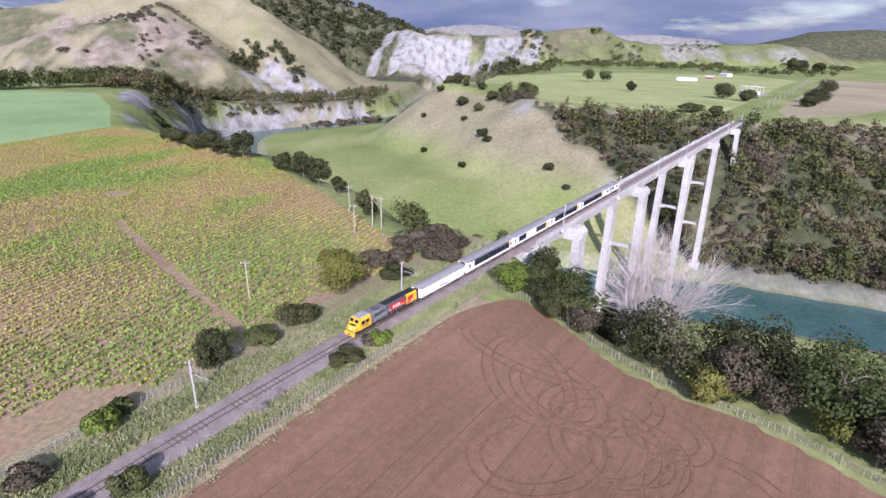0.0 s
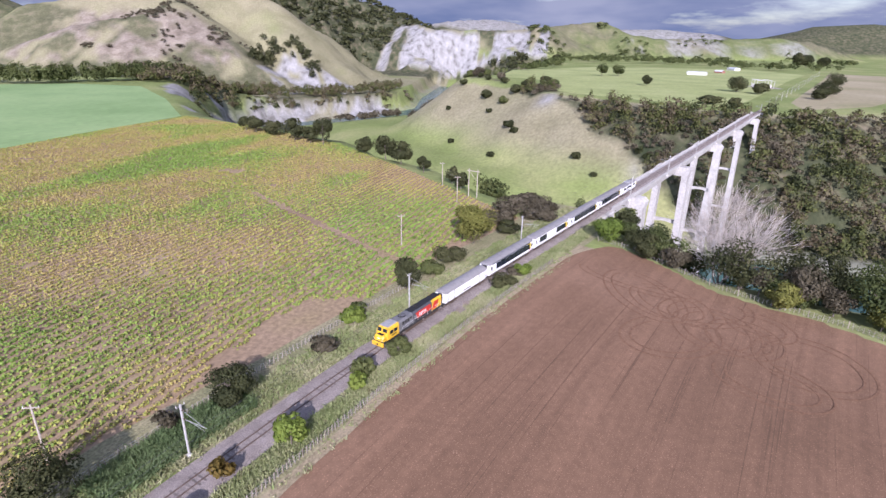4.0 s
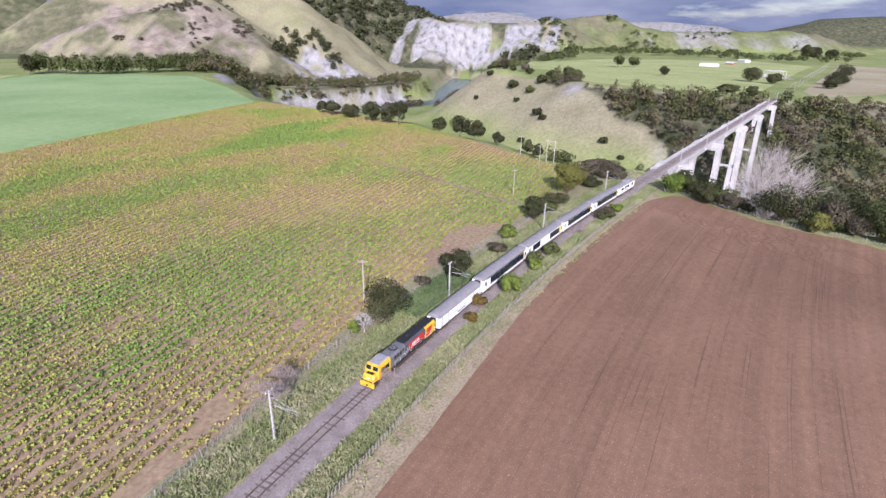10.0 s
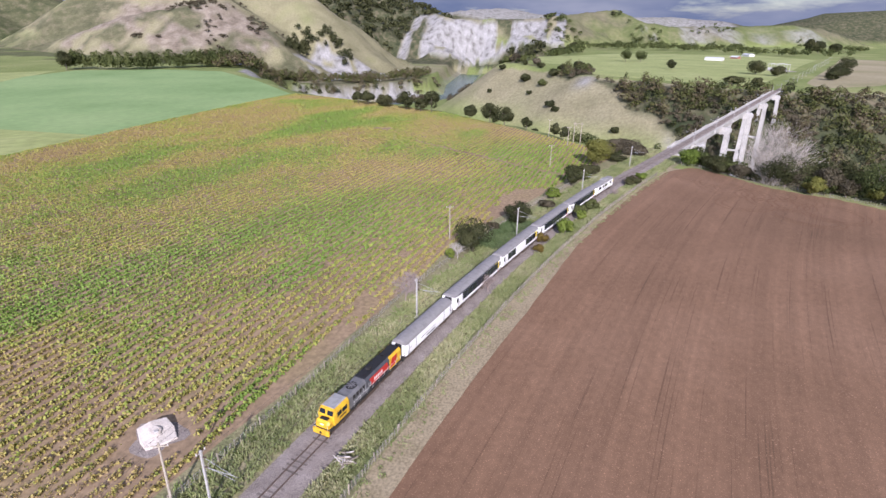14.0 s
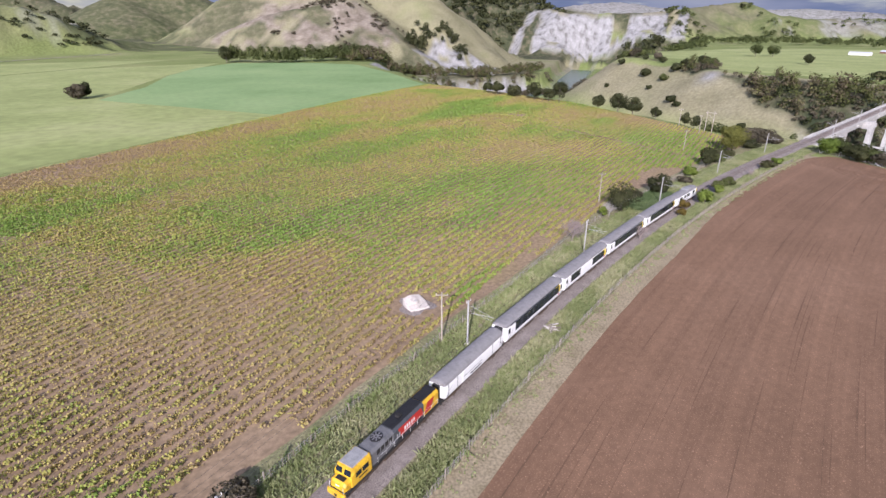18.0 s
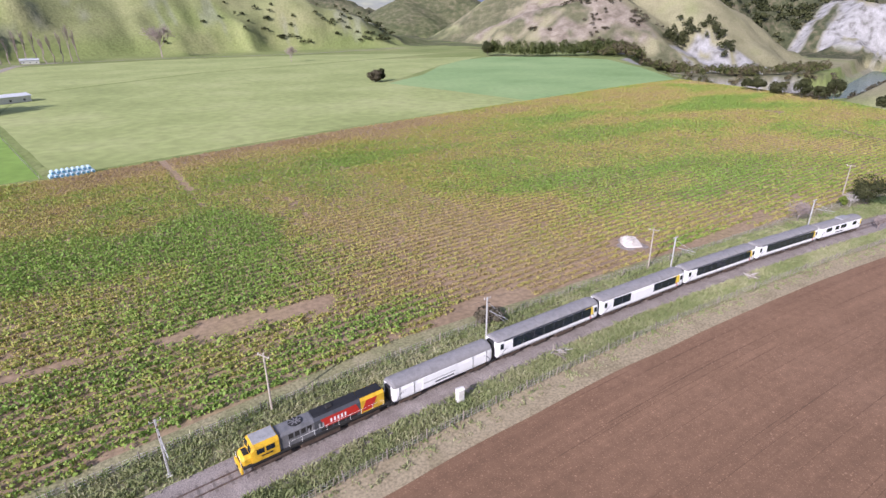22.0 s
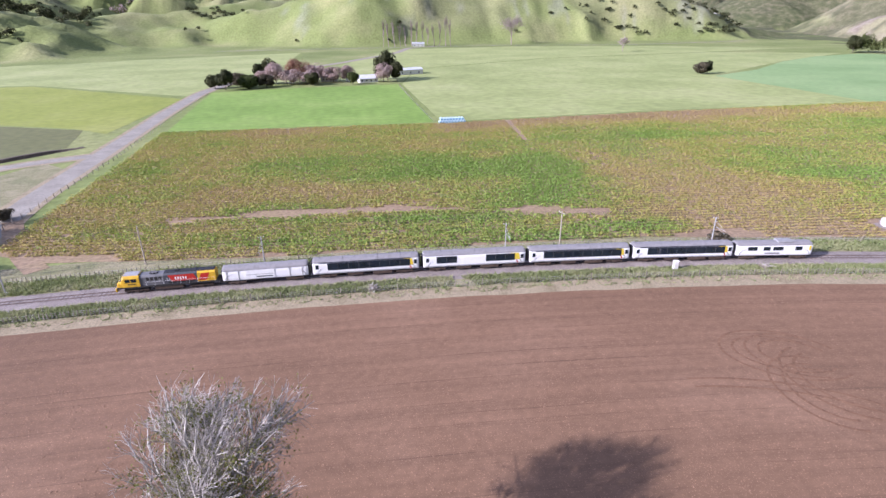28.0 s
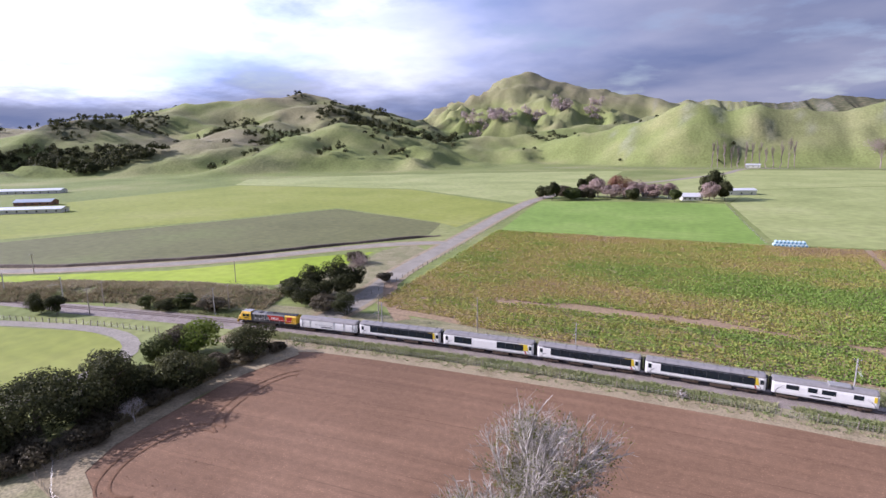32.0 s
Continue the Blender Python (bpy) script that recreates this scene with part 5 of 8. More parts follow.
# length between couplings, half distance between bogies
CONSIST = [(loco, 17.3, 5.3), (van, 15.6, 5.0), (coach_a, 20.0, 6.9), (coach_b, 20.0, 6.9), (coach_c, 20.0, 6.9), (coach_d, 20.0, 6.9), (tail, 15.3, 4.9)]
# seconds, metres along the line of the front coupling
RUN = [(0, 263.6), (2, 244.4), (4, 225.2), (6, 205.4), (7.5, 190.6), (9, 175.6), (11, 155.0), (13, 133.6), (16, 100.6), (18.5, 73.6), (21, 45.6), (23, 22.4), (25, -1.4), (28, -41.2), (30, -68.6), (32, -96.9)]


def smooth_run(t):
    ts, ss = np.array([r[0] for r in RUN], float), np.array([r[1] for r in RUN])
    v = np.gradient(ss, ts)
    i = int(np.clip(np.searchsorted(ts, t) - 1, 0, len(ts) - 2))
    h = ts[i + 1] - ts[i]
    u = (t - ts[i]) / h
    return (2 * u**3 - 3 * u**2 + 1) * ss[i] + (u**3 - 2 * u**2 + u) * h * v[i] + (-2 * u**3 + 3 * u**2) * ss[i + 1] + (u**3 - u**2) * h * v[i + 1]


def motions():
    """The train runs west along the line; each vehicle rides on its two bogies."""
    back = 0.0
    for veh, length, half in CONSIST:
        mid = back + length / 2
        rows = []
        for k in range(0, 65):
            t = k * 0.5
            s = smooth_run(t) + mid
            ax, ay, _ = on_track(s - half)
            bx, by, _ = on_track(s + half)
            rows.append((t, pose((ax + bx) / 2, (ay + by) / 2, RAIL_Z - 0.02, 0, 0, math.degrees(math.atan2(ay - by, ax - bx)))))
        walk(veh, rows)
        back += length

# ---- plants ----
def unit(v):
    return v / np.maximum(np.linalg.norm(v, axis=-1, keepdims=True), 1e-9)


def leaf_quads(centre, normal, size, r, narrow=0.75):
    """Quads at centres facing normals, each turned at random."""
    n = len(centre)
    side = unit(np.cross(normal, r.normal(size=(n, 3))))
    up = np.cross(side, normal)
    s = (size * (0.6 + 0.8 * r.random(n)))[:, None] if np.isscalar(size) else (size * (0.6 + 0.8 * r.random(n)))[:, None]
    bend = normal * s * 0.25
    v = np.stack([centre - side * s * narrow - bend, centre - up * s * 0.5, centre + side * s * narrow - bend, centre + up * s * 0.5 + bend * 0.5], 1)
    return v.reshape(-1, 3)


def crown_points(c, rad, count, r, lumps=9, floor=-0.55):
    """Leaf places in an uneven crown of lumps round c with radii rad."""
    d = unit(r.normal(size=(lumps, 3)))
    d[:, 2] = np.clip(d[:, 2], floor, 1)
    lump = d * 0.62
    lr = 0.34 + 0.22 * r.random(lumps)
    k = r.integers(0, lumps, count)
    e = unit(r.normal(size=(count, 3)))
    p = lump[k] + e * (lr[k] * (0.72 + 0.33 * r.random(count)))[:, None]
    keep = p[:, 2] > floor * 1.3
    p, e = p[keep], e[keep]
    return np.asarray(c) + p * np.asarray(rad), unit(e + 0.35 * p + 0.4 * r.normal(size=e.shape))


def foliage_mesh(name, c, rad, count, size, material, r, lumps=9, floor=-0.55):
    p, nrm = crown_points(c, rad, count, r, lumps, floor)
    v = leaf_quads(p, nrm, size, r)
    return fast_mesh(name, v, np.arange(len(v)).reshape(-1, 4), material)


def limbs(g, base, height, spread, r, n=5, r0=0.2, lean=0.0):
    top = Vector(base) + Vector((lean, 0, height))
    g.tube([base, Vector(base).lerp(top, 0.5) + Vector((0.1 * spread * r.normal(), 0.1 * spread * r.normal(), 0)), top], [r0, r0 * 0.7, r0 * 0.3], 6)
    for k in range(n):
        a = 2 * math.pi * (k + r.random()) / n
        h0 = Vector(base).lerp(top, 0.35 + 0.5 * r.random())
        tip = h0 + Vector((math.cos(a) * spread, math.sin(a) * spread, height * (0.15 + 0.25 * r.random())))
        g.tube([h0, h0.lerp(tip, 0.5) + Vector((0, 0, 0.08 * height)), tip], [r0 * 0.45, r0 * 0.3, r0 * 0.12], 5, cap=False)


def shrub(x, y, rad, h, material, label, category="shrub", name="shrub", group="", leaf=0.30, density=1.0, z=None, bark=None, cap=3000):
    """A shrub or tree: trunk with limbs, and a crown of many small leaves."""
    r = np.random.default_rng(int(abs(x * 131 + y * 717)) + 5)
    if z is None:
        z = float(height(x, y))
    t = thing(name, label, category, group, pose(x, y, z, 0, 0, r.random() * 360))
    clear = h * (0.12 if h < 1.8 * rad else 0.2)
    g = Geo()
    limbs(g, (0, 0, -0.3), h * 0.72, rad * 0.6, r, 6, max(0.06, rad * 0.055))
    part("trunk", g, bark or M["bark"], t)
    rz = (h - clear) / 2
    count = int(min(cap, max(260, 210 * density * (rad * rad + rad * rz) / (leaf / 0.3) ** 1.6)))
    part("crown", foliage_mesh("crown", (0, 0, clear + rz), (rad * 1.08, rad * 1.08, rz * 1.12), count, leaf, material, r, 9 + int(rad * 1.5), -0.8), None, t)
    return t


def twiggy(x, y, rad, h, bark, label, category="shrub", name="bare_shrub", z=None, forks=5, depth=4, thick=None, group="", stem=0.42, reach=0.55):
    """A leafless shrub or tree of forking branches."""
    r = np.random.default_rng(int(abs(x * 97 + y * 311)) + 3)
    if z is None:
        z = float(height(x, y))
    t = thing(name, label, category, group, pose(x, y, z))
    trunk, twigs = Geo(), Geo()
    r0 = thick or max(0.05, h * 0.02)

    def grow(p, d, length, rr, level):
        q = p + d * length
        mid = p.lerp(q, 0.5) + Vector(r.normal(size=3)) * length * 0.06
        (trunk if level >= depth - 1 else twigs).tube([p, mid, q], [rr, rr * 0.8, rr * 0.6], 5 if level > 1 else 3, cap=False)
        if level <= 0:
            return
        for k in range(forks if level > 1 else forks - 1):
            a = 2 * math.pi * (k + r.random()) / forks
            spread = 0.45 + 0.5 * r.random()
            side = d.orthogonal().normalized()
            side.rotate(Matrix.Rotation(a, 3, d))
            nd = (d + side * spread * (rad / h * 1.9) + Vector((0, 0, 0.12))).normalized()
            grow(p.lerp(q, 0.55 + 0.45 * r.random()), nd, length * (reach + 0.25 * r.random()), rr * 0.55, level - 1)

    grow(Vector((0, 0, -0.3)), Vector((0.05 * r.normal(), 0.05 * r.normal(), 1)).normalized(), h * stem, r0, depth)
    part("trunk", trunk, bark, t)
    part("twig", twigs, bark, t)
    return t


def mesh_stuff(name, verts, material, label, category):
    return tagged(new(name, fast_mesh(name, verts, np.arange(len(verts)).reshape(-1, 4), material)), label, category, kind="stuff")


# crop rows
def in_poly(x, y, poly):
    return poly_dist(x, y, poly) == 0


def crop_material():
    """Leaves from brown and yellow to green: by the growth of the patch and by leaf."""
    m = bpy.data.materials.new("crop_leaves")
    m.use_nodes = True
    n, l = m.node_tree.nodes, m.node_tree.links
    b = n["Principled BSDF"]
    b.inputs["Roughness"].default_value, b.inputs["Specular IOR Level"].default_value = 0.7, 0.25
    at = n.new("ShaderNodeAttribute")
    at.attribute_name = "lush"
    geo = n.new("ShaderNodeNewGeometry")
    ma = n.new("ShaderNodeMath")
    ma.operation = "MULTIPLY_ADD"
    ma.inputs[1].default_value = 0.22
    l.new(geo.outputs["Random Per Island"], ma.inputs[0])
    l.new(at.outputs["Fac"], ma.inputs[2])
    rmp = n.new("ShaderNodeValToRGB")
    ramp_stops(rmp, [(0.0, (0.35, 0.245, 0.135)), (0.25, (0.43, 0.325, 0.155)), (0.45, (0.455, 0.375, 0.13)), (0.62, (0.39, 0.385, 0.10)), (0.78, (0.29, 0.37, 0.08)), (1.0, (0.205, 0.33, 0.068))])
    l.new(ma.outputs[0], rmp.inputs["Fac"])
    l.new(rmp.outputs["Color"], b.inputs["Base Color"])
    glow = n.new("ShaderNodeBsdfTranslucent")
    l.new(rmp.outputs["Color"], glow.inputs["Color"])
    both = n.new("ShaderNodeMixShader")
    both.inputs[0].default_value = 0.3
    l.new(b.outputs[0], both.inputs[1])
    l.new(glow.outputs[0], both.inputs[2])
    l.new(both.outputs[0], n["Material Output"].inputs["Surface"])
    return m


# patches that stayed green: x, y, half-length along the rows, half-width, strength
LUSH = [(-2, 154, 42, 18, .42), (28, 146, 22, 9, .25), (58, 148, 14, 14, .5), (52, 124, 5, 10, .4), (62, 92, 14, 4, .45), (40, 87, 7, 4, .4), (215, 152, 34, 12, .35), (262, 138, 30, 12, .35), (345, 130, 26, 12, .45), (322, 80, 14, 6, .5), (290, 164, 30, 9, .4),
        (236, 186, 26, 8, .35), (318, 150, 22, 10, .45), (178, 108, 16, 4, .4), (163, 88, 10, 4, .4), (130, 75, 12, 3, .4), (355, 160, 34, 14, .5), (60, 140, 8, 20, .3), (110, 180, 40, 8, .25), (150, 120, 26, 6, .3), (-40, 104, 14, 2, .15), (10, 106, 26, 2.2, .3), (-14, 96, 18, 1.6, .2), (400, 190, 20, 18, .35)]


def crop_plants():
    r = np.random.default_rng(21)
    d, n = np.array([0.9925, -0.1219]), np.array([0.1219, 0.9925])
    a, b = np.meshgrid(np.arange(-190, 450, 0.44), np.arange(20, 320, 1.75))
    b = b + 1.6 * np.sin(a / 70.0)
    a = a + r.normal(scale=0.2, size=a.shape)
    b = b + r.normal(scale=0.10, size=b.shape) * (0.6 + 0.8 * r.random(b.shape))
    x, y = (a * d[0] + b * n[0]).ravel(), (a * d[1] + b * n[1]).ravel()
    thin = fbm(x, y, 26, 4, 101) + 0.55 * fbm(x, y, 7, 2, 102) + 0.8 * fbm(x * 0.14 + y * 0.02, y, 6.5, 2, 106) * sstep((150 - y) / 40)
    lush = 0.46 + 0.085 * sstep((x - 60) / 80) * sstep((300 - x) / 60) + 0.50 * fbm(x, y, 48, 4, 103) + 0.24 * fbm(x * 0.4 + y * 0.1, y, 9, 3, 104)
    for cx, cy, la, lb, k in LUSH:
        u, v = ((x - cx) * d[0] + (y - cy) * d[1]) / la, ((x - cx) * n[0] + (y - cy) * n[1]) / lb
        w = np.exp(-((u * u + v * v) ** 1.5))
        lush, thin = lush + 1.0 * k * w, thin + 0.4 * w
    lush -= 0.36 * np.exp(-(((y - 222) / 17.0) ** 2)) * sstep((x - 28) / 14) * sstep((300 - x) / 60)
    thin -= 0.22 * np.exp(-(((y - 222) / 15.0) ** 2)) * sstep((x - 28) / 14) * sstep((300 - x) / 60)
    lush -= 0.13 * sstep((112 - y) / 10) * sstep((90 - x) / 40)
    lush += 0.06 * sstep((60 - x) / 60) + 0.07 * sstep((-20 - x) / 40)
    edge = np.minimum(line_dist(x, y, [p for p in CROP[:13]]), 30)
    bare = line_dist(x, y, [(-43, 114), (-20, 115.5), (0, 115), (14, 113.5), (40, 107), (58, 103)]) - 3.0 * fbm(x, y, 11, 3, 105)
    path = np.minimum(line_dist(x, y, PATH_1), line_dist(x, y, PATH_2))
    keep = in_poly(x, y, CROP) & (thin > -0.78 + 0.6 * np.exp(-((edge / 3.6) ** 2))) & (bare > 1.0 + 1.4 * r.random(len(x))) & (path > 1.1)
    keep &= r.random(len(x)) > 0.12
    keep &= np.hypot(x - 117.5, y - 82) > 4.6
    x, y, lush = x[keep], y[keep], np.clip(lush[keep] + 0.10 * r.normal(size=keep.sum()), 0, 0.85)
    near = (x < 235) & (y < 226)
    k = np.where(near, np.where(x < 140, 14, 10), 7)
    i = np.repeat(np.arange(len(x)), k)
    n_leaf = len(i)
    base = (0.37 + 0.13 * r.random(len(x))) * (0.82 + 0.5 * lush) * (1 + 0.32 * sstep((150 - x) / 150))
    size = base[i]
    along = r.normal(scale=0.5, size=n_leaf) * size * 1.7
    across = r.normal(scale=0.36, size=n_leaf) * size * 1.5
    out = np.stack([along * d[0] + across * n[0], along * d[1] + across * n[1], np.zeros(n_leaf)], -1)
    p = np.stack([x[i], y[i], np.full(n_leaf, 0.08)], -1) + out
    p[:, 2] += size * (0.15 + 0.75 * r.random(n_leaf))
    nrm = unit(unit(out + 1e-6) * 0.75 + np.array([0, 0, 0.75]) + 0.5 * r.normal(size=out.shape))
    v = leaf_quads(p, nrm, size * np.where(near, np.where(x < 110, 0.46, 0.58), 0.70)[i], r, 0.62)
    ob = mesh_stuff("crop_plants", v, crop_material(), "rows of yellowing leafy crop plants on brown soil", "crop")
    at = ob.data.attributes.new("lush", "FLOAT", "POINT")
    at.data.foreach_set("value", np.repeat(lush[i], 4).astype(np.float32))


PATH_1 = [(297, 101), (285.3, 84.7), (273.6, 67.9), (262.2, 51.8), (253.5, 38.2)]
PATH_2 = [(69.5, 226), (67, 203), (64.5, 182)]
crop_plants()


def tufts(name, label, material, s0, s1, o0, o1, count, h, seed, skip=None):
    """Grass tufts along the line."""
    r = np.random.default_rng(seed)
    s, o = s0 + (s1 - s0) * r.random(count), o0 + (o1 - o0) * r.random(count)
    px = np.interp(s, _ts, _tx)
    py = np.interp(s, _ts, _ty)
    ux = np.interp(s + 0.5, _ts, _tx) - px
    uy = np.interp(s + 0.5, _ts, _ty) - py
    ln = np.hypot(ux, uy)
    x, y = px - uy / ln * o, py + ux / ln * o
    keep = fbm(x, y, 9, 3, seed) > -0.62
    blades(name, label, material, x[keep], y[keep], np.full(int(keep.sum()), 0.05), h, r)


def blades(name, label, material, x, y, z, h, r, k=7):
    """Bent grass blades in tufts standing at the given spots."""
    hh = np.repeat(h * (0.5 + 0.9 * r.random(len(x))), k)
    base = np.repeat(np.stack([x, y, z], -1), k, 0)
    base[:, :2] += r.normal(scale=0.22, size=(len(base), 2))
    ang = r.random(len(base)) * 2 * math.pi
    side = np.stack([np.cos(ang), np.sin(ang), np.zeros(len(base))], -1)
    tip = base + np.stack([r.normal(scale=0.6, size=len(base)) * hh, r.normal(scale=0.6, size=len(base)) * hh, hh], -1)
    w = (0.05 + 0.05 * r.random(len(base)))[:, None]
    mid = base * 0.45 + tip * 0.55
    mid[:, 2] += 0.1 * hh
    v = np.stack([base - side * w, base + side * w, mid + side * w * 0.9, tip], 1).reshape(-1, 3)
    mesh_stuff(name, v, material, label, "grass")


M["bramble"] = leafy("bramble_leaves", [(0.09, 0.14, 0.055), (0.145, 0.205, 0.085), (0.23, 0.285, 0.14)], spread=0.5, patch=0.15)
tufts("verge_tussock", "rough pale tussock grass on the railway verge", M["tussock"], -95, S_EDGE - 14, -7.0, -3.4, 14500, 0.42, 31)
tufts("verge_tussock", "rough pale tussock grass on the railway verge", M["tussock"], -130, S_EDGE - 6, 2.9, 8.2, 13000, 0.46, 32)
tufts("verge_weeds", "bright green weeds along a fence line", M["weeds"], -95, S_EDGE - 20, 6.6, 9.0, 1500, 0.45, 33)
tufts("verge_weeds", "green weeds along a fence line", M["weeds"], -95, S_EDGE - 40, -8.2, -5.0, 500, 0.36, 34)
tufts("dry_tufts", "sparse dry grass tufts on a pale strip", M["tussock"], -95, S_EDGE - 40, -9.6, -7.8, 900, 0.22, 35)

tufts("verge_bramble", "dense bluish-green brambles beside the railway", M["bramble"], 186, 206, 4.6, 10.0, 1900, 0.75, 36)

DARK = [(242.4, 36.2, 3.0, 6.0), (202.8, 49.0, 3.2, 5.2), (182.0, 56.5, 4.1, 7.2), (219.2, 30.7, 2.0, 2.8), (276.8, -11.2, 3.1, 5.0), (275.4, -15.4, 2.3, 3.5), (248.6, 17.7, 2.6, 2.3), (250.3, 32.8, 2.7, 2.8), (258.5, 30.8, 3.6, 3.2),
        (281.3, 19.6, 3.5, 3.2), (272.2, -13.3, 3.1, 5.5), (-94.4, 50.3, 3.3, 5.9), (-75.5, 90.0, 3.4, 5.9), (-153.3, 63.0, 3.1, 5.4), (-147.5, 63.5, 2.6, 4.8), (-129.7, 76.0, 2.1, 3.3), (-123.6, 76.9, 3.0, 2.7)]
for k, (x, y, rad, h) in enumerate(DARK):
    if k % 4 == 3:
        shrub(x, y, rad, h, M["leaf_mid"], "dense olive-green shrub on the railway verge", leaf=0.21, cap=4600)
    else:
        shrub(x, y, rad, h, M["leaf_dark"], "dense dark evergreen shrub on the railway verge", leaf=0.21, cap=4600)
EDGE_TREES = [(394.7, 147.1, 4.5, 6.0), (385.0, 131.4, 4.6, 8.6), (380.3, 121.3, 3.6, 6.3), (379.9, 114.6, 4.2, 10.7), (359, 78, 4.6, 7.4), (354, 70, 4.2, 6.6), (343, 58, 2.6, 4.2), (366, 90, 3.4, 5.0), (400, 160, 4.2, 6.2), (328, 44, 2.2, 4.0), (322, 40, 2.4, 3.2), (404, 168, 3.5, 5)]
for x, y, rad, h in EDGE_TREES:
    shrub(x, y, rad, h + 2.0, M["leaf_dark"], "dark rounded tree on the brink of the gorge", "tree", "tree", leaf=0.45)
for x, y, rad, h in [(271.5, 27.4, 4.9, 9.8)]:
    shrub(x, y, rad, h, M["leaf_olive"], "large round olive-green tree by the railway", "tree", "tree", leaf=0.28, density=3.0, cap=7000)
for x, y, rad, h in [(212.2, 33.8, 1.7, 3.3), (284.0, -9.2, 3.4, 4.9), (-119.3, 79.3, 2.7, 4.3), (205, 49.5, 1.5, 2.0), (230.5, 41.5, 1.6, 2.0)]:
    shrub(x, y, rad, h, M["leaf_mid"], "olive-green shrub on the railway verge")
for x, y, rad, h in [(226.6, 40.8, 2.1, 3.1), (176.2, 60.1, 0.9, 2.8), (197.0, 37.4, 1.9, 4.0), (281.8, -4.5, 3.7, 6.0), (255.1, 14.4, 1.8, 2.6), (209.2, 33.6, 1.3, 2.6)]:
    shrub(x, y, rad, h, M["leaf_bright"], "bright green leafy shrub on the railway verge")
SCRUB = [(196.2, 54.2, 1.6, 1.9), (254.9, 15.5, 1.8, 1.8), (248.6, 19.3, 1.6, 1.5), (306.7, 16.3, 4.7, 4.2), (290.6, 21.5, 3.5, 3.1), (217.8, 42.4, 2.1, 1.9), (298.8, 20.6, 5.2, 4.6), (302.9, 12.0, 4.6, 4.2), (286.1, 26.2, 3.7, 3.9),
         (293.7, 12.8, 4.4, 3.6), (74.4, 80.4, 2.2, 2.0), (-83.2, 91.0, 4.4, 3.9), (-111.0, 80.3, 3.7, 3.3), (-82.9, 123.4, 2.7, 2.4), (-104.6, 141.9, 4.1, 4.2), (-92.9, 55.4, 4.1, 6.1), (-78.6, 25.1, 3.0, 2.6), (-81.1, 17.2, 3.0, 2.9), (-80, 51, 2.6, 3.6), (-79.5, 37.5, 2.2, 2.4), (-82, 28, 2.6, 2.8), (-78, 57, 2.0, 2.2), (-86, 19, 2.8, 2.8), (-90, 14, 2.6, 2.4), (-84, 47, 2.4, 2.6), (-76, 64, 1.8, 1.8), (-88, 33, 2.6, 3.0)]
for x, y, rad, h in SCRUB:
    shrub(x, y, rad, h, M["leaf_brown"], "brownish scrub bush in rough grass")
# low scrub between the hedgerow and the field fence
foot = np.random.default_rng(21)
M["leaf_grey"] = leafy("greyish_scrub_leaves", [(0.12, 0.105, 0.07), (0.20, 0.175, 0.12), (0.28, 0.25, 0.18)])
for k in range(30):
    y = 13 + 52 * (k + foot.random()) / 30
    x = float(np.interp(y, [13, 20, 30, 40, 52, 66], [-84, -81.5, -82, -82.5, -82, -79])) + 1.4 * float(foot.normal()) * 0.7
    rad = 0.9 + 0.9 * foot.random()
    shrub(x, y, rad, rad * (1.1 + 0.6 * foot.random()), M[("leaf_grey", "leaf_brown", "leaf_grey")[k % 3]], "low greyish-brown scrub along the field fence", leaf=0.20, cap=700)
M["leaf_rust"] = leafy("rusty_leaves", [(0.09, 0.08, 0.02), (0.17, 0.12, 0.03), (0.24, 0.14, 0.04)])
for x, y, rad, h in [(190.2, 42.2, 1.4, 2.6), (184.6, 42.7, 1.1, 1.9)]:
    shrub(x, y, rad, h, M["leaf_rust"], "small rusty-orange shrub beside the ballast")
for x, y, rad, h in [(177.4, 58.9, 2.0, 4.2), (-77.5, 31.6, 2.6, 4.7)]:
    twiggy(x, y, rad, h, M["pale_bark"], "leafless grey twiggy shrub in rough grass")
M["pink_bark"] = mat("pinkish_twigs", [(0.3, (0.25, 0.20, 0.18)), (0.7, (0.38, 0.315, 0.29))], scale=2)
for x, y, rad, h in [(234.2, 23.7, 1.5, 2.4), (197.6, 54.9, 1.7, 2.1), (156.5, 63.8, 3.2, 5.2), (161.0, 64.4, 2.2, 4.4), (238.3, 23.4, 1.8, 1.7), (163.9, 50.4, 1.7, 4.0)]:
    twiggy(x, y, rad, h, M["pink_bark"], "leafless pinkish-grey shrub beside the railway", forks=6)
WEST = [(-87.9, 23.8, 6.6, 9.1), (-84.6, 28.4, 5.2, 9.3), (-83.4, 33.3, 4.6, 9.7), (-95.4, 28.9, 4.6, 7.2), (-80.0, 61.0, 5.2, 6.4), (-79.6, 44.4, 4.8, 6.7), (-82.4, 42.0, 3.0, 4.3), (-92.4, 93.7, 4.4, 7.1), (-90.6, 107.2, 3.9, 10.7), (-99, 20, 5.0, 6.4), (-91, 36.5, 4.6, 8.0), (-93, 15.5, 5.6, 7.4), (-88.5, 17, 4.6, 6.4), (-86.5, 39, 3.6, 5.2), (-87, 47.5, 3.0, 4.4),
        (-90.5, 100.0, 3.6, 5.6), (-87.0, 112.5, 3.4, 7.0), (-95.5, 103, 3.6, 8.4), (-86, 104.5, 3.6, 6.5), (-97.5, 96.5, 4.0, 6.0)]
for x, y, rad, h in WEST:
    shrub(x, y, rad, h, M["leaf_dark"], "dense dark evergreen tree in a farm hedgerow", "tree", "tree", leaf=0.30, density=1.0, cap=3600)
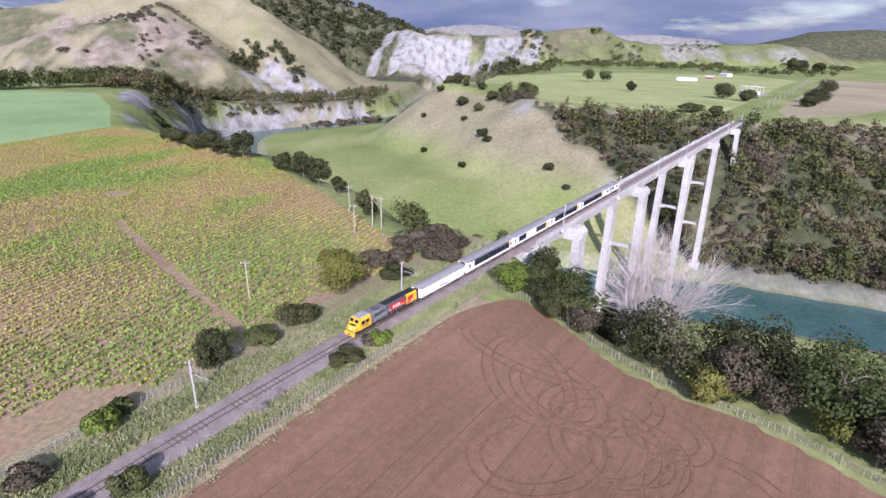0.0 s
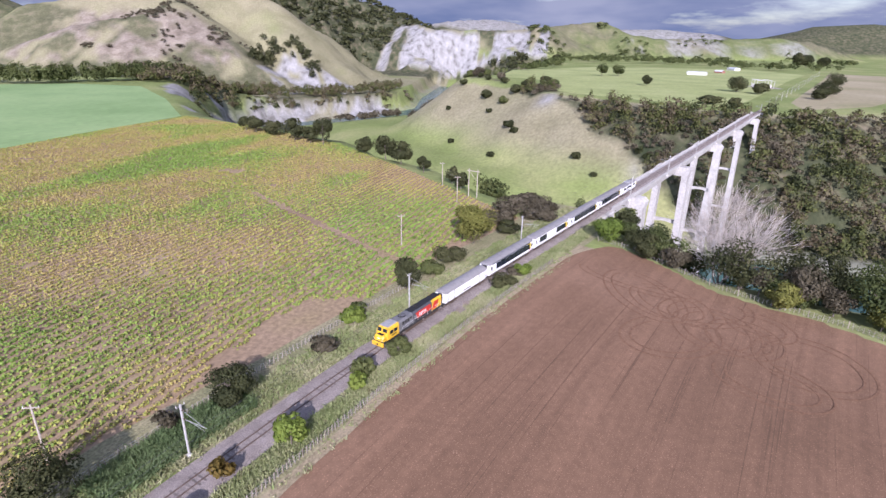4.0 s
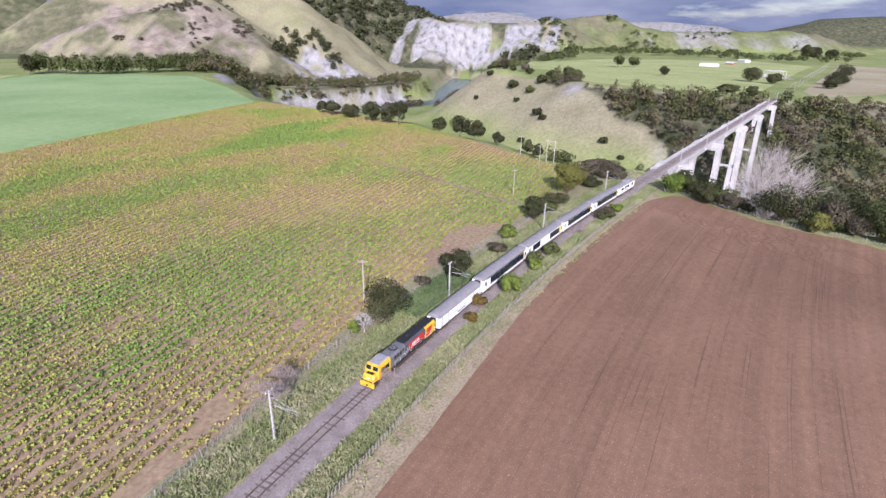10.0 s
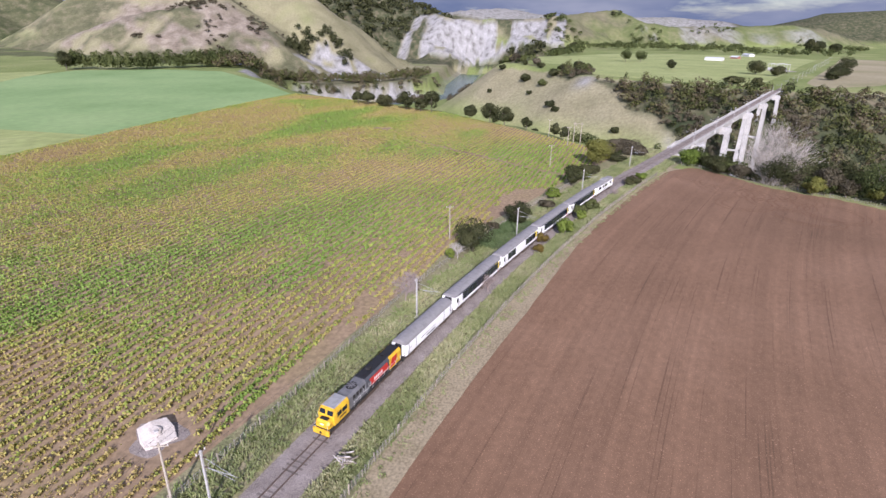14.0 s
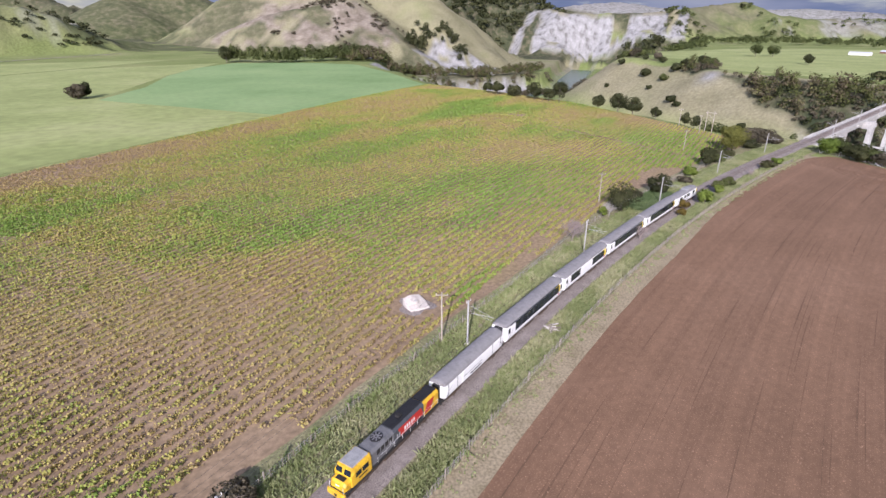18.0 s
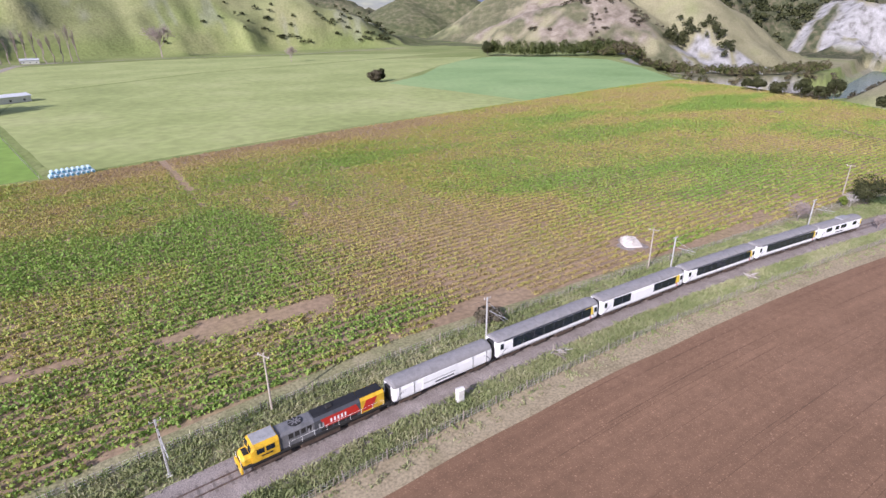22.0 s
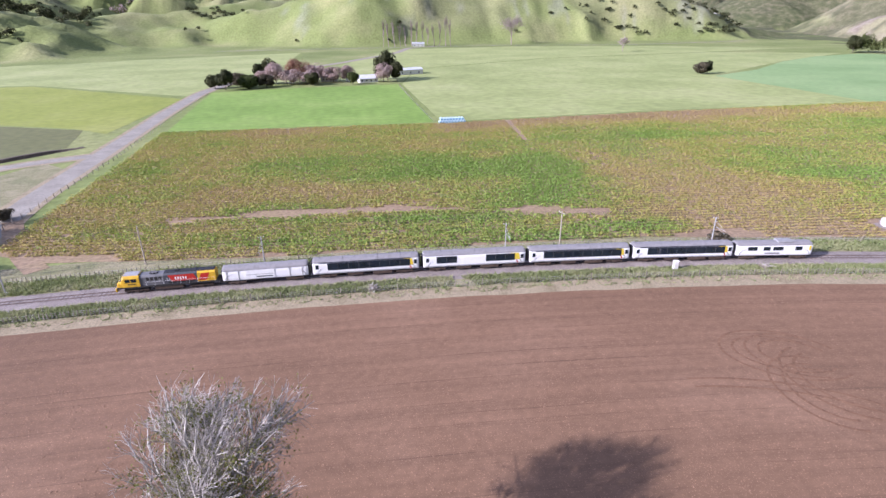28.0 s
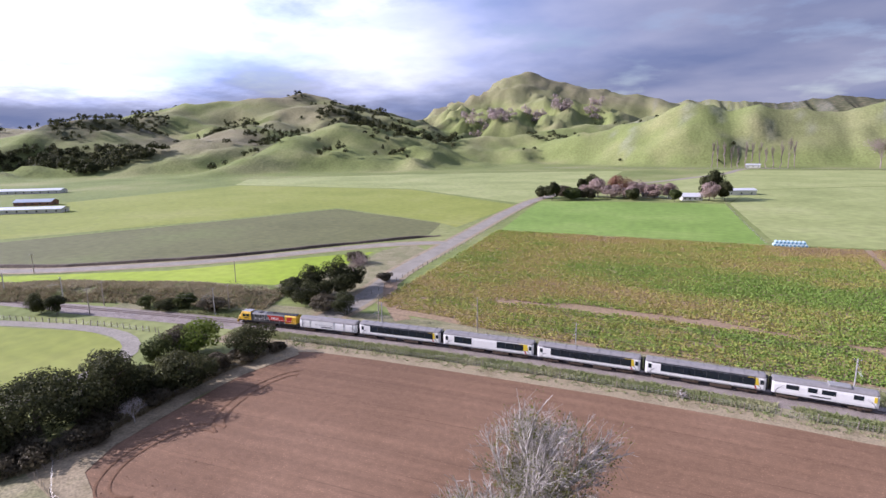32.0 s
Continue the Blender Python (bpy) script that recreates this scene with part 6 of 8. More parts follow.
shrub(-92.0, 57.8, 5.3, 6.3, M["leaf_bright"], "large leafy green tree in a farm hedgerow", "tree", "tree", leaf=0.34)
twiggy(-89.4, 118, 4.6, 10.0, M["pink_bark"], "bare pinkish-grey tree by a farm road", "tree", "bare_tree", forks=6, depth=4)
# a thicket right behind the fence on the brink
thicket = np.random.default_rng(8)
for (xa, ya), (xb, yb) in zip(BRINK[4:-1], BRINK[5:]):
    ln = math.hypot(xb - xa, yb - ya)
    for q in range(max(1, int(ln / 3.6))):
        u = (q + 0.5) / max(1, int(ln / 3.6))
        off = 2.4 + 1.2 * thicket.random()
        tx, ty = xa + (xb - xa) * u - (yb - ya) / ln * off, ya + (yb - ya) * u + (xb - xa) / ln * off
        kind = ("leaf_mid", "leaf_dark", "leaf_olive", "leaf_dark", "leaf_brown")[int(thicket.integers(0, 5))]
        rad = 2.2 + 1.4 * thicket.random()
        shrub(tx, ty, rad, rad * (1.6 + 0.9 * thicket.random()), M[kind], "leafy shrub crowding the fence on the gorge brink", leaf=0.26, cap=1800)
        if ya < -38:
            tx, ty = tx - (yb - ya) / ln * 4.5, ty + (xb - xa) / ln * 4.5
            kind = ("leaf_dark", "leaf_mid")[int(thicket.integers(0, 2))]
            shrub(tx, ty, 3.2 + thicket.random(), 5.0 + 2.0 * thicket.random(), M[kind], "dense dark green tree behind the fence on the gorge brink", "tree", "tree", leaf=0.3, cap=2600)
# trees on the slope beyond the worked field
for x, y, rad, h, k in [(262.5, -31.0, 6.6, 9.5, "leaf_dark"), (253.9, -35.5, 2.7, 5.5, "leaf_olive"), (256, -39.5, 3.0, 8.0, "leaf_brown"), (261, -44, 4.2, 11, "leaf_dark"), (252.5, -51, 6.0, 11.5, "leaf_mid"), (263, -57, 6.4, 13, "leaf_mid"), (247, -58.5, 5.8, 10.5, "leaf_mid"), (256, -66, 6, 12, "leaf_dark"), (240, -66, 5.5, 10, "leaf_mid"),
                        (234, -77, 6, 11, "leaf_dark"), (226, -90, 6, 11, "leaf_mid"), (268, -42, 5.0, 10, "leaf_dark"), (272, -50, 5.5, 12, "leaf_dark"), (280, -26, 3.6, 7, "leaf_dark"), (285, -40, 5, 10, "leaf_bush"), (246, -72, 5, 10, "leaf_dark"), (275, -17.5, 2.8, 4.4, "leaf_mid"), (271, -20, 2.6, 4.6, "leaf_brown"),
                        (290, -18, 3.6, 6, "leaf_mid"), (296, -30, 5, 9, "leaf_bush"), (298, -12, 3.2, 5, "leaf_dark"), (280, -62, 6, 12, "leaf_bush"), (275, -75, 6, 12, "leaf_mid")]:
    x, y = x - 2.6, y + 1.7
    drop = -float(height(x, y))
    shrub(x, y, rad + 0.5, h + min(3.0, 0.5 * max(0.0, drop)), M[k], "leafy dark green tree on the gorge slope below the field", "tree", "tree", leaf=0.33, density=1.3)

# ---- along the line ----
M["mast"] = mat("mast_concrete", [(0.3, (0.34, 0.335, 0.32)), (0.7, (0.46, 0.45, 0.43))], scale=1.0, fine=6, fine_amt=0.15)


def mast(s, off, z0=0.0, h=7.2, arm=True):
    """A catenary mast with its cantilever arm towards the track."""
    x, y, a = on_track(s, off)
    t = thing("catenary_mast", "pale weathered overhead-line mast with a bracket arm", "mast", "masts of the overhead line", pose(x, y, z0, 0, 0, math.degrees(a) + (180 if off > 0 else 0)))
    k = abs(off)
    part("pole", Geo().box(-0.10, 0.10, -0.11, 0.11, -0.2, h, 0.03), M["mast"], t)
    part("base", Geo().box(-0.3, 0.3, -0.32, 0.32, -0.3, 0.25, 0.05), M["white_conc"], t)
    part("arm", Geo().tube([(0, 0.15, 5.3), (0, k + 0.3, 5.75)], [0.035, 0.03], 6), M["steel"], t, "galvanised bracket arm")
    part("stay", Geo().tube([(0, 0.15, 6.5), (0, k - 0.2, 5.72)], [0.02, 0.02], 5), M["steel"], t)
    part("registration_arm", Geo().tube([(0, 0.9, 5.38), (0, k - 0.1, 5.2)], [0.02, 0.02], 5), M["steel"], t)
    for zz in (5.3, 6.5):
        part("insulator", Geo().tube([(0, 0.18, zz), (0, 0.3, zz + 0.03), (0, 0.42, zz + 0.05), (0, 0.55, zz + 0.07)], [0.06, 0.10, 0.06, 0.09], 8), M["t_brown"], t)
    part("top_bracket", Geo().tube([(-0.55, 0, h - 0.25), (0.55, 0, h - 0.25)], [0.03, 0.03], 5), M["steel"], t)
    for xx in (-0.5, 0.5):
        part("top_insulator", Geo().tube([(xx, 0, h - 0.22), (xx, 0, h + 0.05)], [0.05, 0.035], 6), M["white_conc"], t)
    return t


MASTS = [(s_at(x, y), 4.0) for x, y in ((232.4, 28.8), (191.2, 44.2), (150.3, 56.8), (109.3, 66.0), (69.5, 73.6), (28.6, 77.3), (-16.8, 79.0), (-60.7, 78.6), (-107.5, 74.0))] + [(s_at(272, 12.5), 4.0)]
for s, o in MASTS:
    mast(s, o)
for s in (-128, -150, -190):
    mast(s - 30, 4.0)
DECK_MASTS = [0.5, 45, 91, 138, 190, 243, 294]
for s in DECK_MASTS:
    mast(S_BRIDGE + s, -3.35, -0.5, 7.4)
for k in range(16):
    mast(S_BRIDGE + 340 + 47 * k, -3.6, 0.0, 7.2)


def overhead_wires():
    ss = sorted([s for s, _ in MASTS] + [-220, -158, S_BRIDGE + 340] + [S_BRIDGE + s for s in DECK_MASTS])
    for nm, zt, sag, rr, off in (("contact_wire", 5.2, 0.05, 0.016, 0.0), ("carrier_wire", 6.35, 0.55, 0.014, 0.0), ("feeder_wire", 7.0, 0.6, 0.013, 3.9)):
        t = thing(nm, "thin dark overhead wire above the track", "wire", "overhead wires")
        for a, b in zip(ss, ss[1:]):
            pts = []
            for k in range(9):
                u = k / 8
                o = off if a < S_BRIDGE - 30 else (off if off == 0 else -3.3)
                x, y, _ = on_track(a + (b - a) * u, o)
                pts.append((x, y, zt - sag * 4 * u * (1 - u)))
            part("span", Geo().tube(pts, [rr] * 9, 3, cap=False), M["wire"], t)


overhead_wires()


def power_pole(x, y, h=8.0, heading=0.0):
    t = thing("power_pole", "grey wooden power pole with a crossarm", "pole", "power poles", pose(x, y, float(height(x, y)), 0, 0, heading))
    part("pole", Geo().tube([(0, 0, -0.3), (0.03, 0, h * 0.5), (0.05, 0.02, h)], [0.15, 0.125, 0.10], 8), M["pole"], t)
    part("crossarm", Geo().box(-0.06, 0.06, -0.9, 0.9, h - 0.45, h - 0.33, 0.01), M["pole"], t)
    for yy in (-0.8, 0.0, 0.8):
        part("insulator", Geo().tube([(0, yy, h - 0.33), (0, yy, h - 0.12)], [0.045, 0.03], 6), M["white_conc"], t)
    return t


POLES = [(323.0, 46.4), (305.3, 38.0), (264.5, 43.5), (188.0, 62.8), (109.5, 73.8), (40.9, 83.6), (-40.5, 90.5), (-107.5, 82.8), (-143.2, 73.4), (-140.1, 67.2), (-126.8, 105.5), (-203.6, 91.0), (-65.1, 88.0)]
for x, y in POLES:
    power_pole(x, y, 8.0 if x > -60 else 7.0, 20)
wire_t = thing("power_line", "thin dark wires strung between wooden power poles", "wire", "overhead wires")
for (xa, ya), (xb, yb) in zip(POLES[:8], POLES[1:8]):
    for o in (-0.8, 0.0, 0.8):
        pts = [(xa + (xb - xa) * u, ya + (yb - ya) * u + o, 7.9 - 4 * 1.1 * u * (1 - u)) for u in [j / 8 for j in range(9)]]
        part("span", Geo().tube(pts, [0.013] * 9, 3, cap=False), M["wire"], wire_t)
t = thing("double_power_pole", "two wooden poles joined by a crossarm", "pole", "power poles", pose(312.0, 34.3, 0, 0, 0, -20))
for yy in (-1.5, 1.5):
    part("pole", Geo().tube([(0, yy, -0.3), (0, yy, 9.0)], [0.16, 0.12], 8), M["pole"], t)
part("crossarm", Geo().box(-0.08, 0.08, -2.2, 2.2, 8.2, 8.4, 0.01), M["pole"], t)
part("brace", Geo().tube([(0, -1.5, 5.2), (0, 1.5, 8.1)], [0.05, 0.05], 5), M["pole"], t)


def line_of(pts, step):
    """Even steps along a plan line: x, y and heading."""
    out, left = [], 0.0
    for (x0, y0), (x1, y1) in zip(pts, pts[1:]):
        ln = math.hypot(x1 - x0, y1 - y0)
        while left < ln:
            out.append((x0 + (x1 - x0) * left / ln, y0 + (y1 - y0) * left / ln, math.atan2(y1 - y0, x1 - x0)))
            left += step
        left -= ln
    return out


BATTEN = [Geo().box(-0.035, 0.035, -0.03, 0.03, 0.0, 1.12 + 0.06 * k, 0.0).mesh("batten", M["wood"]) for k in range(3)]
POST = Geo().box(-0.075, 0.075, -0.075, 0.075, -0.1, 1.38, 0.02).mesh("post", M["wood"])


def fence(pts, label, step=0.62, limit=300, first=0, seed=1, every=8):
    """Posts and battens on wires; those past the limit are joined."""
    r = np.random.default_rng(seed)
    t = thing("fence", label, "fence", "farm fences", kind="")
    spots = line_of(pts, step)
    rest, n = Geo(), 0
    for i, (x, y, a) in enumerate(spots):
        z = float(height(x, y))
        m = pose(x, y, z, r.normal() * 4, r.normal() * 4, math.degrees(a) + r.normal() * 8)
        if first <= i < first + limit:
            ob = part("post" if i % every == 0 else "batten", POST if i % every == 0 else BATTEN[i % 3], None, t)
            ob.matrix_basis = m
        else:
            rest.box(-0.05, 0.05, -0.05, 0.05, 0, 1.2, m=m)
            n += 1
    if n:
        ob = part("batten_row", rest, M["wood"], t)
        ob["kind"] = "stuff"
    for zz in (0.35, 0.7, 1.05):
        w = [(x, y, float(height(x, y)) + zz) for x, y, _ in spots[::8]]
        if len(w) > 1:
            part("wire", Geo().tube(w, [0.012] * len(w), 3, cap=False), M["steel"], t)
    return t


fence([on_track(s, -7.3)[:2] for s in np.arange(-78, S_BRIDGE - 60, 6)], "weathered wooden batten fence beside the railway", first=60)
fence([on_track(s, 7.9 + 2.5 * float(sstep((s - 125) / 40)))[:2] for s in np.arange(-62, S_BRIDGE - 90, 6)], "weathered wooden batten fence along the crop field", 0.8, first=30, seed=2)
fence([(281, -2.5)] + BRINK[1:-1], "wooden batten fence on the brink above the gorge", 0.75, seed=3)
fence([(-76, 67), (-78.6, 52), (-79.2, 40), (-78.8, 31), (-78.4, 22), (-77, 16.4), (-66, 13.4), (-40, 10)], "wooden post fence round the ploughed field corner", 1.2, seed=4)
fence([(-78.5, 100), (-79, 130), (-79, 180), (-84, 280), (-86, 350)], "post and wire fence along the farm road", 4.0, seed=5, every=1)
fence([(36, 226), (34, 300), (33, 370)], "post and wire fence between two paddocks", 4.0, seed=6, every=1)
fence([(-160, 55), (-125, 62), (-110, 63), (-103, 58)], "post and rail fence beside a gravel drive", 2.0, seed=7, every=1)

M["pad_conc"] = mat("sandy_concrete", [(0.3, (0.46, 0.41, 0.365)), (0.6, (0.58, 0.53, 0.48))], scale=1.2, fine=6, fine_amt=0.15)
# concrete pad, lineside cabinet, heaps
t = thing("concrete_foundation", "tilted pale concrete slab with a low round cap", "foundation", at=pose(117.5, 82.0, 0, 0, 0, 52))
top = [(-1.6, -1.7, 0.30), (0.2, -1.9, 0.55), (1.7, -1.5, 1.05), (1.5, 0.2, 1.45), (1.35, 1.6, 1.25), (-0.1, 1.75, 0.75), (-1.5, 1.5, 0.35), (-1.75, 0.1, 0.28)]
slab = Geo().loft([[(x * 1.04, y * 1.04, -0.2) for x, y, z in top], [(x * 1.04, y * 1.04, z - 0.12) for x, y, z in top], top])
part("pad", slab, M["pad_conc"], t)
part("cap", Geo().tube([(0.15, 0.1, 0.7), (0.12, 0.1, 1.05), (0.1, 0.1, 1.14)], [0.75, 0.7, 0.5], 16), M["pad_conc"], t, "low round cap")
part("lid", Geo().box(-0.45, 0.05, -0.2, 0.25, 0.95, 1.16, 0.03), M["concrete"], t)
ring = [(2.9 + 0.5 * math.sin(3 * a + 1) + 0.35 * math.sin(5 * a)) for a in [k * math.pi / 12 for k in range(24)]]
part("apron", Geo().loft([[(q * k * math.cos(a * math.pi / 12), q * k * math.sin(a * math.pi / 12), z) for a, q in enumerate(ring)] for k, z in ((1.0, 0.05), (0.85, 0.075))]), M["ballast"], t, "scatter of crushed grey stone")
t = thing("lineside_cabinet", "tall narrow white lineside cabinet beside a fence", "cabinet", at=pose(58.3, 69.9, 0.0, 0, 0, -10))
part("body", Geo().box(-0.42, 0.42, -0.36, 0.36, 0.1, 1.85, 0.04), M["white_conc"], t)
part("lid", Geo().loft([[(-0.48, y, z) for y, z in ((-0.42, 1.85), (0.42, 1.85), (0.0, 2.05))], [(0.48, y, z) for y, z in ((-0.42, 1.85), (0.42, 1.85), (0.0, 2.05))]]), M["white_conc"], t)
part("plinth", Geo().box(-0.5, 0.5, -0.45, 0.45, -0.2, 0.12, 0.02), M["concrete"], t)


def heap(x, y, n, label, seed):
    r = np.random.default_rng(seed)
    t = thing("timber_heap", label, "timber heap", "heaps by the line", pose(x, y, 0.02))
    for k in range(n):
        a, z = r.random() * 180, 0.10 + 0.55 * (k / n)
        ln = 0.45 + r.random() * 0.75
        ob = part("timber", Geo().tube([(-ln, 0, 0), (0, 0.05, 0.04), (ln, 0, 0)], [0.05 + 0.04 * r.random(), 0.09, 0.05], 6), M["wood"] if k % 2 else M["pale_bark"], t)
        ob.matrix_basis = pose(r.normal() * 0.5, r.normal() * 0.5, z, r.normal() * 14, r.normal() * 16, a)


heap(119.1, 59.6, 22, "heap of pale broken timber on the verge", 5)
heap(75.4, 67.9, 18, "heap of old grey sleepers on the verge", 6)
heap(2.8, 72.2, 26, "tangled heap of pale timber by the fence", 7)

# wrapped bales
M["wrap"] = paint("pale_blue_bale_wrap", (0.50, 0.66, 0.74), 0.3, wear=0.08)
M["wrap_dark"] = paint("blue_bale_wrap_end", (0.10, 0.30, 0.42), 0.35, wear=0.1)
bale = thing("wrapped_bale", "round hay bale wrapped in pale blue plastic", "bale", "stacked bales", pose(38.7, 223.4, 0.62))
g = Geo().tube([(0, -0.62, 0), (0, -0.56, 0), (0, 0.56, 0), (0, 0.62, 0)], [0.48, 0.62, 0.62, 0.48], 16)
part("roll", g, M["wrap"], bale)
part("end_patch", Geo().tube([(0, -0.66, 0), (0, -0.60, 0)], [0.36, 0.4], 12), M["wrap_dark"], bale)
for row in range(2):
    for k in range(9 - row):
        for j in range(2):
            if (row, k, j) != (0, 0, 0):
                copy_thing(bale, pose(38.7 + 1.34 * k + 0.67 * row, 223.4 + 1.32 * j + 0.66 * row, 0.62 + 1.05 * row))


# tyre marks in the worked soil
M["pressed"] = mat("pressed_soil", [(0.3, (0.158, 0.088, 0.051)), (0.7, (0.195, 0.11, 0.065))], scale=0.4, fine=2, fine_amt=0.25)


def tyre_loop(n_loop, cx, cy, a, b, turn, start, end):
    """Two wheel tracks round part of an ellipse."""
    g = Geo()
    for dr in (-0.85, 0.85):
        n = 40
        for i in range(n + 1):
            w = radians(start + (end - start) * i / n)
            ring = []
            for k in (-0.19, -0.09, 0.09, 0.19):
                u, v = (a + dr + k) * math.cos(w), (b + dr + k) * math.sin(w)
                c, s = math.cos(radians(turn)), math.sin(radians(turn))
                x, y = cx + u * c - v * s, cy + u * s + v * c
                ring.append((x, y, 0.09 + 0.0025 * n_loop + (0 if abs(k) > 0.16 else 0.008)))
            g.v += ring
            if i:
                o = len(g.v) - 8
                g.f += [(o + k, o + k + 4, o + k + 5, o + k + 1) for k in range(3)]
    return solid("tyre_track", g, M["pressed"], "curved tractor tyre marks in worked soil", "tyre marks", "tyre marks", kind="structure")


M["pressed"].node_tree.nodes["Principled BSDF"].inputs["Roughness"].default_value = 1.0
tyre_count = 0
for args in ((58.5, 42.5, 7.5, 5.0, -25, 60, 330), (60, 42, 5.6, 4.2, -30, 40, 300), (58, 34.5, 5.2, 6.5, 0, 60, 260), (62, 36, 6, 7, 10, 90, 250), (46, 30, 18, 8, -15, 30, 110), (252, -9.5, 11, 5.5, 20, 0, 330), (249, -14, 8, 5, 35, 20, 350), (240, -20, 7.5, 6, 10, 0, 340), (238, -24, 6, 5, 0, 0, 360),
             (247, -20, 5.5, 8, 20, 10, 280), (258, -9, 4, 12, -30, 90, 270), (232, -32, 8, 7, 20, 0, 330), (236, -12, 6, 8, 30, 0, 300), (243, -28, 5, 4, 40, 30, 330), (225, -24, 7, 5, 60, 0, 280), (-64, 26, 6.0, 9, 8, 70, 290), (-63, 46, 5, 11, 4, 100, 260)):
    tyre_count += 1
    tyre_loop(tyre_count, *args)

M["grey_bark"] = mat("grey_twig_bark", [(0.3, (0.24, 0.215, 0.185)), (0.5, (0.38, 0.345, 0.31)), (0.68, (0.56, 0.52, 0.48))], scale=0.9, fine=4, fine_amt=0.3)
# a tall half-dead tree at the field's south side
M["leaf_moss"] = leafy("mossy_green_leaves", [(0.11, 0.125, 0.032), (0.185, 0.195, 0.05), (0.28, 0.275, 0.085)])


def near_tree():
    r = np.random.default_rng(77)
    t = thing("old_tree", "tall half-dead tree with grey twigs and sparse green leaves", "tree", at=pose(-11.6, 14.2, 0))
    trunk, twigs, dead, leaves, nrm = Geo(), Geo(), Geo(), [], []
    r2 = np.random.default_rng(78)

    def grow(p, d, length, rr, level):
        q = p + d * length
        mid = p.lerp(q, 0.5) + Vector(r.normal(size=3)) * length * 0.07
        (trunk if level >= 4 else twigs).tube([p, mid, q], [rr, rr * 0.85, rr * 0.65], 6 if level > 2 else 3, cap=False)
        if level <= 2 and r.random() < (0.15 if q.x + 0.5 * q.z > 8 else 0.05):
            for _ in range(7):
                leaves.append(tuple(q + Vector(r.normal(size=3)) * 0.35))
                nrm.append(tuple(Vector(r.normal(size=3)) + Vector((0, 0, 0.6))))
        if level == 2 and math.sin(q.x * 1.1 + 1.0) + math.sin(q.y * 1.2) + math.sin(q.z * 0.9 + 2.0) > -0.3:
            for _ in range(44):
                leaves.append(tuple(q + Vector(r2.normal(size=3)) * 0.42))
                nrm.append(tuple(Vector(r2.normal(size=3)) + Vector((0, 0, 0.8))))
        if level in (2, 3) and r2.random() < 0.4:
            out = (Vector((q.x, q.y, 0)) * 0.12 + Vector((0, 0, 0.5)) + d * 0.6 + Vector(r2.normal(size=3)) * 0.25).normalized()
            tip = q + out * (1.6 + 1.4 * r2.random())
            dead.tube([p, q, tip], [0.10, 0.075, 0.025], 4, cap=False)
            for _ in range(3):
                a0 = q.lerp(tip, 0.2 + 0.6 * r2.random())
                dead.tube([a0, a0 + (out + Vector(r2.normal(size=3)) * 0.55) * (0.5 + 0.6 * r2.random())], [0.035, 0.014], 3, cap=False)
        if level <= 0 or (level == 1 and r.random() < 0.45):
            return
        for k in range(5 if level > 3 else 4):
            a = 2 * math.pi * (k + r.random()) / 4
            side = d.orthogonal().normalized()
            side.rotate(Matrix.Rotation(a, 3, d))
            nd = (d * 0.9 + side * (0.26 + (0.34 if level > 2 else 0.55) * r.random()) + Vector((0, 0, 0.14 if level > 2 else -0.25 * r.random()))).normalized()
            grow(p.lerp(q, 0.5 + 0.5 * r.random()), nd, length * (0.58 + 0.2 * r.random()), rr * 0.59, level - 1)
    grow(Vector((0, 0, -0.4)), Vector((0.03, -0.02, 1)).normalized(), 11.0, 0.42, 6)
    part("trunk", trunk, M["bark"], t)
    part("twig", twigs, M["grey_bark"], t, "pale grey bare twigs")
    part("dead_branch", dead, M["pale_bark"], t, "bleached bare dead branches")
    v = leaf_quads(np.array(leaves), unit(np.array(nrm)), 0.13, r)
    part("foliage", fast_mesh("leaves", v, np.arange(len(v)).reshape(-1, 4), M["leaf_moss"]), None, t, "sparse olive-green leaves")
    tops = max(p[2] for p in twigs.v)
    for ob in t.children:
        for vert in ob.data.vertices:
            vert.co.x *= 0.95
            vert.co.y *= 0.95
    t.matrix_basis = pose(-11.6, 14.2, 0) @ Matrix.Scale(23.6 / tops, 4)
    return t


near_tree()

# ---- farm roads, paddocks, buildings ----
def road(pts, width, label, z=0.066, verge=0.0):
    if verge:
        solid("verge", ribbon(pts, width + verge, z - 0.008, 5), M["dry_grass"], "pale dry grass along a gravel road", "verge", kind="structure")
    return solid("road", ribbon(pts, width, z, 5), M["road"], label, "road", kind="structure")


road([(-79, 84), (-77, 99), (-84, 129), (-86, 178), (-91, 283), (-92, 362), (-70, 470), (-10, 560), (60, 700), (85, 800), (130, 835)], 6.6, "pale gravel farm road leading to the homestead", verge=3.4)
road([(-86, 190), (-104, 185), (-126, 163), (-154, 129), (-200, 96), (-240, 80), (-330, 50)], 5.6, "pale gravel road between paddocks", 0.072, 4.0)
solid("track", ribbon([(-80, 122), (-75, 113), (-72, 104), (-69, 96), (-60, 91)], 4.2, 0.082, 5), M["crop_ground"], "short bare earth track into the crop field", "track", kind="structure")
road([(-260, 30), (-190, 45), (-150, 55), (-122, 62), (-106, 60), (-98, 49), (-99, 38), (-108, 25)], 3.6, "curving gravel drive between hedges", 0.06)
road([(-180, 800), (85, 812), (240, 815), (420, 770), (640, 820)], 5.0, "pale gravel track along the foot of the hills", 0.5)
M["green_pad"] = mat("lush_paddock", [(0.3, (0.14, 0.235, 0.04)), (0.5, (0.18, 0.285, 0.055)), (0.72, (0.24, 0.325, 0.085))], scale=0.016, fine=0.25, fine_amt=0.14)
